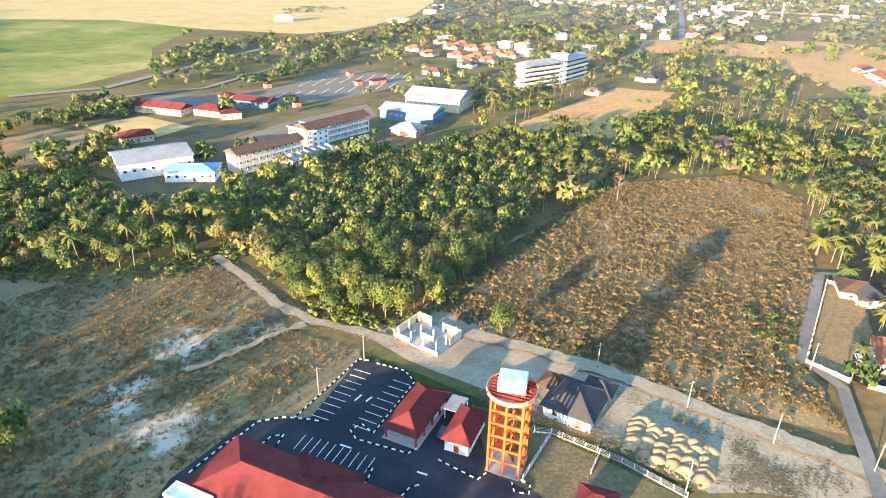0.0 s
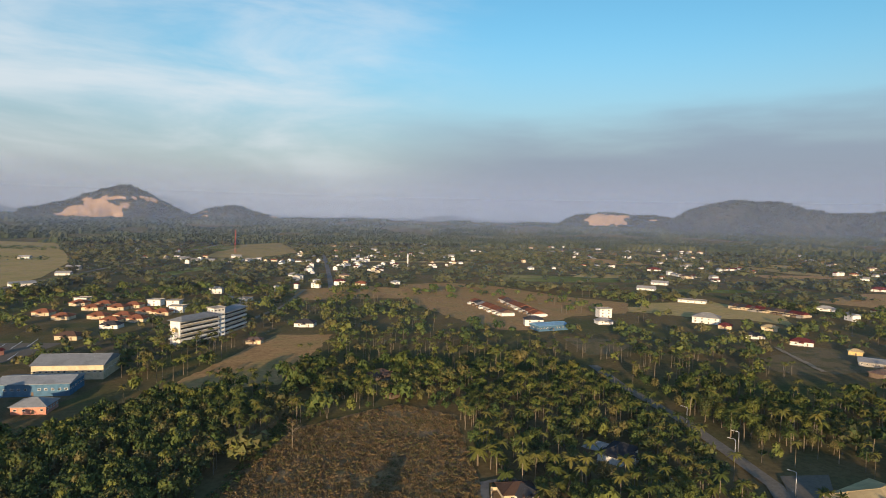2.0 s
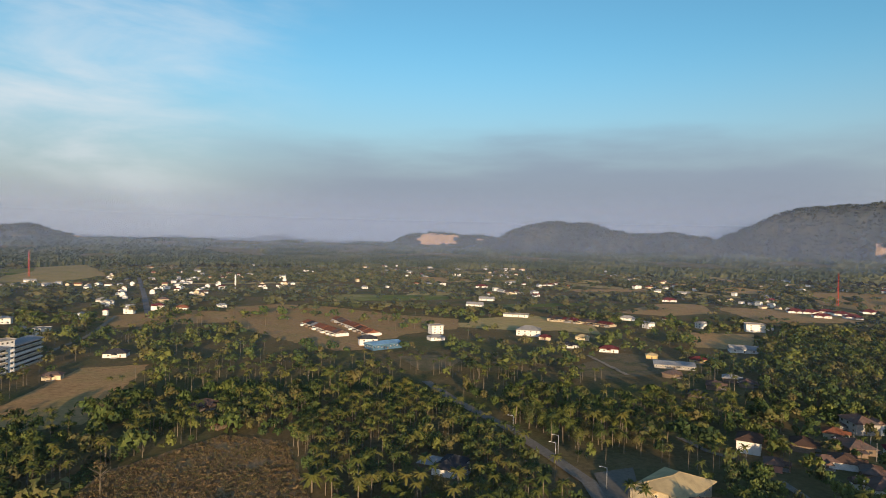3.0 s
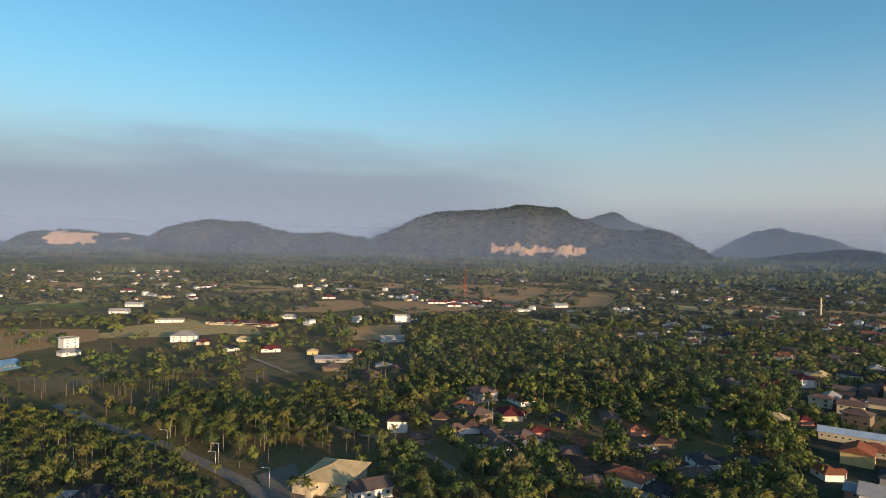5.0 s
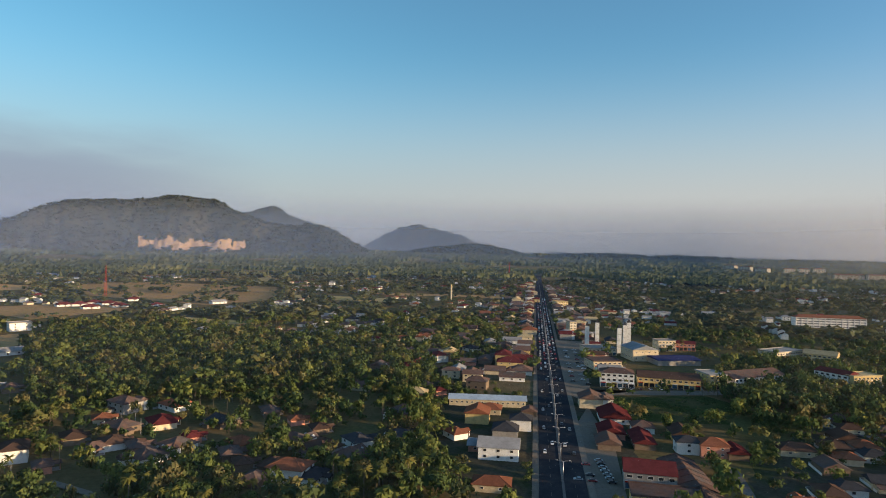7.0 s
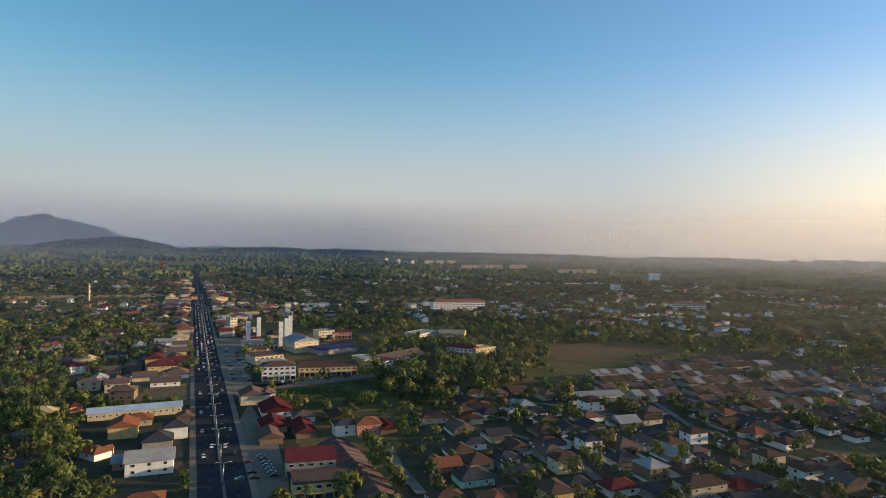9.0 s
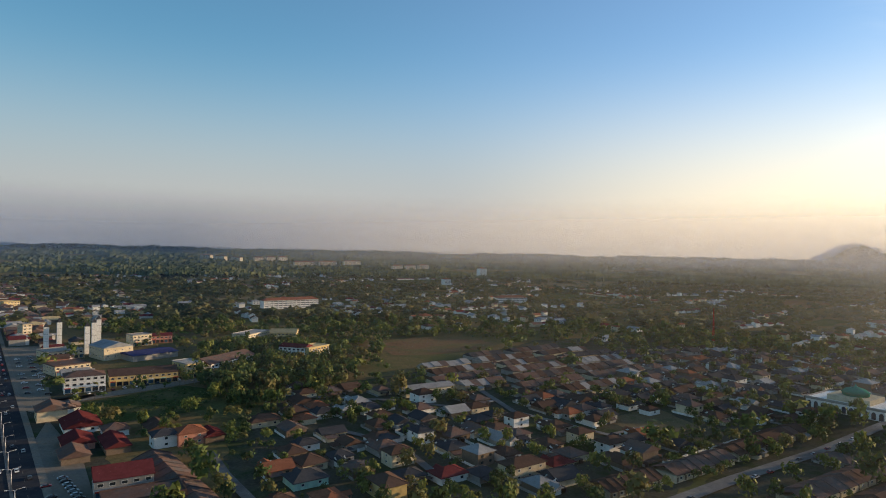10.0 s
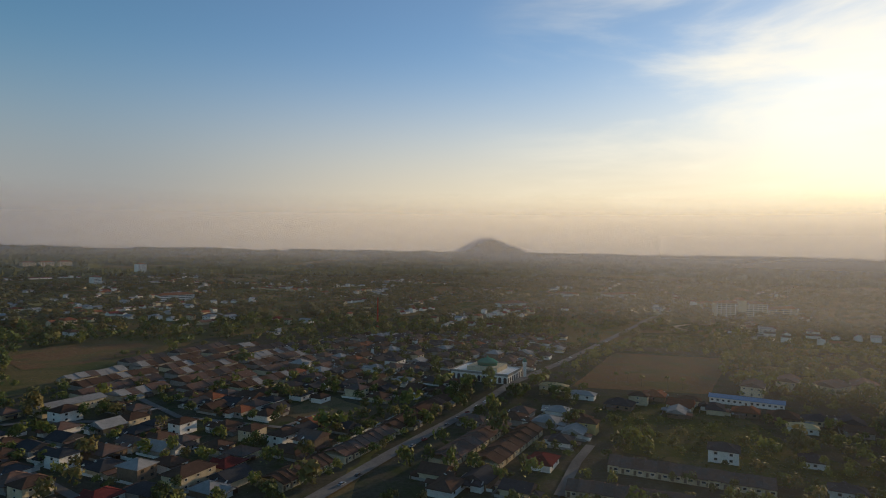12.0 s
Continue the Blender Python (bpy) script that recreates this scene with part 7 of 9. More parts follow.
# ---- the housing estate ----
LEAFY[0] = True
E1 = [
    (172.8, -295.0, 64, 10, 11, 2, "white", "dark_tile"), (216.3, -371.9, 64, 14, 12, 2, "white", "brown_tile"), (231.5, -329.9, 64, 14, 12, 1, "white", "dark_tile"),
    (214.7, -318.2, 64, 13, 11, 1, "white", "brown_tile"), (249.4, -305.9, 64, 13, 11, 1, "white", "dark_tile"), (292.3, -339.0, 64, 13, 10, 1, "cream", "brown_tile"),
    (267.3, -273.8, 64, 18, 12, 1, "cream", "brown_tile"), (189.5, -281.2, 64, 15, 11, 1, "white", "brown_tile"), (216.8, -252.3, 64, 12, 9, 1, "white", "dark_tile"),
    (184.9, -215.6, 64, 16, 13, 1, "mint", "dark_tile"), (164.4, -259.2, 64, 13, 10, 2, "cream", "brown_tile"), (146.8, -223.0, -26, 15, 11, 2, "yellow", "brown_tile"),
    (161.1, -202.4, -26, 15, 11, 1, "pink", "orange_tile"),
]
E2 = [
    (106.0, -275.2, 64, 20, 11, 2, "cream", "brown_tile"), (133.2, -253.1, 64, 15, 11, 1, "white", "red_tile"), (139.0, -350.6, 64, 12, 9, 2, "white", "brown_tile"),
    (96.9, -339.2, 64, 12, 9, 2, "cream", "brown_tile"), (78.1, -332.0, 64, 15, 10, 2, "white", "brown_tile"), (143.5, -332.6, 64, 12, 9, 1, "cream", "brown_tile"),
    (90.1, -431.7, 64, 14, 10, 1, "white", "dark_tile"), (75.4, -423.9, 64, 11, 8, 1, "white", "brown_tile"), (110.4, -508.1, 64, 13, 10, 1, "pink", "orange_tile"),
    (95.1, -293.1, 64, 14, 10, 1, "cream", "red_tile"), (174.8, -369.0, 64, 14, 10, 1, "cream", "brown_tile"),
    (33.3, -550.7, 64, 16, 12, 2, "white", "dark_tile"), (42.3, -490.5, 64, 18, 8, 1, "cream", "brown_tile"),
]
E3 = [
    (-147.5, -314.0, -26, 14, 12, 2, "white", "dark_tile"), (-189.4, -307.2, -26, 12, 12, 1, "white", "dark_tile"), (-90.0, -360.1, -26, 11, 9, 2, "yellow", "brown_tile"),
    (-91.0, -468.3, -26, 20, 8, 1, "cream", "tan_roof"), (-106.2, -442.6, -26, 18, 9, 1, "white", "grey_roof"), (-53.9, -302.8, 64, 16, 12, 1, "white", "red_tile"),
    (-141.8, -428.3, -26, 12, 9, 2, "cream", "brown_tile"), (-177.8, -430.1, -26, 14, 9, 1, "cream", "brown_tile"), (-218.2, -365.4, -26, 16, 8, 1, "white", "tan_roof"),
    (186.7, -280.5, 64, 12, 9, 1, "white", "dark_tile"), (-180.4, -268.3, -26, 14, 9, 1, "white", "dark_tile"), (-6.7, -269.7, 64, 16, 11, 1, "white", "brown_tile"),
    (-28.2, -580.5, 64, 14, 10, 1, "cream", "brown_tile"),
]
for rows in (E1, E2, E3):
    for r in rows:
        house(*r, group="houses of the estate")
building("community_hall", *edge([231.1, -373.9, 211.7, -408.5], 14), h=5, rise=2, roof="gable", wall="cream", tile="grey_roof", label="long hall with a grey metal roof", category="hall")
building("shed_row", *edge([-194.0, -435.7, -234.5, -413.3], 9), h=4, rise=1.6, roof="gable", wall="white", tile="blue_roof", label="long shed with a blue metal roof", category="shed")
for a in ([-226.7, -457.6, -239.2, -449.6], [-263.9, -478.1, -275.5, -469.4], [-284.4, -469.9, -294.8, -452.6], [-313.9, -462.4, -329.5, -454.4]):
    building("school_block", *edge(a, 22), h=7, storeys=2, rise=3, roof="gable", wall="cream", tile="rust", step=4.5, label="two-storey school block with a gabled roof", category="school", group="school blocks by the sports field")
terrace([-83.7, -296.0, -148.5, -266.2], 14, 13, "cream", "rust", "low terraced house under a long brown roof")
terrace([-57.0, -265.0, -104.9, -246.5], 13, 10, "cream", "rust", "low terraced house under a long brown roof")
terrace([-31.1, -294.4, -62.7, -353.6], 13, 7, "cream", "brown_tile", "low terraced house under a long brown roof")
terrace([-9.9, -297.5, -46.3, -363.9], 13, 9, "cream", "rust", "low terraced house under a long brown roof")
terrace([41.8, -302.0, 20.0, -345.0], 13, 8, "cream", "rust", "low terraced house under a long brown roof")
terrace([18.7, -350.3, -13.3, -421.8], 13, 9, "cream", "brown_tile", "low terraced house under a long brown roof")
terrace([63.1, -266.6, 46.4, -297.2], 13, 8, "cream", "brown_tile", "low terraced house under a long brown roof")


def mosque(x, y, rot):
    """A white mosque: arcaded hall on two levels, a green stepped dome, a small corner tower."""
    ob = thing("mosque", x, y, rot, 0, "white mosque with arcades and a green dome", "mosque")
    KEEP_DISC.append((x, y, 34))
    part("lower_hall", Shape().box(-24, 24, -18, 18, -0.3, 7).mesh("white", "lower_hall"), ob)
    part("upper_hall", Shape().box(-13, 13, -12, 12, 7, 10.5).mesh("cream", "upper_hall"), ob)
    part("parapet", Shape().box(-24.4, 24.4, -18.4, -18.02, 6.2, 7.9).box(-24.4, 24.4, 18.02, 18.4, 6.2, 7.9).box(-24.4, -24.02, -18, 18, 6.2, 7.9).box(24.02, 24.4, -18, 18, 6.2, 7.9).mesh("concrete", "parapet"), ob)
    part("dome", Shape().tube([(0, 0, 10.5), (0, 0, 12.5), (0, 0, 12.6), (0, 0, 14.6), (0, 0, 15.6), (0, 0, 16.3), (0, 0, 18)], [8, 8, 8.6, 6.2, 3.6, 1.0, 0.1], 16).mesh("green_roof", "dome", True), ob)
    for sx, n, half, rr in ((0, 11, 24, 0), (1, 8, 18, 90), (2, 11, 24, 180), (3, 8, 18, 270)):
        dist = 18 if rr in (0, 180) else 24
        for i in range(n):
            u = (i + 0.5) / n * 2 * half - half
            s = Shape()
            pts = [(u - 1.3, 0.4), (u + 1.3, 0.4), (u + 1.3, 3.6)] + [(u + 1.3 * math.cos(a), 3.6 + 1.5 * math.sin(a)) for a in [math.pi * k / 6 for k in range(1, 6)]] + [(u - 1.3, 3.6)]
            k = len(pts)
            s.add([(px, -dist - 0.06, pz) for px, pz in pts] + [(px, -dist + 0.02, pz) for px, pz in pts],
                  [tuple(range(k))] + [(j, j + k, (j + 1) % k + k, (j + 1) % k) for j in range(k)])
            part("arch", s.mesh("dark_tile", "arch"), ob, pose(0, 0, 0, 0, 0, rr))
    t = part("corner_tower", Shape().tube([(-27, -15, -0.3), (-27, -15, 11), (-27, -15, 11.2), (-27, -15, 13)], [1.6, 1.5, 2.0, 2.0], 10).mesh("white", "corner_tower"), ob)
    part("tower_cap", Shape().tube([(-27, -15, 13), (-27, -15, 14.5), (-27, -15, 16)], [1.8, 1.5, 0.1], 10).mesh("green_roof", "tower_cap", True), t)


mosque(-44.4, -510.4, -26)


def big_block(seq, depth, storeys, label, wall="cream", tower=False):
    """A large institutional block with regular window rows and a roof house."""
    x, y, rot, w, d = edge(seq, depth)
    h = 3.6 * storeys
    ob = thing("institution", x, y, rot, float(land(x, y)), label, "building")
    KEEP_DISC.append((x, y, w * 0.6))
    part("wall", wall_mesh(w, d, h, wall), ob)
    part("roof", roof_mesh("hip", w, d, 4.0, 0.8, "orange_tile"), ob, pose(0, 0, h))
    n = int(w / 7)
    for k in range(storeys):
        part("window_band", Shape().box(-w / 2 + 1, w / 2 - 1, -d / 2 - 0.05, -d / 2 + 0.02, 3.6 * k + 1.4, 3.6 * k + 2.5).mesh("glass", "window_band"), ob)
    n = max(2, min(n, 12 if math.hypot(x, y) < 1200 else 4))
    for i in range(n + 1):
        part("pilaster", CACHE.setdefault(("pil", h, wall), Shape().box(-0.5, 0.5, -0.4, 0, 0, h).mesh("white", "pilaster")), ob, pose(i / n * (w - 1.2) - w / 2 + 0.6, -d / 2 - 0.03, 0))
    if tower:
        part("gable_tower", Shape().box(-6, 6, -d / 2 - 2, d / 2 + 2, 0, h + 5).mesh(wall, "gable_tower"), ob)
        part("tower_roof", roof_mesh("hip", 12, d + 4, 5, 0.6, "orange_tile"), ob, pose(0, 0, h + 5))


big_block([-465.3, -1023.1, -546.3, -1016.8], 22, 6, "long cream six-storey hospital with a central tower", "cream", True)
big_block([-491.4, -1140.4, -520.5, -1144.7], 18, 3, "cream three-storey wing in the haze")
big_block([-558.1, -1035.4, -622.9, -1061.7], 18, 3, "cream three-storey wing in the haze")
big_block([749.5, -762.9, 709.1, -851.5], 16, 4, "long white four-storey school with banded windows", "white")
big_block([495.2, -1136.4, 451.5, -1184.7], 20, 3, "white factory office with a row of windows", "white")
big_block([974.3, -2073.0, 958.9, -2096.6], 24, 10, "pale tower block far off", "white")
big_block([821.3, -1520.0, 810.0, -1534.7], 24, 6, "pale tower block far off", "white")
for a in ([2700.6, -2282.1, 2411.3, -2281.9], [2383.5, -2356.7, 2319.4, -2528.6], [2008.1, -2237.3, 1864.1, -2558.2], [1527.5, -2340.8, 1440.5, -2506.3], [2051.3, -2280.1, 1979.9, -2361.8]):
    for u0, u1 in ((0.0, 0.26), (0.36, 0.62), (0.74, 1.0)):
        big_block([a[0] + (a[2] - a[0]) * u0, a[1] + (a[3] - a[1]) * u0, a[0] + (a[2] - a[0]) * u1, a[1] + (a[3] - a[1]) * u1], 20, 7, "pale apartment block on the horizon", "cream")
for a in ([-263.0, -1403.9, -315.4, -1381.6], [-390.3, -1379.9, -461.5, -1425.3], [-123.5, -1116.5, -173.4, -1145.9]):
    big_block(a, 26, 2, "long low white works in the haze", "white")


def fill_estate(poly, du, dv, rot, tiles, walls, skip, row_units=0, group="houses of the estate"):
    """Rows of houses on the estate's own grid, leaving out places already taken."""
    p = pairs(poly)
    ca, sa = math.cos(radians(rot)), math.sin(radians(rot))
    us = [x * ca + y * sa for x, y in p]
    vs = [-x * sa + y * ca for x, y in p]
    u = min(us)
    while u < max(us):
        v = min(vs)
        while v < max(vs):
            ju, jv = u + random.uniform(-2.5, 2.5), v + random.uniform(-2.5, 2.5)
            x, y = ju * ca - jv * sa, ju * sa + jv * ca
            a, b = np.array([x]), np.array([y])
            if inside(p, a, b)[0] and free(a, b, 6.5)[0] and random.random() > skip:
                house(x, y, rot + random.choice((0, 0, 180, 90)) + random.uniform(-4, 4), du * random.uniform(0.7, 0.96), dv * random.uniform(0.5, 0.74), 1 if random.random() < 0.92 else 2,
                      random.choice(walls), random.choice(tiles), random.choice(("hip", "hip", "gable")), group, math.hypot(x, y) < 300, bulk=math.hypot(x, y) > 250, sides="fb", wing=random.random() < 0.6, porch=random.random() < 0.4)
                gx = pose(x, y, 0, 0, 0, rot) @ pose(0, -dv * 0.47, 0)
                GARDEN_WALLS.take(CACHE.setdefault(("gw", du), Shape().box(-du * 0.46, du * 0.46, -0.08, 0.08, -0.2, 1.4).mesh("white", "gw")), random.choice(("white", "cream", "concrete", "concrete")), gx)
                base = pose(x, y, 0, 0, 0, rot)
                GARDEN_WALLS.take(CACHE.setdefault(("gws", dv), Shape().box(-dv * 0.42, dv * 0.42, -0.07, 0.07, -0.2, 1.3).mesh("white", "gws")), random.choice(("white", "concrete", "concrete")), base @ pose(du * 0.48, 0, 0, 0, 0, 90))
                if random.random() < 0.55:
                    PARKED.take(CACHE["farcar"], random.choice(("car_white", "car_dark", "car_silver", "car_white", "car_red")), base @ pose(random.uniform(-0.3, 0.3) * du, -dv * random.uniform(0.40, 0.56), 0.15, 0, 0, random.choice((0, 90, 84, 97))))
                for _ in range(random.choice((0, 1, 1, 2))):
                    at = base @ pose(random.uniform(-0.35, 0.35) * du, dv * random.choice((-0.36, 0.38)), 0, 0, 0, random.choice((0, 90, 180)))
                    lw, ld = random.choice(((4.8, 4.4), (6.0, 3.4)))
                    FAR_HOUSES.take(CACHE.setdefault(("carport", lw), Shape().box(-lw / 2, lw / 2, -ld / 2, ld / 2, 2.3, 2.42).box(-lw / 2, -lw / 2 + 0.2, -ld / 2, ld / 2, 0, 2.3).mesh("rust", "carport")), random.choice(("rust", "grey_roof", "white_roof", "brown_tile", "dark_tile")), at)
            v += dv
        u += du


PARKED = Bulk()
TILES = ["brown_tile", "dark_tile", "brown_tile", "rust", "dark_tile", "rust", "dark_tile", "brown_tile", "orange_tile", "grey_roof"]
WALLS = ["white", "cream", "concrete", "timber", "concrete", "timber", "cream", "timber"]
# dense old terraces
def fill_rows(poly, gap, rot, unit, depth, tiles):
    p = pairs(poly)
    ca, sa = math.cos(radians(rot)), math.sin(radians(rot))
    us, vs = [x * ca + y * sa for x, y in p], [-x * sa + y * ca for x, y in p]
    v = min(vs)
    while v < max(vs):
        run = []
        u = min(us)
        while u <= max(us) + unit:
            a, b = np.array([u * ca - v * sa]), np.array([u * sa + v * ca])
            ok = inside(p, a, b)[0] and free(a, b, 7.0)[0]
            if ok:
                run.append(u)
            if run and (not ok or len(run) >= 9):
                if len(run) > 2:
                    terrace([run[0] * ca - v * sa, run[0] * sa + v * ca, run[-1] * ca - v * sa, run[-1] * sa + v * ca], depth, len(run) - 1, random.choice(WALLS[1:3]), random.choice(tiles), "old terraced house with a patched iron roof", group="old terraces", bulk=True)
                run = []
                u += 5
            u += unit
        v += gap


fill_rows([282.6, -446.9, 268.8, -558.3, 250.7, -638.8, 169.6, -657.0, 113.6, -569.9, 117.3, -456.4, 182.1, -435.4, 239.5, -401.7], 25, 64, 8.0, 15, ["rust", "brown_tile", "rust", "grey_roof", "dark_tile"])
fill_estate([259.7, -257.0, 307.2, -349.7, 236.7, -410.9, 177.3, -462.6, 119.6, -512.7, 13.6, -772.3, 6.4, -540.9, 45.5, -381.5, 56.0, -293.1, 173.5, -185.2], 14.5, 19, 64, TILES, WALLS, 0.10)
fill_estate([186.0, -564.5, 132.3, -709.5, -23.0, -772.5, -155.7, -737.3, -131.0, -619.1, -35.6, -465.1, 2.0, -428.8, 64.8, -410.4, 117.3, -456.4], 15.5, 20, 64, TILES, WALLS, 0.15)
fill_estate([14.8, -263.0, -29.9, -387.4, -108.3, -419.0, -87.3, -325.0, -54.6, -264.9], 15, 20, 64, TILES, WALLS, 0.2)
fill_estate([376.9, 107.3, 436.8, 75.4, 416.7, 18.5, 341.9, -30.8, 344.9, -95.8, 295.0, -84.8, 277.7, -25.5, 285.3, 6.7, 315.2, 59.6], 19, 21, 40, ["rust", "brown_tile", "rust", "dark_tile", "orange_tile"], ["white", "cream", "timber", "concrete"], 0.5, group="houses of the village")
fill_estate([-118.5, -443.2, -197.1, -447.4, -273.8, -373.4, -249.7, -340.3, -189.0, -388.2, -110.2, -411.7], 19, 20, -26, TILES, WALLS, 0.25)
LEAFY[0] = False
ESTATES = [
    (pairs([246.8, -240.1, 320.0, -364.2, 269.7, -467.7, 13.6, -772.3, 4.9, -440.9, 53.7, -281.4, 166.2, -177.5]), 0.4),
    (pairs([377.5, -550.2, 254.9, -649.5, 132.3, -709.5, -155.7, -737.3, -124.4, -587.7, -34.3, -447.2, 104.8, -408.4, 264.9, -386.8]), 0.4),
    (pairs([46.8, -256.4, -31.9, -415.2, -99.6, -468.8, -292.7, -399.4, -188.8, -256.7]), 0.4),
    (pairs([282.2, -85.9, 509.4, -169.9, 837.7, -346.1, 2684.7, -1190.3, 2750.1, -1306.9, 291.9, -140.8]), 0.8),
    (pairs([916.4, -470.4, 667.6, -442.3, 529.8, -549.5, 372.0, -429.5, 405.0, -255.1]), 0.10),
    (pairs([412.1, -217.5, 326.5, -210.0, 283.2, -260.2, 215.1, -189.8, 230.6, -122.8]), 0.5),
    (pairs([308.8, 93.4, 419.6, 115.8, 441.2, 15.7, 352.1, -31.7, 355.0, -98.6, 281.7, -83.4, 265.8, 6.1]), 0.4),
    (pairs([-166.1, 300.6, -250.7, 470.0, -195.8, 528.5, -15.6, 546.5, 18.3, 421.4, -35.9, 345.3, -97.2, 280.2]), 0.4),
    (pairs([18.7, 130.1, 57.8, 96.9, 57.1, 81.0, -91.3, 79.2, -152.4, 164.6, -23.9, 167.8]), 0.0),
    (pairs([-31.2, 590.5, -31.5, 768.9, 100.8, 787.6, 84.5, 619.4]), 0.2),
    (pairs([1399.5, -270.2, 1748.1, -781.8, 920.7, -417.8, 938.8, -196.1]), 0.5),
]


def line_road():
    """Shops and houses packed along both banks of the main road, several rows deep."""
    g = random.Random(12)
    for sg, rows in ((1, (24, 46, 70, 95)), (-1, (26, 48, 72))):
        for v in rows:
            LEAFY[0] = v > 30
            u = 20.0
            while u < 1500:
                w = g.uniform(11, 20)
                x, y = on_road(u + w / 2, sg * (v + g.uniform(-3, 3)))
                a, b = np.array([x]), np.array([y])
                if free(a, b, 7.0)[0] and g.random() < (0.9 if v < 40 else 0.75 if v < 50 else 0.4):
                    tile = g.choice(("rust", "red_tile", "brown_tile", "grey_roof", "rust", "tan_roof", "brown_tile", "dark_tile", "rust", "orange_tile"))
                    st = g.choice((1, 2, 2)) if v < 40 else g.choice((1, 1, 2))
                    house(x, y, RA + (180 if sg > 0 else 0), w * 0.92, g.uniform(12, 18), st, g.choice(("white", "cream", "concrete", "yellow", "pink", "timber", "timber")), tile,
                          g.choice(("gable", "gable", "hip")), "houses and shops by the road", True, bulk=math.hypot(x, y) > 270, sides="fr", porch=False)
                u += w + (g.choice((0.3, 0.3, 5.0)) if v < 60 else g.choice((1.0, 6.0, 14.0)))


line_road()
LEAFY[0] = False


def sprinkle(n, r0, r1, az0, az1, names, group, size=(9, 17)):
    """Lone houses showing between the trees further off."""
    k = 0
    while k < n:
        if k % 6 == 0:                    # a hamlet of half a dozen houses
            r, az = math.sqrt(random.uniform(r0 * r0, r1 * r1)), random.uniform(az0, az1)
            middle, spread = bearing(az, r), random.uniform(22, 75)
        p = middle + Vector((random.gauss(0, spread), random.gauss(0, spread), 0))
        if free(np.array([p.x]), np.array([p.y]), 8.0)[0]:
            wall, tile = random.choice(names)
            w = random.uniform(*size)
            house(p.x, p.y, random.choice((64, -26)) + random.uniform(-8, 8), w, w * random.uniform(0.55, 0.8), random.choice((1, 1, 2)), wall, tile, random.choice(("hip", "gable")), group, False, bulk=True)
        k += 1


FAR = [("white", "red_tile"), ("white", "grey_roof"), ("cream", "orange_tile"), ("white", "white_roof"), ("cream", "rust"), ("white", "brown_tile")]
sprinkle(190, 800, 2400, 4, 62, FAR, "far houses among the woods")
sprinkle(190, 700, 2300, 62, 113, FAR, "far houses among the woods")
sprinkle(80, 600, 1900, 116, 150, FAR, "far houses among the woods")
sprinkle(90, 780, 1500, 140, 190, FAR, "far houses among the woods")
sprinkle(26, 600, 1300, 190, 218, FAR, "far houses among the woods")
sprinkle(40, 450, 900, 100, 114, [("cream", "rust"), ("timber", "rust"), ("white", "grey_roof"), ("cream", "orange_tile")], "houses behind the shops", (12, 18))

def hamlets(n, r0, r1, az0, az1, seed):
    """Short rows of small houses along lanes between the trees, too far off to tell their windows."""
    g = random.Random(seed)
    forms = []
    for w, d, h in ((9, 7, 3.0), (13, 8, 3.2), (17, 9, 3.4), (10, 8, 6.2)):
        body = Shape().add([(x, y, z) for z in (-0.3, h) for x, y in ((-w / 2, -d / 2), (w / 2, -d / 2), (w / 2, d / 2), (-w / 2, d / 2))] + [(-w / 2, 0, h + d * 0.25), (w / 2, 0, h + d * 0.25)],
                           [(0, 1, 5, 4), (1, 2, 6, 5), (2, 3, 7, 6), (3, 0, 4, 7), (4, 8, 7), (5, 6, 9)]).mesh("white", "small_wall")
        a, b = w / 2 + 0.6, d / 2 + 0.8
        top = Shape().add([(-a, -b, h - 0.2), (a, -b, h - 0.2), (a, 0, h + d * 0.27), (-a, 0, h + d * 0.27), (a, b, h - 0.2), (-a, b, h - 0.2)], [(0, 1, 2, 3), (3, 2, 4, 5)]).mesh("rust", "small_roof")
        forms.append((body, top))
    for _ in range(n):
        r, az = math.sqrt(g.uniform(r0 * r0, r1 * r1)), g.uniform(az0, az1)
        mid, turn = bearing(az, r), g.choice((64, -26)) + g.uniform(-10, 10)
        wall, tile = g.choice(FAR)
        count = g.randint(3, 11)
        for i in range(count):
            p = mid + Vector((math.cos(radians(turn)), math.sin(radians(turn)), 0)) * (i - count / 2) * g.uniform(16, 21) + Vector((g.uniform(-6, 6), g.uniform(-6, 6), 0))
            if not free(np.array([p.x]), np.array([p.y]), 6.0)[0]:
                continue
            if g.random() < 0.4:
                wall, tile = g.choice(FAR)
            body, top = g.choice(forms)
            m = pose(p.x, p.y, float(land(p.x, p.y)), 0, 0, turn + g.choice((0, 0, 90)))
            FAR_HOUSES.take(body, wall, m); FAR_HOUSES.take(top, tile, m)
            KEEP_DISC.append((p.x, p.y, 6.5))
            rr = p.length
            CLEAR_DISC.extend([(p.x * (1 - k / rr), p.y * (1 - k / rr), 8.5) for k in (14, 30, 48)])


hamlets(20, 1050, 2300, 4, 62, 41)
hamlets(40, 750, 2300, 62, 113, 42)
hamlets(90, 820, 2300, 114, 165, 43)
hamlets(44, 820, 1900, 165, 216, 44)
hamlets(12, 1050, 1800, 16, 30, 45)
FAR_HOUSES.finish("far_houses", "far houses with pale walls and tiled roofs", "houses")
PARKED.finish("parked_cars", "cars parked before the houses of the estate", "cars")
GARDEN_WALLS.finish("garden_walls", "low rendered garden walls between the plots", "walls")
FAR_ROWS.finish("old_terraces", "rows of old terraced houses under patched roofs", "houses")


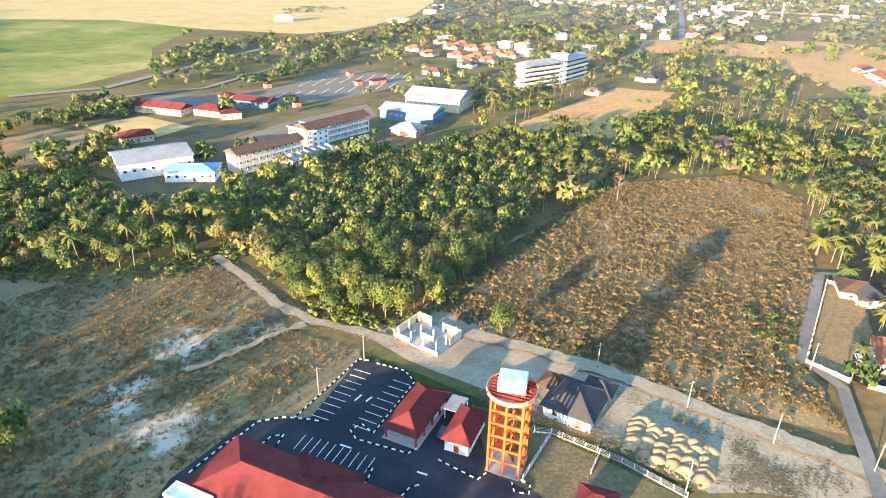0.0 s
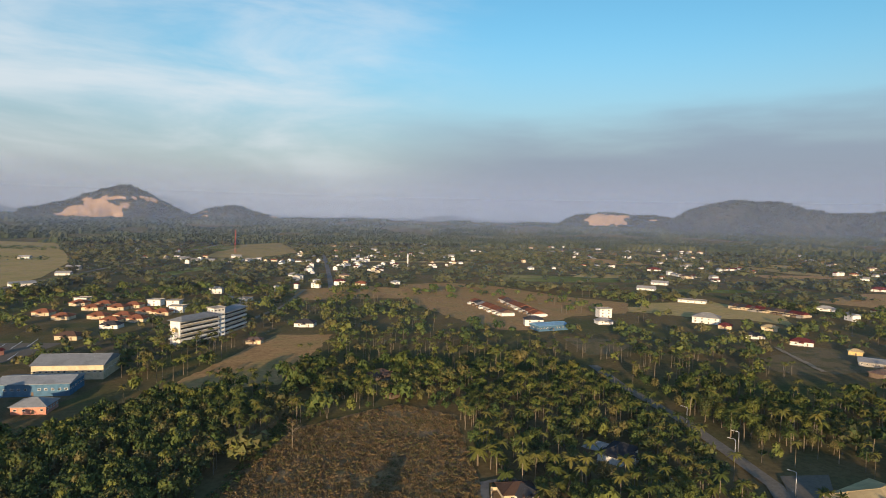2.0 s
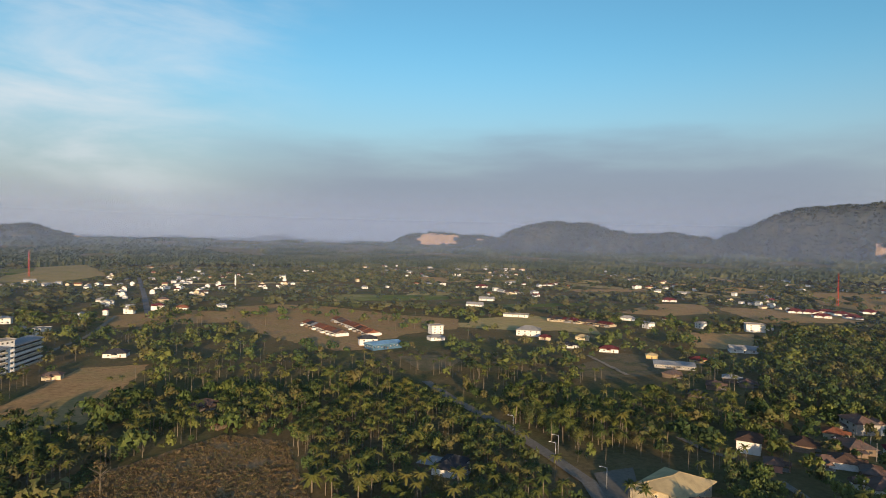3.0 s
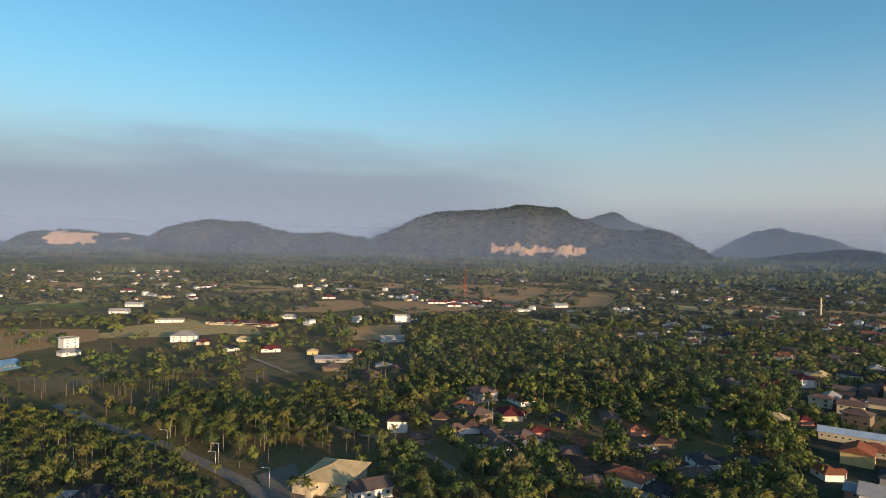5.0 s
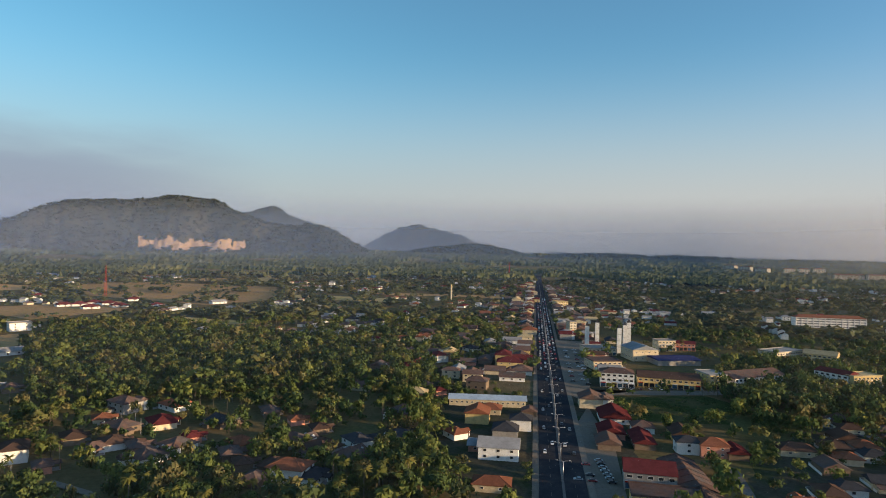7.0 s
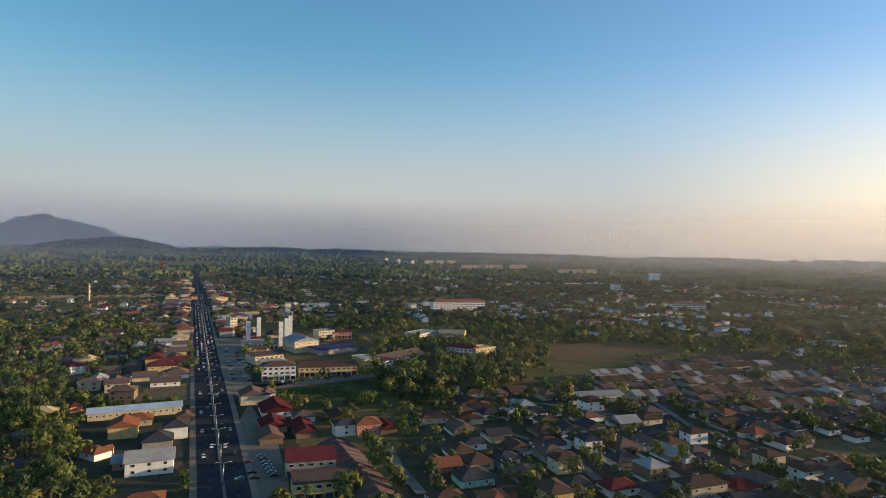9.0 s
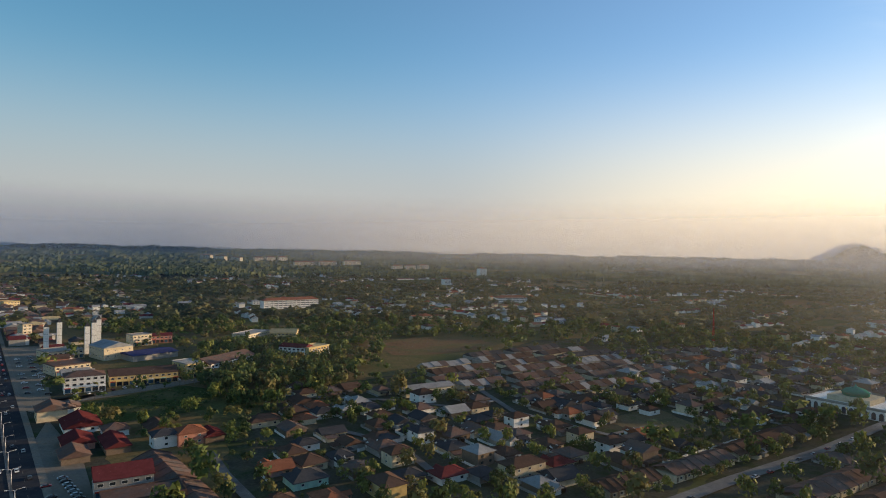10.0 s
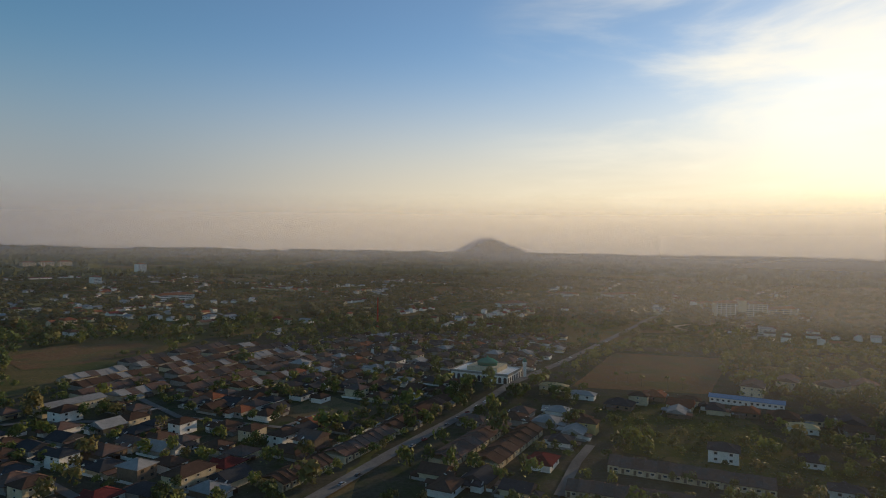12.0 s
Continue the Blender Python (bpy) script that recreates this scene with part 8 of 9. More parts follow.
def utility_pole(x, y, rot):
    ob = thing("utility_pole", x, y, rot, 0, "concrete utility pole with a short crossarm", "pole", "utility poles")
    part("shaft", CACHE.setdefault("ushaft", Shape().tube([(0, 0, -0.3), (0, 0, 9)], [0.16, 0.11], 8).mesh("concrete", "shaft", True)), ob)
    part("crossarm", CACHE.setdefault("uarm", Shape().box(-1.0, 1.0, -0.06, 0.06, 8.3, 8.45).mesh("timber", "crossarm")), ob)


for seq in ((44.3, 141.6), (63.6, 125.5), (80.1, 113.7), (54.0, 98.7), (98.3, 104.6), (104.3, 142.8), (352.7, 99.1), (386.7, 74.9), (388.2, 67.7), (373.2, 62.4), (307.2, 101.8), (-20.4, 144.1), (-30.4, 129.2)):
    utility_pole(*seq, 20)


# ---- trees ----
def crown(clumps, blades, size, rng, flat=0.85, tall=1.0):
    """A lumpy crown of leaf clumps, radius about 1, its middle at z = 0: three-cornered blades that face outwards."""
    u = rng.normal(size=(clumps, 3))
    u /= np.linalg.norm(u, axis=1)[:, None]
    u[:, 2] = u[:, 2] * 0.75 + 0.25
    cr = 0.30 + 0.42 * rng.random(clumps)
    mid = u * (0.42 + 0.33 * rng.random(clumps))[:, None]
    k = np.repeat(np.arange(clumps), blades)
    n = len(k)
    v = rng.normal(size=(n, 3))
    v /= np.linalg.norm(v, axis=1)[:, None]
    v[:, 2] = np.where(rng.random(n) < 0.7, np.abs(v[:, 2]), v[:, 2])
    c = (mid[k] + v * cr[k][:, None] * (0.75 + 0.3 * rng.random(n))[:, None]) * np.array([1, 1, flat * tall])
    nrm = v + 0.5 * rng.normal(size=(n, 3))
    nrm /= np.linalg.norm(nrm, axis=1)[:, None]
    a = np.cross(nrm, rng.normal(size=(n, 3)))
    a /= np.linalg.norm(a, axis=1)[:, None] + 1e-9
    b = np.cross(nrm, a)
    s = (size * (0.6 + 0.8 * rng.random(n)))[:, None]
    tri = np.stack([c + a * s, c - a * s * 0.6 + b * s * 0.9, c - a * s * 0.5 - b * s * 0.9], 1).reshape(-1, 3)
    face = np.repeat(0.7 * v + 0.45 * mid[k] + 0.35 * nrm - np.array([0, 0, 0.05]), 3, axis=0)
    return np.hstack([tri, face / np.linalg.norm(face, axis=1)[:, None]])


def placed(c, scale, at):
    """A crown scaled and moved to its place on the trunk, its shading directions kept."""
    return np.hstack([c[:, :3] * np.asarray(scale, float) + np.asarray(at, float), c[:, 3:]])


def palm_crown(fronds, rng, seg=3, width=0.16):
    """Drooping fronds of two leaf rows each, radius about 1, springing from the origin."""
    out = []
    for i in range(fronds):
        a = 2 * math.pi * (i * 0.382 + rng.random() * 0.06)
        up = rng.uniform(0.05, 0.95)
        dx, dy = math.cos(a), math.sin(a)
        pts = []
        for k in range(seg + 1):
            u = k / seg
            r = u * (0.75 + 0.3 * (1 - up))
            pts.append(np.array([dx * r, dy * r, up * u * 0.95 - (0.42 + 0.35 * (1 - up)) * u * u]))
        side = np.array([-dy, dx, 0])
        for k in range(seg):
            p, q = pts[k], pts[k + 1]
            w0, w1 = width * (0.6 + 0.5 * math.sin(math.pi * k / seg)), width * (1.0 if k < seg - 1 else 0.15)
            for sg in (-1, 1):
                d0, d1 = np.array([0, 0, -w0 * 0.55]), np.array([0, 0, -w1 * 0.55])
                face = np.array([dx, dy, 0]) * (0.35 + 0.5 * k / seg) + side * sg * 0.3 + np.array([0, 0, 0.75])
                face /= np.linalg.norm(face)
                tri = [p, q, p + side * sg * w0 + d0, q, q + side * sg * w1 + d1, p + side * sg * w0 + d0]
                if sg < 0:
                    tri = [tri[0], tri[2], tri[1], tri[3], tri[5], tri[4]]
                out += [np.concatenate([c, face]) for c in tri]
    return np.array(out)


def tri_mesh(v, material, name, tone=None):
    v = np.asarray(v, dtype=np.float32)
    nf = len(v) // 3
    me = bpy.data.meshes.new(name)
    me.vertices.add(len(v)); me.vertices.foreach_set("co", np.ascontiguousarray(v[:, :3]).ravel())
    me.loops.add(nf * 3); me.loops.foreach_set("vertex_index", np.arange(nf * 3, dtype=np.int32))
    me.polygons.add(nf)
    me.polygons.foreach_set("loop_start", np.arange(0, nf * 3, 3, dtype=np.int32))
    me.polygons.foreach_set("loop_total", np.full(nf, 3, dtype=np.int32))
    me.update(calc_edges=True)
    if v.shape[1] == 6:
        me.normals_split_custom_set_from_vertices(v[:, 3:])
    if tone is not None:
        me.attributes.new("tone", "FLOAT", "POINT").data.foreach_set("value", np.asarray(tone, dtype=np.float32))
    me.materials.append(M[material])
    return me


def many(name, templates, x, y, scale, height, lift, rng, material, label, category="trees"):
    """Many plants as one mesh, each a turned and scaled copy of one of the templates, its middle at lift, with a tone of its own."""
    blocks, tones = [], []
    pick = rng.integers(0, len(templates), len(x))
    tint = rng.random(len(x))
    base = land(x, y)
    for k, t in enumerate(templates):
        s = np.where(pick == k)[0]
        if not len(s):
            continue
        a = rng.random(len(s)) * 2 * math.pi
        ca, sa = np.cos(a)[:, None], np.sin(a)[:, None]
        px = (t[None, :, 0] * ca - t[None, :, 1] * sa) * scale[s, None] + x[s, None]
        py = (t[None, :, 0] * sa + t[None, :, 1] * ca) * scale[s, None] + y[s, None]
        pz = t[None, :, 2] * height[s, None] + (lift + base)[s, None]
        cols = [px, py, pz]
        if t.shape[1] == 6:
            cols += [t[None, :, 3] * ca - t[None, :, 4] * sa, t[None, :, 3] * sa + t[None, :, 4] * ca, np.broadcast_to(t[None, :, 5], px.shape)]
        blocks.append(np.stack(cols, 2).reshape(-1, len(cols)))
        tones.append(np.repeat(tint[s], len(t)))
    return tagged(new(name, tri_mesh(np.concatenate(blocks), material, name, np.concatenate(tones))), label, category, kind="stuff")


rng = np.random.default_rng(4)


def limb_shape(h, r, lean, branches, seed):
    g = random.Random(seed)
    s = Shape()
    top = Vector((lean * h * 0.1, lean * h * 0.05, h))
    s.tube([(0, 0, -0.4), top * 0.4, top * 0.75, top], [r, r * 0.75, r * 0.5, r * 0.2], 6)
    for i in range(branches):
        a, z = 2 * math.pi * (i * 0.38 + g.random() * 0.1), h * g.uniform(0.45, 0.85)
        ln = h * g.uniform(0.22, 0.38)
        p = top * (z / h)
        q = p + Vector((math.cos(a) * ln, math.sin(a) * ln, ln * 0.8))
        s.tube([p, (p + q) / 2 + Vector((0, 0, -0.1)), q], [r * 0.4, r * 0.28, r * 0.1], 5)
    return s


def tree_pattern(kind, seed):
    """One tree under an Empty: trunk with limbs, and a crown."""
    g = np.random.default_rng(seed)
    if kind == "palm":
        ob = tagged(new("coconut_palm"), "tall coconut palm with drooping yellow-green fronds", "palm")
        h = 9.0 + 4 * g.random()
        bend = g.uniform(-0.8, 0.8)
        part("trunk", Shape().tube([(0, 0, -0.4), (bend * 0.2, 0, h * 0.35), (bend * 0.6, 0, h * 0.7), (bend, 0, h)], [0.26, 0.19, 0.16, 0.14], 7).mesh("palm_bark", "trunk", True), ob)
        part("crown", tri_mesh(placed(palm_crown(26, g, 4, 0.12), 3.6, (bend, 0, h)), "palm", "crown"), ob)
    elif kind == "low_palm":
        ob = tagged(new("oil_palm"), "squat oil palm with a dense round head of fronds", "palm")
        h = 4.0 + 2 * g.random()
        part("trunk", Shape().tube([(0, 0, -0.4), (0, 0, h * 0.5), (0, 0, h)], [0.42, 0.36, 0.3], 8).mesh("bark", "trunk", True), ob)
        part("crown", tri_mesh(placed(palm_crown(36, g, 4, 0.13), 4.2, (0, 0, h)), "palm", "crown"), ob)
    elif kind == "bare":
        ob = tagged(new("bare_tree"), "pale leafless tree at the edge of the scrub", "tree")
        part("trunk", limb_shape(11.0, 0.3, 0.3, 9, seed).mesh("bark", "trunk", True), ob)
        part("crown", tri_mesh(placed(crown(9, 16, 0.10, g), (2.6, 2.6, 3.0), (0, 0, 10.0)), "dry_leaf", "crown"), ob)
    else:
        tall = {"round": 1.3, "tall": 2.1, "wide": 0.9}[kind]
        words = {"round": "round-headed leafy green tree", "tall": "tall slender green tree of the belt", "wide": "broad spreading green tree"}[kind]
        ob = tagged(new("tree"), words, "tree")
        h = {"round": 4.0, "tall": 5.0, "wide": 4.2}[kind]
        r = {"round": 3.4, "tall": 2.9, "wide": 4.6}[kind]
        part("trunk", limb_shape(h + 1.5, 0.24, 0.4, 6, seed).mesh("bark", "trunk", True), ob)
        part("crown", tri_mesh(placed(crown(24, 62, 0.088, g, 0.85, tall), r, (0, 0, h + 0.6)), "leaf", "crown"), ob)
    return ob


PATTERN = {k: [tree_pattern(k, s) for s in seeds] for k, seeds in (("palm", (1, 2, 3)), ("low_palm", (5, 6)), ("bare", (7,)), ("round", (11, 12, 13)), ("tall", (21, 22, 23)), ("wide", (31, 32)))}
USED = {}
GROUPS = {"palm": "coconut palms", "low_palm": "oil palms", "bare": "bare trees", "round": "green trees", "tall": "trees of the belt", "wide": "spreading trees"}


def plant(kind, x, y, s):
    """Sets out one tree; the patterns themselves are used first."""
    n = USED.get(kind, 0)
    USED[kind] = n + 1
    src = PATTERN[kind][n % len(PATTERN[kind])]
    m = pose(x, y, 0, 0, 0, rng.uniform(0, 360)) @ Matrix.Diagonal((s, s, s * rng.uniform(0.9, 1.15), 1))
    ob = src if n < len(PATTERN[kind]) else copy_thing(src, m)
    ob.matrix_basis = m
    return tagged(ob, group=GROUPS[kind])


def spots(poly, step, jitter=0.42):
    """Places on an uneven grid inside a polygon."""
    p = pairs(poly)
    xs, ys = [q[0] for q in p], [q[1] for q in p]
    gx, gy = np.meshgrid(np.arange(min(xs), max(xs), step), np.arange(min(ys), max(ys), step))
    x, y = gx.ravel() + rng.uniform(-jitter, jitter, gx.size) * step, gy.ravel() + rng.uniform(-jitter, jitter, gx.size) * step
    ok = inside(p, x, y) & free(x, y, 1.0, True)
    return x[ok], y[ok]


TREED = []


def grove(poly, step, kinds, most, size=(0.8, 1.25)):
    x, y = spots(poly, step)
    order = np.argsort(np.hypot(x, y))[:most]
    TREED.append(pairs(poly))
    for i in order:
        plant(kinds[rng.integers(0, len(kinds))], x[i], y[i], rng.uniform(*size))
    rest = np.setdiff1d(np.arange(len(x)), order)
    return x[rest], y[rest]


CLEAR_POLY.append(pairs([474.0, 780.9, 430.3, 487.8, 354.8, 401.5, 350.6, 576.5]))
left_over = []
left_over.append(grove([-69.0, 208.2, -78.4, 248.7, -59.4, 284.8, -23.1, 312.0, 6.9, 348.9, 75.3, 367.6, 79.3, 336.5, 36.3, 240.7, 17.4, 203.9, 2.8, 179.0, -14.5, 160.0, -38.7, 170.8], 5.2, ["tall", "round", "tall", "round", "wide"], 118))
left_over.append(grove([-222.8, 277.8, -148.3, 266.1, -83.7, 254.9, -74.8, 215.2, -90.2, 198.5, -113.0, 191.4, -168.5, 198.3], 6.5, ["tall", "round", "palm", "wide"], 45))
left_over.append(grove([131.6, 196.4, 173.3, 274.3, 240.0, 321.8, 317.9, 282.7, 268.4, 223.2, 240.8, 174.2, 209.4, 135.6, 113.4, 163.2], 7.0, ["low_palm", "palm", "round", "palm"], 66))
left_over.append(grove([292.2, 248.2, 349.0, 276.0, 397.1, 214.4, 395.5, 177.2, 315.4, 143.7, 289.2, 155.3, 267.5, 174.5], 7.5, ["palm", "round", "palm", "tall"], 50))
left_over.append(grove([281.6, 106.7, 309.3, 90.6, 298.8, 56.4, 286.3, 1.6, 257.0, -10.2, 231.8, 74.0], 7.5, ["round", "wide", "round", "palm"], 40))
left_over.append(grove([277.7, -25.5, 311.1, -52.5, 317.2, -85.7, 269.2, -79.8, 248.9, -25.3], 7.0, ["round", "palm", "low_palm"], 22))
# grove mostly out of view, added to shade the left of the waste ground
left_over.append(grove([-128, 155, -144, 132, -141, 94, -130, 67, -121, 47, -150, 30, -190, 120, -175, 180], 8.5, ["tall", "round", "tall"], 10, (0.9, 1.2)))
# unseen wood to the south-west, placed to throw its long shadow over the station
for (x0, y0), (x1, y1), n in (((-222, 142), (-150, 78), 16), ((-150, 78), (-96, 36), 11), ((-96, 36), (-48, 32), 8), ((-48, 32), (-14, 4), 8), ((-14, 4), (10, -26), 6)):
    for i in range(n):
        u = (i + rng.uniform(0.2, 0.8)) / n
        plant("tall", x0 + (x1 - x0) * u + rng.uniform(-5, 5), y0 + (y1 - y0) * u + rng.uniform(-5, 5), rng.uniform(1.1, 1.55))
for x, y in ((-144.5, -491.4), (-156.2, -500.4), (-162.3, -484.4), (-178.6, -473.6), (-190.5, -474.3)):
    plant("palm", x, y, rng.uniform(0.7, 0.9))
plant("bare", 82.0, 269.7, 1.15)
plant("round", 19.4, 158.7, 1.1)
plant("wide", -96.6, 108.0, 1.2)

# ---- woods: everything further off, and what the groves left ----
def sector(r0, r1, step, az0=-38, az1=229):
    n = int((r1 * r1 - r0 * r0) * radians(az1 - az0) / 2 / step ** 2)
    r = np.sqrt(rng.random(n) * (r1 * r1 - r0 * r0) + r0 * r0)
    a = np.radians(az0 + rng.random(n) * (az1 - az0))
    return r * np.sin(a), r * np.cos(a)


def thin(x, y, lo, hi, scale):
    """Woods come and go: keeps a place by chance, more often where the ground is thickly wooded."""
    v = np.array([noise.fractal((a * scale, b * scale, 4.2), 1.0, 2.0, 3) for a, b in zip(x, y)])
    return rng.random(len(x)) < np.clip(lo + (hi - lo) * (v + 0.5), 0, 1)


def wooded(x, y):
    """How thick the woods stand: thin in the built-up estates and along the shops."""
    d = np.ones(len(x))
    for p, v in ESTATES:
        d[inside(p, x, y)] = v
    return rng.random(len(x)) < d


palm_x, palm_y = (np.concatenate([a[i] for a in left_over[2:4]]) for i in (0, 1))
x, y = (np.concatenate([a[i] for a in left_over[:2] + left_over[4:]]) for i in (0, 1))
tall_palm = rng.random(len(palm_x)) < 0.45
x, y = np.concatenate([x, palm_x[~tall_palm]]), np.concatenate([y, palm_y[~tall_palm]])
palm_x, palm_y = palm_x[tall_palm], palm_y[tall_palm]
many("woods_near", [crown(12, 18, 0.18, rng, 0.85, rng.uniform(0.9, 1.25)) for _ in range(8)], x, y, rng.uniform(2.6, 4.4, len(x)), rng.uniform(3.4, 5.4, len(x)), rng.uniform(3.6, 6.4, len(x)), rng, "leaf", "green trees filling the belt and the palm wood")
for name, r0, r1, step, cl, bl, size in (("woods_middle", 170, 460, 7.4, 9, 13, 0.205), ("woods_middle", 460, 900, 9.6, 6, 10, 0.28), ("woods_distance", 900, 2150, 14.5, 4, 5, 0.5)):
    x, y = sector(r0, r1, step)
    ok = free(x, y, 1.0, True)
    for p in TREED:
        ok &= ~inside(p, x, y)
    x, y = x[ok], y[ok]
    ok = wooded(x, y) & thin(x, y, 0.30, 1.35, 0.007)
    az = np.degrees(np.arctan2(x, y))
    ok &= ~((np.hypot(x, y) < 520) & (az > 2) & (az < 72)) | (rng.random(len(x)) < 0.75)
    ok &= ~((np.hypot(x, y) > 430) & (np.hypot(x, y) < 1500) & (az > 0) & (az < 74)) | (rng.random(len(x)) < 0.5)
    x, y = x[ok], y[ok]
    big = np.exp(rng.normal(0, 0.32, len(x)))
    sc = big * (3.3 if r1 < 500 else step * 0.43)
    hh = np.clip(big * rng.uniform(2.6, 4.6, len(x)), 1.4, 7.5)
    many(name, [crown(cl, bl, size, rng, 0.85, rng.uniform(0.8, 1.35)) for _ in range(9)], x, y, sc, hh, hh * rng.uniform(0.7, 1.25, len(x)) + 0.3, rng, "leaf" if r1 < 1000 else "far_leaf", "woods of mixed green trees over the plain")


def far_canopy():
    """The woods furthest out: an uneven roof of crowns over the plain, open where fields and houses lie."""
    az = np.arange(-38.0, 229.0, 0.2)
    rr, step = [2080.0], 19.0
    while rr[-1] < 4860:
        rr.append(rr[-1] + step)
        step *= 1.018
    a, r = np.meshgrid(np.radians(az), np.array(rr))
    r = r + rng.uniform(-7, 7, r.shape)
    x, y = (r * np.sin(a)).ravel(), (r * np.cos(a)).ravel()
    ok = free(x, y, 4.0, True)
    wood = np.array([noise.fractal((p * 0.0022, q * 0.0022, 4.2), 1.0, 2.0, 4) for p, q in zip(x, y)])
    tall = np.where(ok & (wood > -0.22), rng.gamma(4.0, 2.3, len(x)) + 2.0, -2.0)
    z = land(x, y) + np.minimum(tall, 19.0)
    n, m = len(az), len(rr)
    k = (np.arange(m - 1)[:, None] * n + np.arange(n - 1)[None, :]).ravel()
    me = mesh_of(np.stack([x, y, z], 1).tolist(), np.stack([k, k + n, k + n + 1, k + 1], 1).tolist(), "far_canopy", "far_canopy")
    tagged(new("far_woods", me), "dark green woods reaching to the horizon", "trees", kind="stuff")


far_canopy()

# garden trees between the houses
for poly, step in (([258.8, -63.7, 439.3, -114.9, 718.6, -255.8, 1495.8, -618.6, 1181.3, -530.4, 434.4, -203.1, 253.5, -120.8], 10.0),
                   ([228.8, -155.3, 346.6, -250.7, 346.0, -341.5, 269.7, -467.7, 14.4, -816.6, 4.6, -415.3, 53.7, -281.4], 21.0),
                   ([377.5, -550.2, 254.9, -649.5, -166.2, -787.4, -99.6, -468.8, 46.8, -256.4, 172.8, -253.1], 21.0),
                   ([-31.9, -415.2, -99.6, -468.8, -353.8, -483.3, -188.8, -256.7, 14.5, -257.2], 22.0)):
    x, y = spots(poly, step)
    big = np.exp(rng.normal(0, 0.3, len(x)))
    many("garden_trees", [crown(9, 14, 0.2, rng, 0.85, rng.uniform(0.9, 1.4)) for _ in range(6)], x, y, 2.1 * big, 2.2 * big, 2.3 * big + 0.5, rng, "leaf", "dark green garden trees between the houses")

# thickets of tall trees beside the road, behind the shops and round the village
for poly, step in (([653.9, -128.4, 604.4, -146.3, 496.8, -141.5, 395.6, -107.3, 299.8, -77.6, 314.0, -62.5], 8.0), ([452.5, -367.1, 532.5, -498.7, 402.9, -528.5, 289.3, -377.0, 298.4, -290.9, 345.5, -286.1], 7.5), ([691.7, 227.0, 866.8, 129.5, 770.7, 3.8, 595.2, -148.7, 455.0, -114.2, 463.5, 1.3, 451.9, 139.4], 8.5), ([261.7, 46.9, 310.5, 56.1, 331.3, 0.3, 337.0, -100.5, 267.0, -80.2], 8.5)):
    x, y = spots(poly, step)
    big = np.exp(rng.normal(0, 0.25, len(x)))
    hh = 4.4 * big
    many("thicket", [crown(10, 14, 0.19, rng, 0.85, rng.uniform(0.9, 1.3)) for _ in range(6)], x, y, 3.5 * big, hh, hh * 0.95 + 0.5, rng, "leaf", "tall dark green trees between the houses")

# woods on the slopes of the hills
sx = np.array([q[:3] for q in SLOPES])
keep = np.array([q[5].polygons[q[4]].material_index == 0 for q in SLOPES]) & (rng.random(len(SLOPES)) < np.clip(np.array([q[3] for q in SLOPES]) / 420.0, 0, 1))
sx = sx[keep]
many("hill_woods", [crown(4, 4, 0.6, rng) for _ in range(5)], sx[:, 0] + rng.uniform(-9, 9, len(sx)), sx[:, 1] + rng.uniform(-9, 9, len(sx)), rng.uniform(8, 14, len(sx)), rng.uniform(5, 10, len(sx)), sx[:, 2] - land(sx[:, 0], sx[:, 1]) + 3.0, rng, "hill_leaf", "dark forest on the slopes of the hills")

# palms standing over the woods
x, y = sector(230, 900, 17, 5, 130)
ok = free(x, y, 1.0, True)
x, y = x[ok], y[ok]
ok = thin(x, y, 0.0, 1.5, 0.008) & wooded(x, y)
ok &= (np.hypot(x, y) < 430) | (np.degrees(np.arctan2(x, y)) > 74) | (rng.random(len(x)) < 0.45)
x, y = x[ok], y[ok]
px, py = sector(170, 520, 14.5, 2, 72)
ok = free(px, py, 1.0, True) & wooded(px, py)
for p in TREED:
    ok &= ~inside(p, px, py)
x, y = np.concatenate([x, px[ok], palm_x]), np.concatenate([y, py[ok], palm_y])
hp = rng.uniform(8.5, 15, len(x))
many("palm_heads", [palm_crown(17, rng, 2, 0.12) for _ in range(4)], x, y, rng.uniform(2.8, 3.8, len(x)), rng.uniform(2.8, 3.8, len(x)), hp, rng, "palm", "heads of coconut palms over the woods")
st = np.array([[0.035, 0, 0], [-0.02, 0.03, 0], [0.0, 0, 1], [-0.02, -0.03, 0], [0.035, 0, 0], [0.0, 0, 1]])
many("palm_trunks", [st], x, y, np.full(len(x), 6.0), hp, np.zeros(len(x)), rng, "palm_bark", "slender pale trunks of coconut palms")

# scrub and dry grass
def scrub(poly, step, material, label, size=(0.7, 1.7), name="scrub"):
    x, y = [], []
    p = pairs(poly)
    xs, ys = [q[0] for q in p], [q[1] for q in p]
    n = int((max(xs) - min(xs)) * (max(ys) - min(ys)) / step ** 2)
    x, y = rng.uniform(min(xs), max(xs), n), rng.uniform(min(ys), max(ys), n)
    ok = inside(p, x, y)
    for q, w in KEEP_LINE:
        ok &= ~near_line(q, w - 1.0, x, y)
    x, y = x[ok], y[ok]
    ok = thin(x, y, 0.25, 1.3, 0.03)
    x, y = x[ok], y[ok]
    sc = rng.uniform(*size, len(x)) * rng.uniform(0.6, 1.2, len(x))
    many(name, [crown(4, 9, 0.25, rng, 0.8) for _ in range(5)], x, y, sc, sc * 0.65, sc * 0.28, rng, material, label, "scrub")


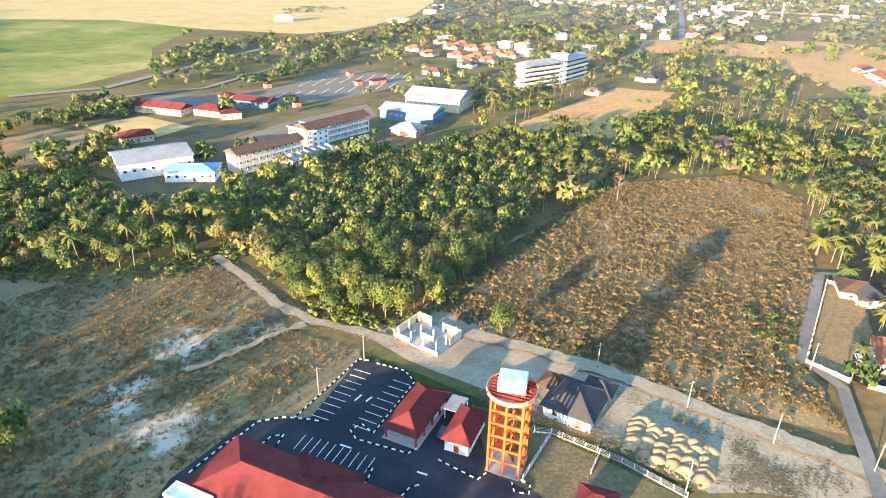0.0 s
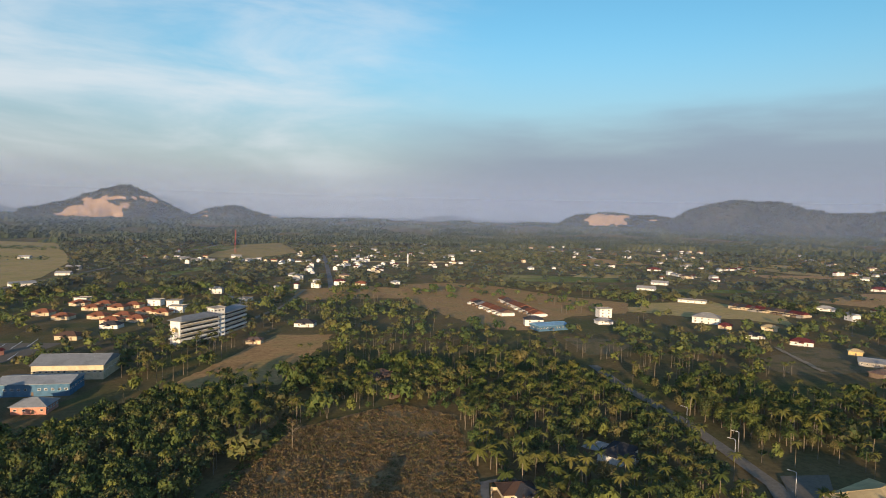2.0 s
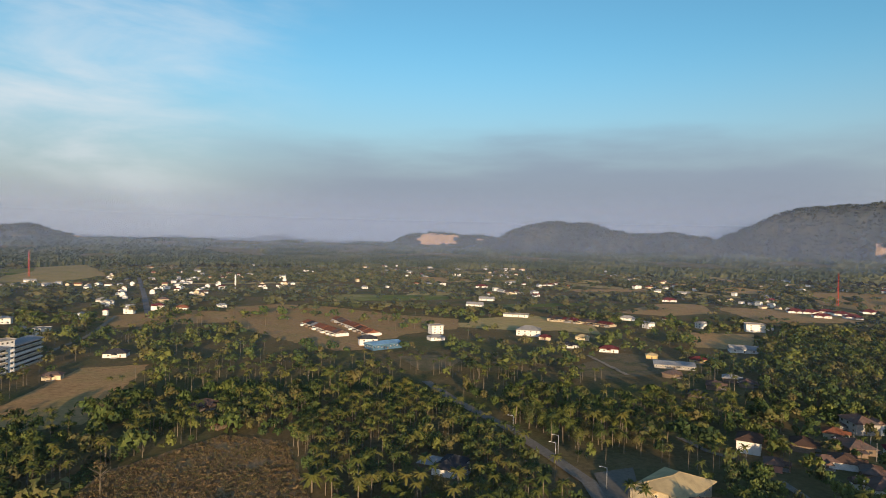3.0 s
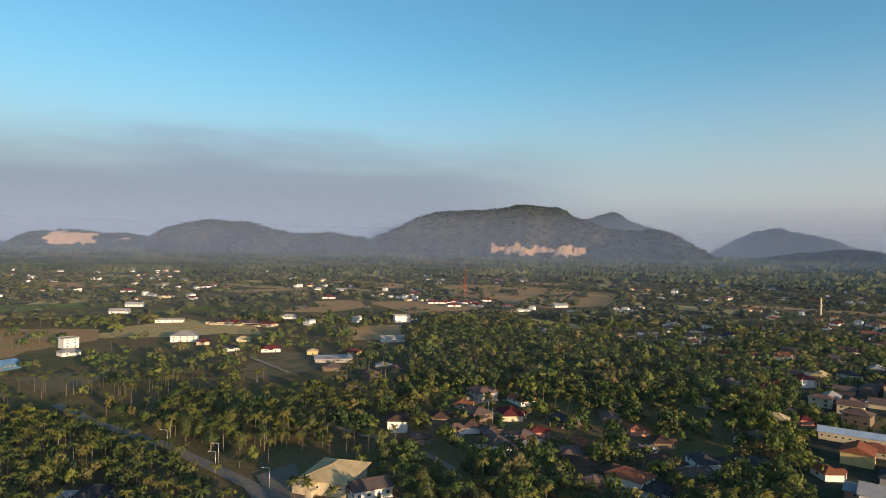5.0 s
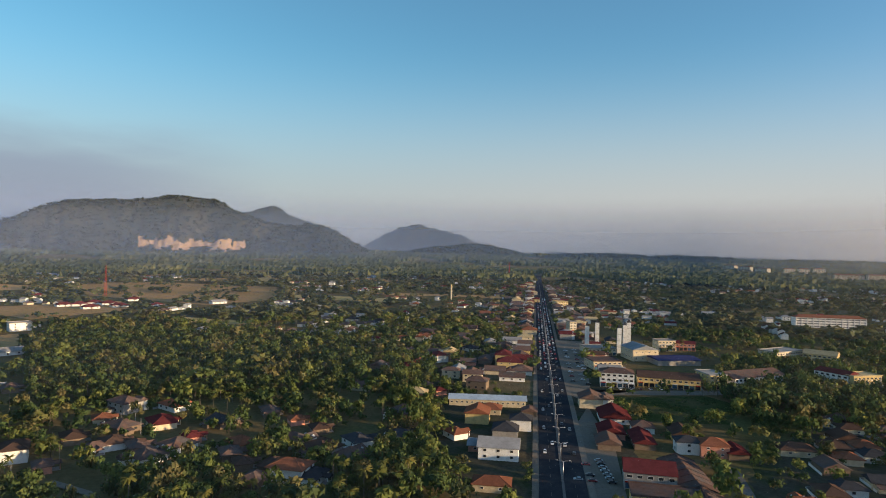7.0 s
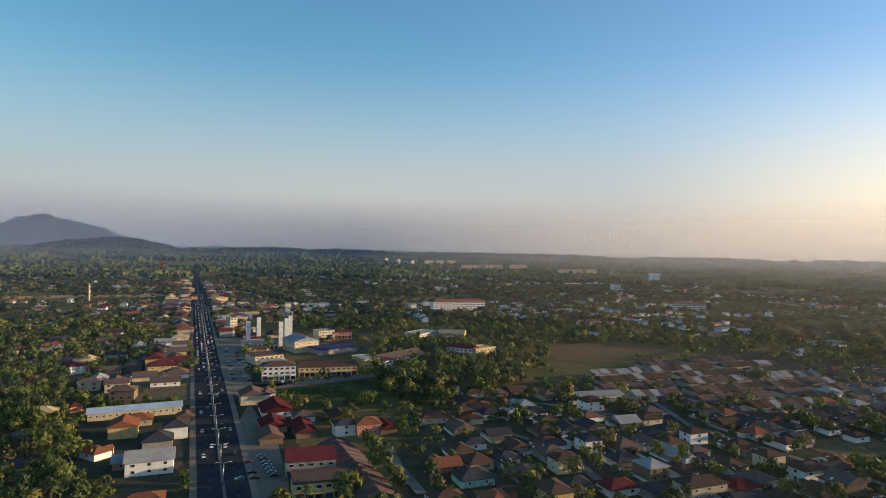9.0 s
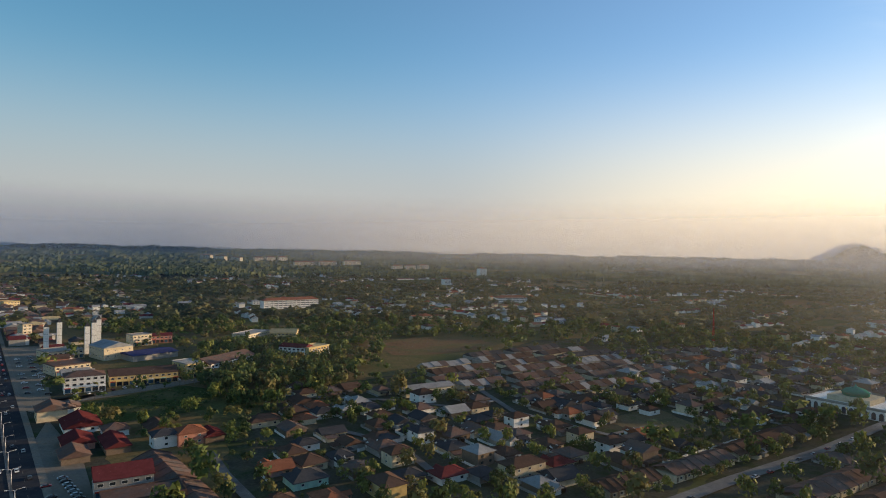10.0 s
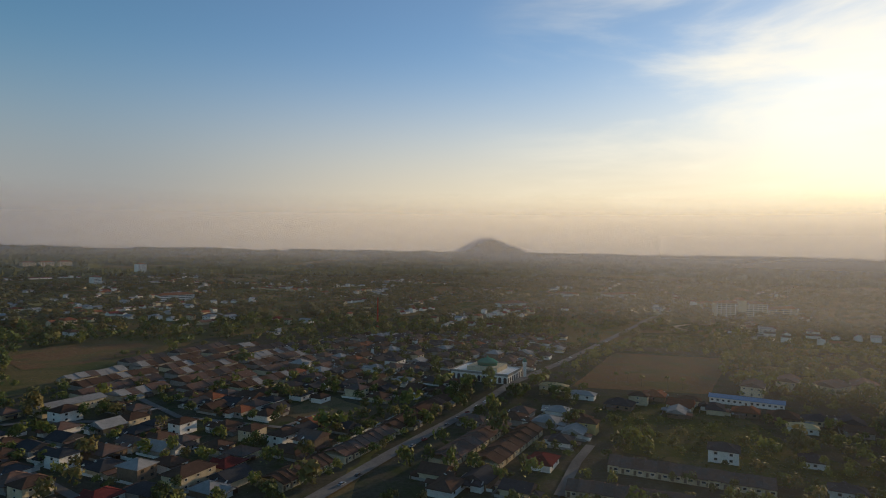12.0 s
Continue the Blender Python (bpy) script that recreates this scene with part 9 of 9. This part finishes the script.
def tufts(poly, step, material, label, size):
    """Dry grass: sprays of thin upright blades, in drifts."""
    p = pairs(poly)
    xs, ys = [q[0] for q in p], [q[1] for q in p]
    n = int((max(xs) - min(xs)) * (max(ys) - min(ys)) / step ** 2)
    x, y = rng.uniform(min(xs), max(xs), n), rng.uniform(min(ys), max(ys), n)
    ok = inside(p, x, y)
    for q, w in KEEP_LINE:
        ok &= ~near_line(q, w - 1.2, x, y)
    x, y = x[ok], y[ok]
    ok = thin(x, y, 0.1, 1.3, 0.06)
    x, y = x[ok], y[ok]
    forms = []
    for _ in range(5):
        t = []
        for k in range(11):
            a, lean, b = rng.uniform(0, 6.28), rng.uniform(0.15, 0.9), rng.normal(0, 0.35, 2)
            d = np.array([math.cos(a), math.sin(a), 0])
            o = np.array([b[0], b[1], 0])
            w = np.array([-d[1], d[0], 0]) * 0.13
            t += [o + w, o - w, o + d * lean + np.array([0, 0, rng.uniform(0.5, 1.0)])]
        forms.append(np.array(t))
    sc = rng.uniform(*size, len(x))
    many("dry_grass", forms, x, y, sc, sc, np.zeros(len(x)), rng, material, label, "grass")


tufts([0.0, 172.5, 27.3, 221.1, 90.2, 292.8, 153.3, 309.3, 171.7, 277.6, 136.8, 203.1, 103.6, 146.8, 99.3, 117.3, 71.9, 126.3, 48.3, 142.4, 17.9, 156.8], 1.02, "dry_leaf", "dead grass between the bushes of the field", (0.7, 1.4))
tufts([-87.2, 198.5, -73.2, 199.0, -43.9, 157.8, -23.4, 149.5, -37.2, 130.2, -61.6, 95.2, -92.6, 84.1, -149.0, 164.7, -122.6, 191.1], 1.02, "dry_leaf", "dead grass of the waste ground", (0.5, 1.1))
scrub([0.0, 172.5, 27.3, 221.1, 90.2, 292.8, 153.3, 309.3, 171.7, 277.6, 136.8, 203.1, 103.6, 146.8, 99.3, 117.3, 71.9, 126.3, 48.3, 142.4, 17.9, 156.8], 1.7, "dry_leaf", "brown dry bushes of the field", (0.7, 1.7))
scrub([-87.2, 198.5, -73.2, 199.0, -43.9, 157.8, -23.4, 149.5, -37.2, 130.2, -61.6, 95.2, -92.6, 84.1, -149.0, 164.7, -122.6, 191.1], 2.0, "dry_leaf", "low dry bushes of the waste ground", (0.4, 1.1), "scrub")
scrub([-72.7, 215.3, -61.6, 197.1, -38.1, 167.5, -14.3, 157.9, -13.1, 164.8, -40.0, 177.9, -66.2, 215.5], 1.7, "leaf", "undergrowth along the edge of the tree belt", (1.2, 2.6), "undergrowth")
scrub([-14.3, 157.9, 4.6, 175.5, 23.6, 204.1, 50.7, 241.2, 97.1, 308.5, 93.5, 317.5, 46.8, 247.1, 19.7, 207.7, 0.9, 180.8, -16.6, 164.7], 1.7, "leaf", "undergrowth along the edge of the tree belt", (1.0, 2.4), "undergrowth")
scrub([-177.8, 211.9, -118.0, 202.0, -93.4, 207.4, -77.7, 225.5, -71.3, 210.5, -87.8, 192.1, -110.2, 185.4, -160.1, 186.0], 2.0, "leaf", "undergrowth along the edge of the wood", (1.0, 2.4), "undergrowth")
scrub([-21.8, 149.5, -2.0, 136.8, 23.4, 120.5, 41.8, 110.3, 56.1, 98.8, 53.0, 96.9, 25.6, 116.6, -8.1, 136.7], 1.3, "dry_leaf", "weeds along the fence", (0.3, 0.8), "weeds")
scrub([-22.5, 148.9, -20.8, 144.1, -31.8, 121.4, -45.3, 119.9, -57.6, 100.2, -75.0, 91.7, -58.1, 111.3, -39.6, 127.9], 1.5, "dry_leaf", "dead grass on the bank", (0.2, 0.5), "dry_grass")
for line in ([-566.9, 2342.8, -322.4, 2243.8, -50.3, 1985.6, -46.0, 1809.7, -307.8, 2021.6, -511.3, 2109.3], [-353.0, 1674.5, -276.0, 1713.0, -53.9, 1574.0, -50.8, 1478.5, -249.2, 1542.9, -323.4, 1531.1],
             [-294.1, 1178.0, -248.3, 1268.5, -166.7, 1213.1, -205.0, 1141.2, -260.7, 1095.8], [-663.0, 1424.9, -616.1, 1624.9, -522.7, 1844.9, -494.5, 1743.6, -580.1, 1528.1, -629.1, 1350.4], [-1152.3, 2146.0, -990.8, 2385.4, -669.2, 2681.0, -606.4, 2426.0, -908.9, 2185.4, -1067.1, 1985.1]):
    scrub(line, 13.0, "leaf", "rows of trees along the field banks", (3.0, 5.5), "hedge")
scrub([96.1, 177.9, 113.4, 171.3, 102.6, 146.8, 96.4, 158.0], 2.4, "leaf", "green bushes at the edge of the field", (1.0, 2.2), "bushes")
scrub([400.3, -242.9, 386.7, -314.1, 356.7, -315.2, 324.7, -278.7, 344.6, -225.5], 3.0, "leaf", "rank green weeds of the empty lot", (0.5, 1.4), "weeds")
scrub([-116.0, -419.3, -200.1, -436.0, -196.0, -338.3, -210.1, -288.9, -157.6, -280.5, -99.3, -325.4], 3.0, "leaf", "rank green weeds between the houses", (0.5, 1.4), "weeds")


# ---- translucent rings standing in for evening haze over the plain ----
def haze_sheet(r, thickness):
    """An added translucent ring at distance r that stands in for haze over the plain, clear at its foot and top."""
    m = bpy.data.materials.new("haze_stand_in")
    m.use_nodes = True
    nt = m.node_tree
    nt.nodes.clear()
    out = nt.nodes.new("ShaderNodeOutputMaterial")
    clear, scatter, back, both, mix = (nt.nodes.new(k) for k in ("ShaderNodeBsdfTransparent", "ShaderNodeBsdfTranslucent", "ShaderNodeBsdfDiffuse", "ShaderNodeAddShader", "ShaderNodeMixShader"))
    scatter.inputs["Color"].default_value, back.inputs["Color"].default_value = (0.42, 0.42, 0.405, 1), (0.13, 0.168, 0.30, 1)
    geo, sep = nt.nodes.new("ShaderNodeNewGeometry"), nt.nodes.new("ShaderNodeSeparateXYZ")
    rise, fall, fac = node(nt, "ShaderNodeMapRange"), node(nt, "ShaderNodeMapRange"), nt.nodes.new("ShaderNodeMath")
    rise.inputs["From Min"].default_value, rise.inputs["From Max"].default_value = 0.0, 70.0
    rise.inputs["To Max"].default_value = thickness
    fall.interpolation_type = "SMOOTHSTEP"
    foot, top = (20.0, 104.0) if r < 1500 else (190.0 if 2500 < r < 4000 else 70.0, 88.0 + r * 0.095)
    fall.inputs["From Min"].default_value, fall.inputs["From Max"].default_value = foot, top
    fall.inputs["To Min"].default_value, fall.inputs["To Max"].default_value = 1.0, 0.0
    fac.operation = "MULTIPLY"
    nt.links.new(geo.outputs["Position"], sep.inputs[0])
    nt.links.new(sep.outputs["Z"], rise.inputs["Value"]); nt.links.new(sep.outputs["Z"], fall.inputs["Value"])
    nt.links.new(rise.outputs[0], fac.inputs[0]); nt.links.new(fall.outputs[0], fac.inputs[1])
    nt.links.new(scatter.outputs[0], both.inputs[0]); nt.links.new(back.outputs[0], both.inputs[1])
    # bank thickens the sheet towards the sun, putting the sunward glow into its density
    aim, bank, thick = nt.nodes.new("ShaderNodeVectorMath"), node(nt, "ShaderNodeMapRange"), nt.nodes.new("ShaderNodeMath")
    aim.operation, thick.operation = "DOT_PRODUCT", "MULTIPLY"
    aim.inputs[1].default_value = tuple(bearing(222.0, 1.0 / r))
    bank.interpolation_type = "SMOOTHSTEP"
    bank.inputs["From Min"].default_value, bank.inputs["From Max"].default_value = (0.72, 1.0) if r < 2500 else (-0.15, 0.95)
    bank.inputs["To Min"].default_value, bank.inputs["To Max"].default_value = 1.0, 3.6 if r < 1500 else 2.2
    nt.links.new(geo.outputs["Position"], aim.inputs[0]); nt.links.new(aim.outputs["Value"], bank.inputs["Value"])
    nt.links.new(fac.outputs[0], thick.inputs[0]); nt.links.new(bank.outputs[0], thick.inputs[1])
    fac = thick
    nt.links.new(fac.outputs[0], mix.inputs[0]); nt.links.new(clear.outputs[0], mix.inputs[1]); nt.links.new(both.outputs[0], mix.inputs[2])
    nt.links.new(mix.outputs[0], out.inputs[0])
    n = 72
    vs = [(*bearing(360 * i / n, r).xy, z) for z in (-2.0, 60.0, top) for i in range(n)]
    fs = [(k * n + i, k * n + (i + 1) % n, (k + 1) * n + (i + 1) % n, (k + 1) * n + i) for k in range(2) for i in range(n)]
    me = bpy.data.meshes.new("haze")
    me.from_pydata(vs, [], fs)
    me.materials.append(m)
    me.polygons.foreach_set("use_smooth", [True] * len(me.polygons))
    tagged(new("backdrop_haze_ring", me), "translucent ring sheet standing in for evening haze", "haze", kind="structure")


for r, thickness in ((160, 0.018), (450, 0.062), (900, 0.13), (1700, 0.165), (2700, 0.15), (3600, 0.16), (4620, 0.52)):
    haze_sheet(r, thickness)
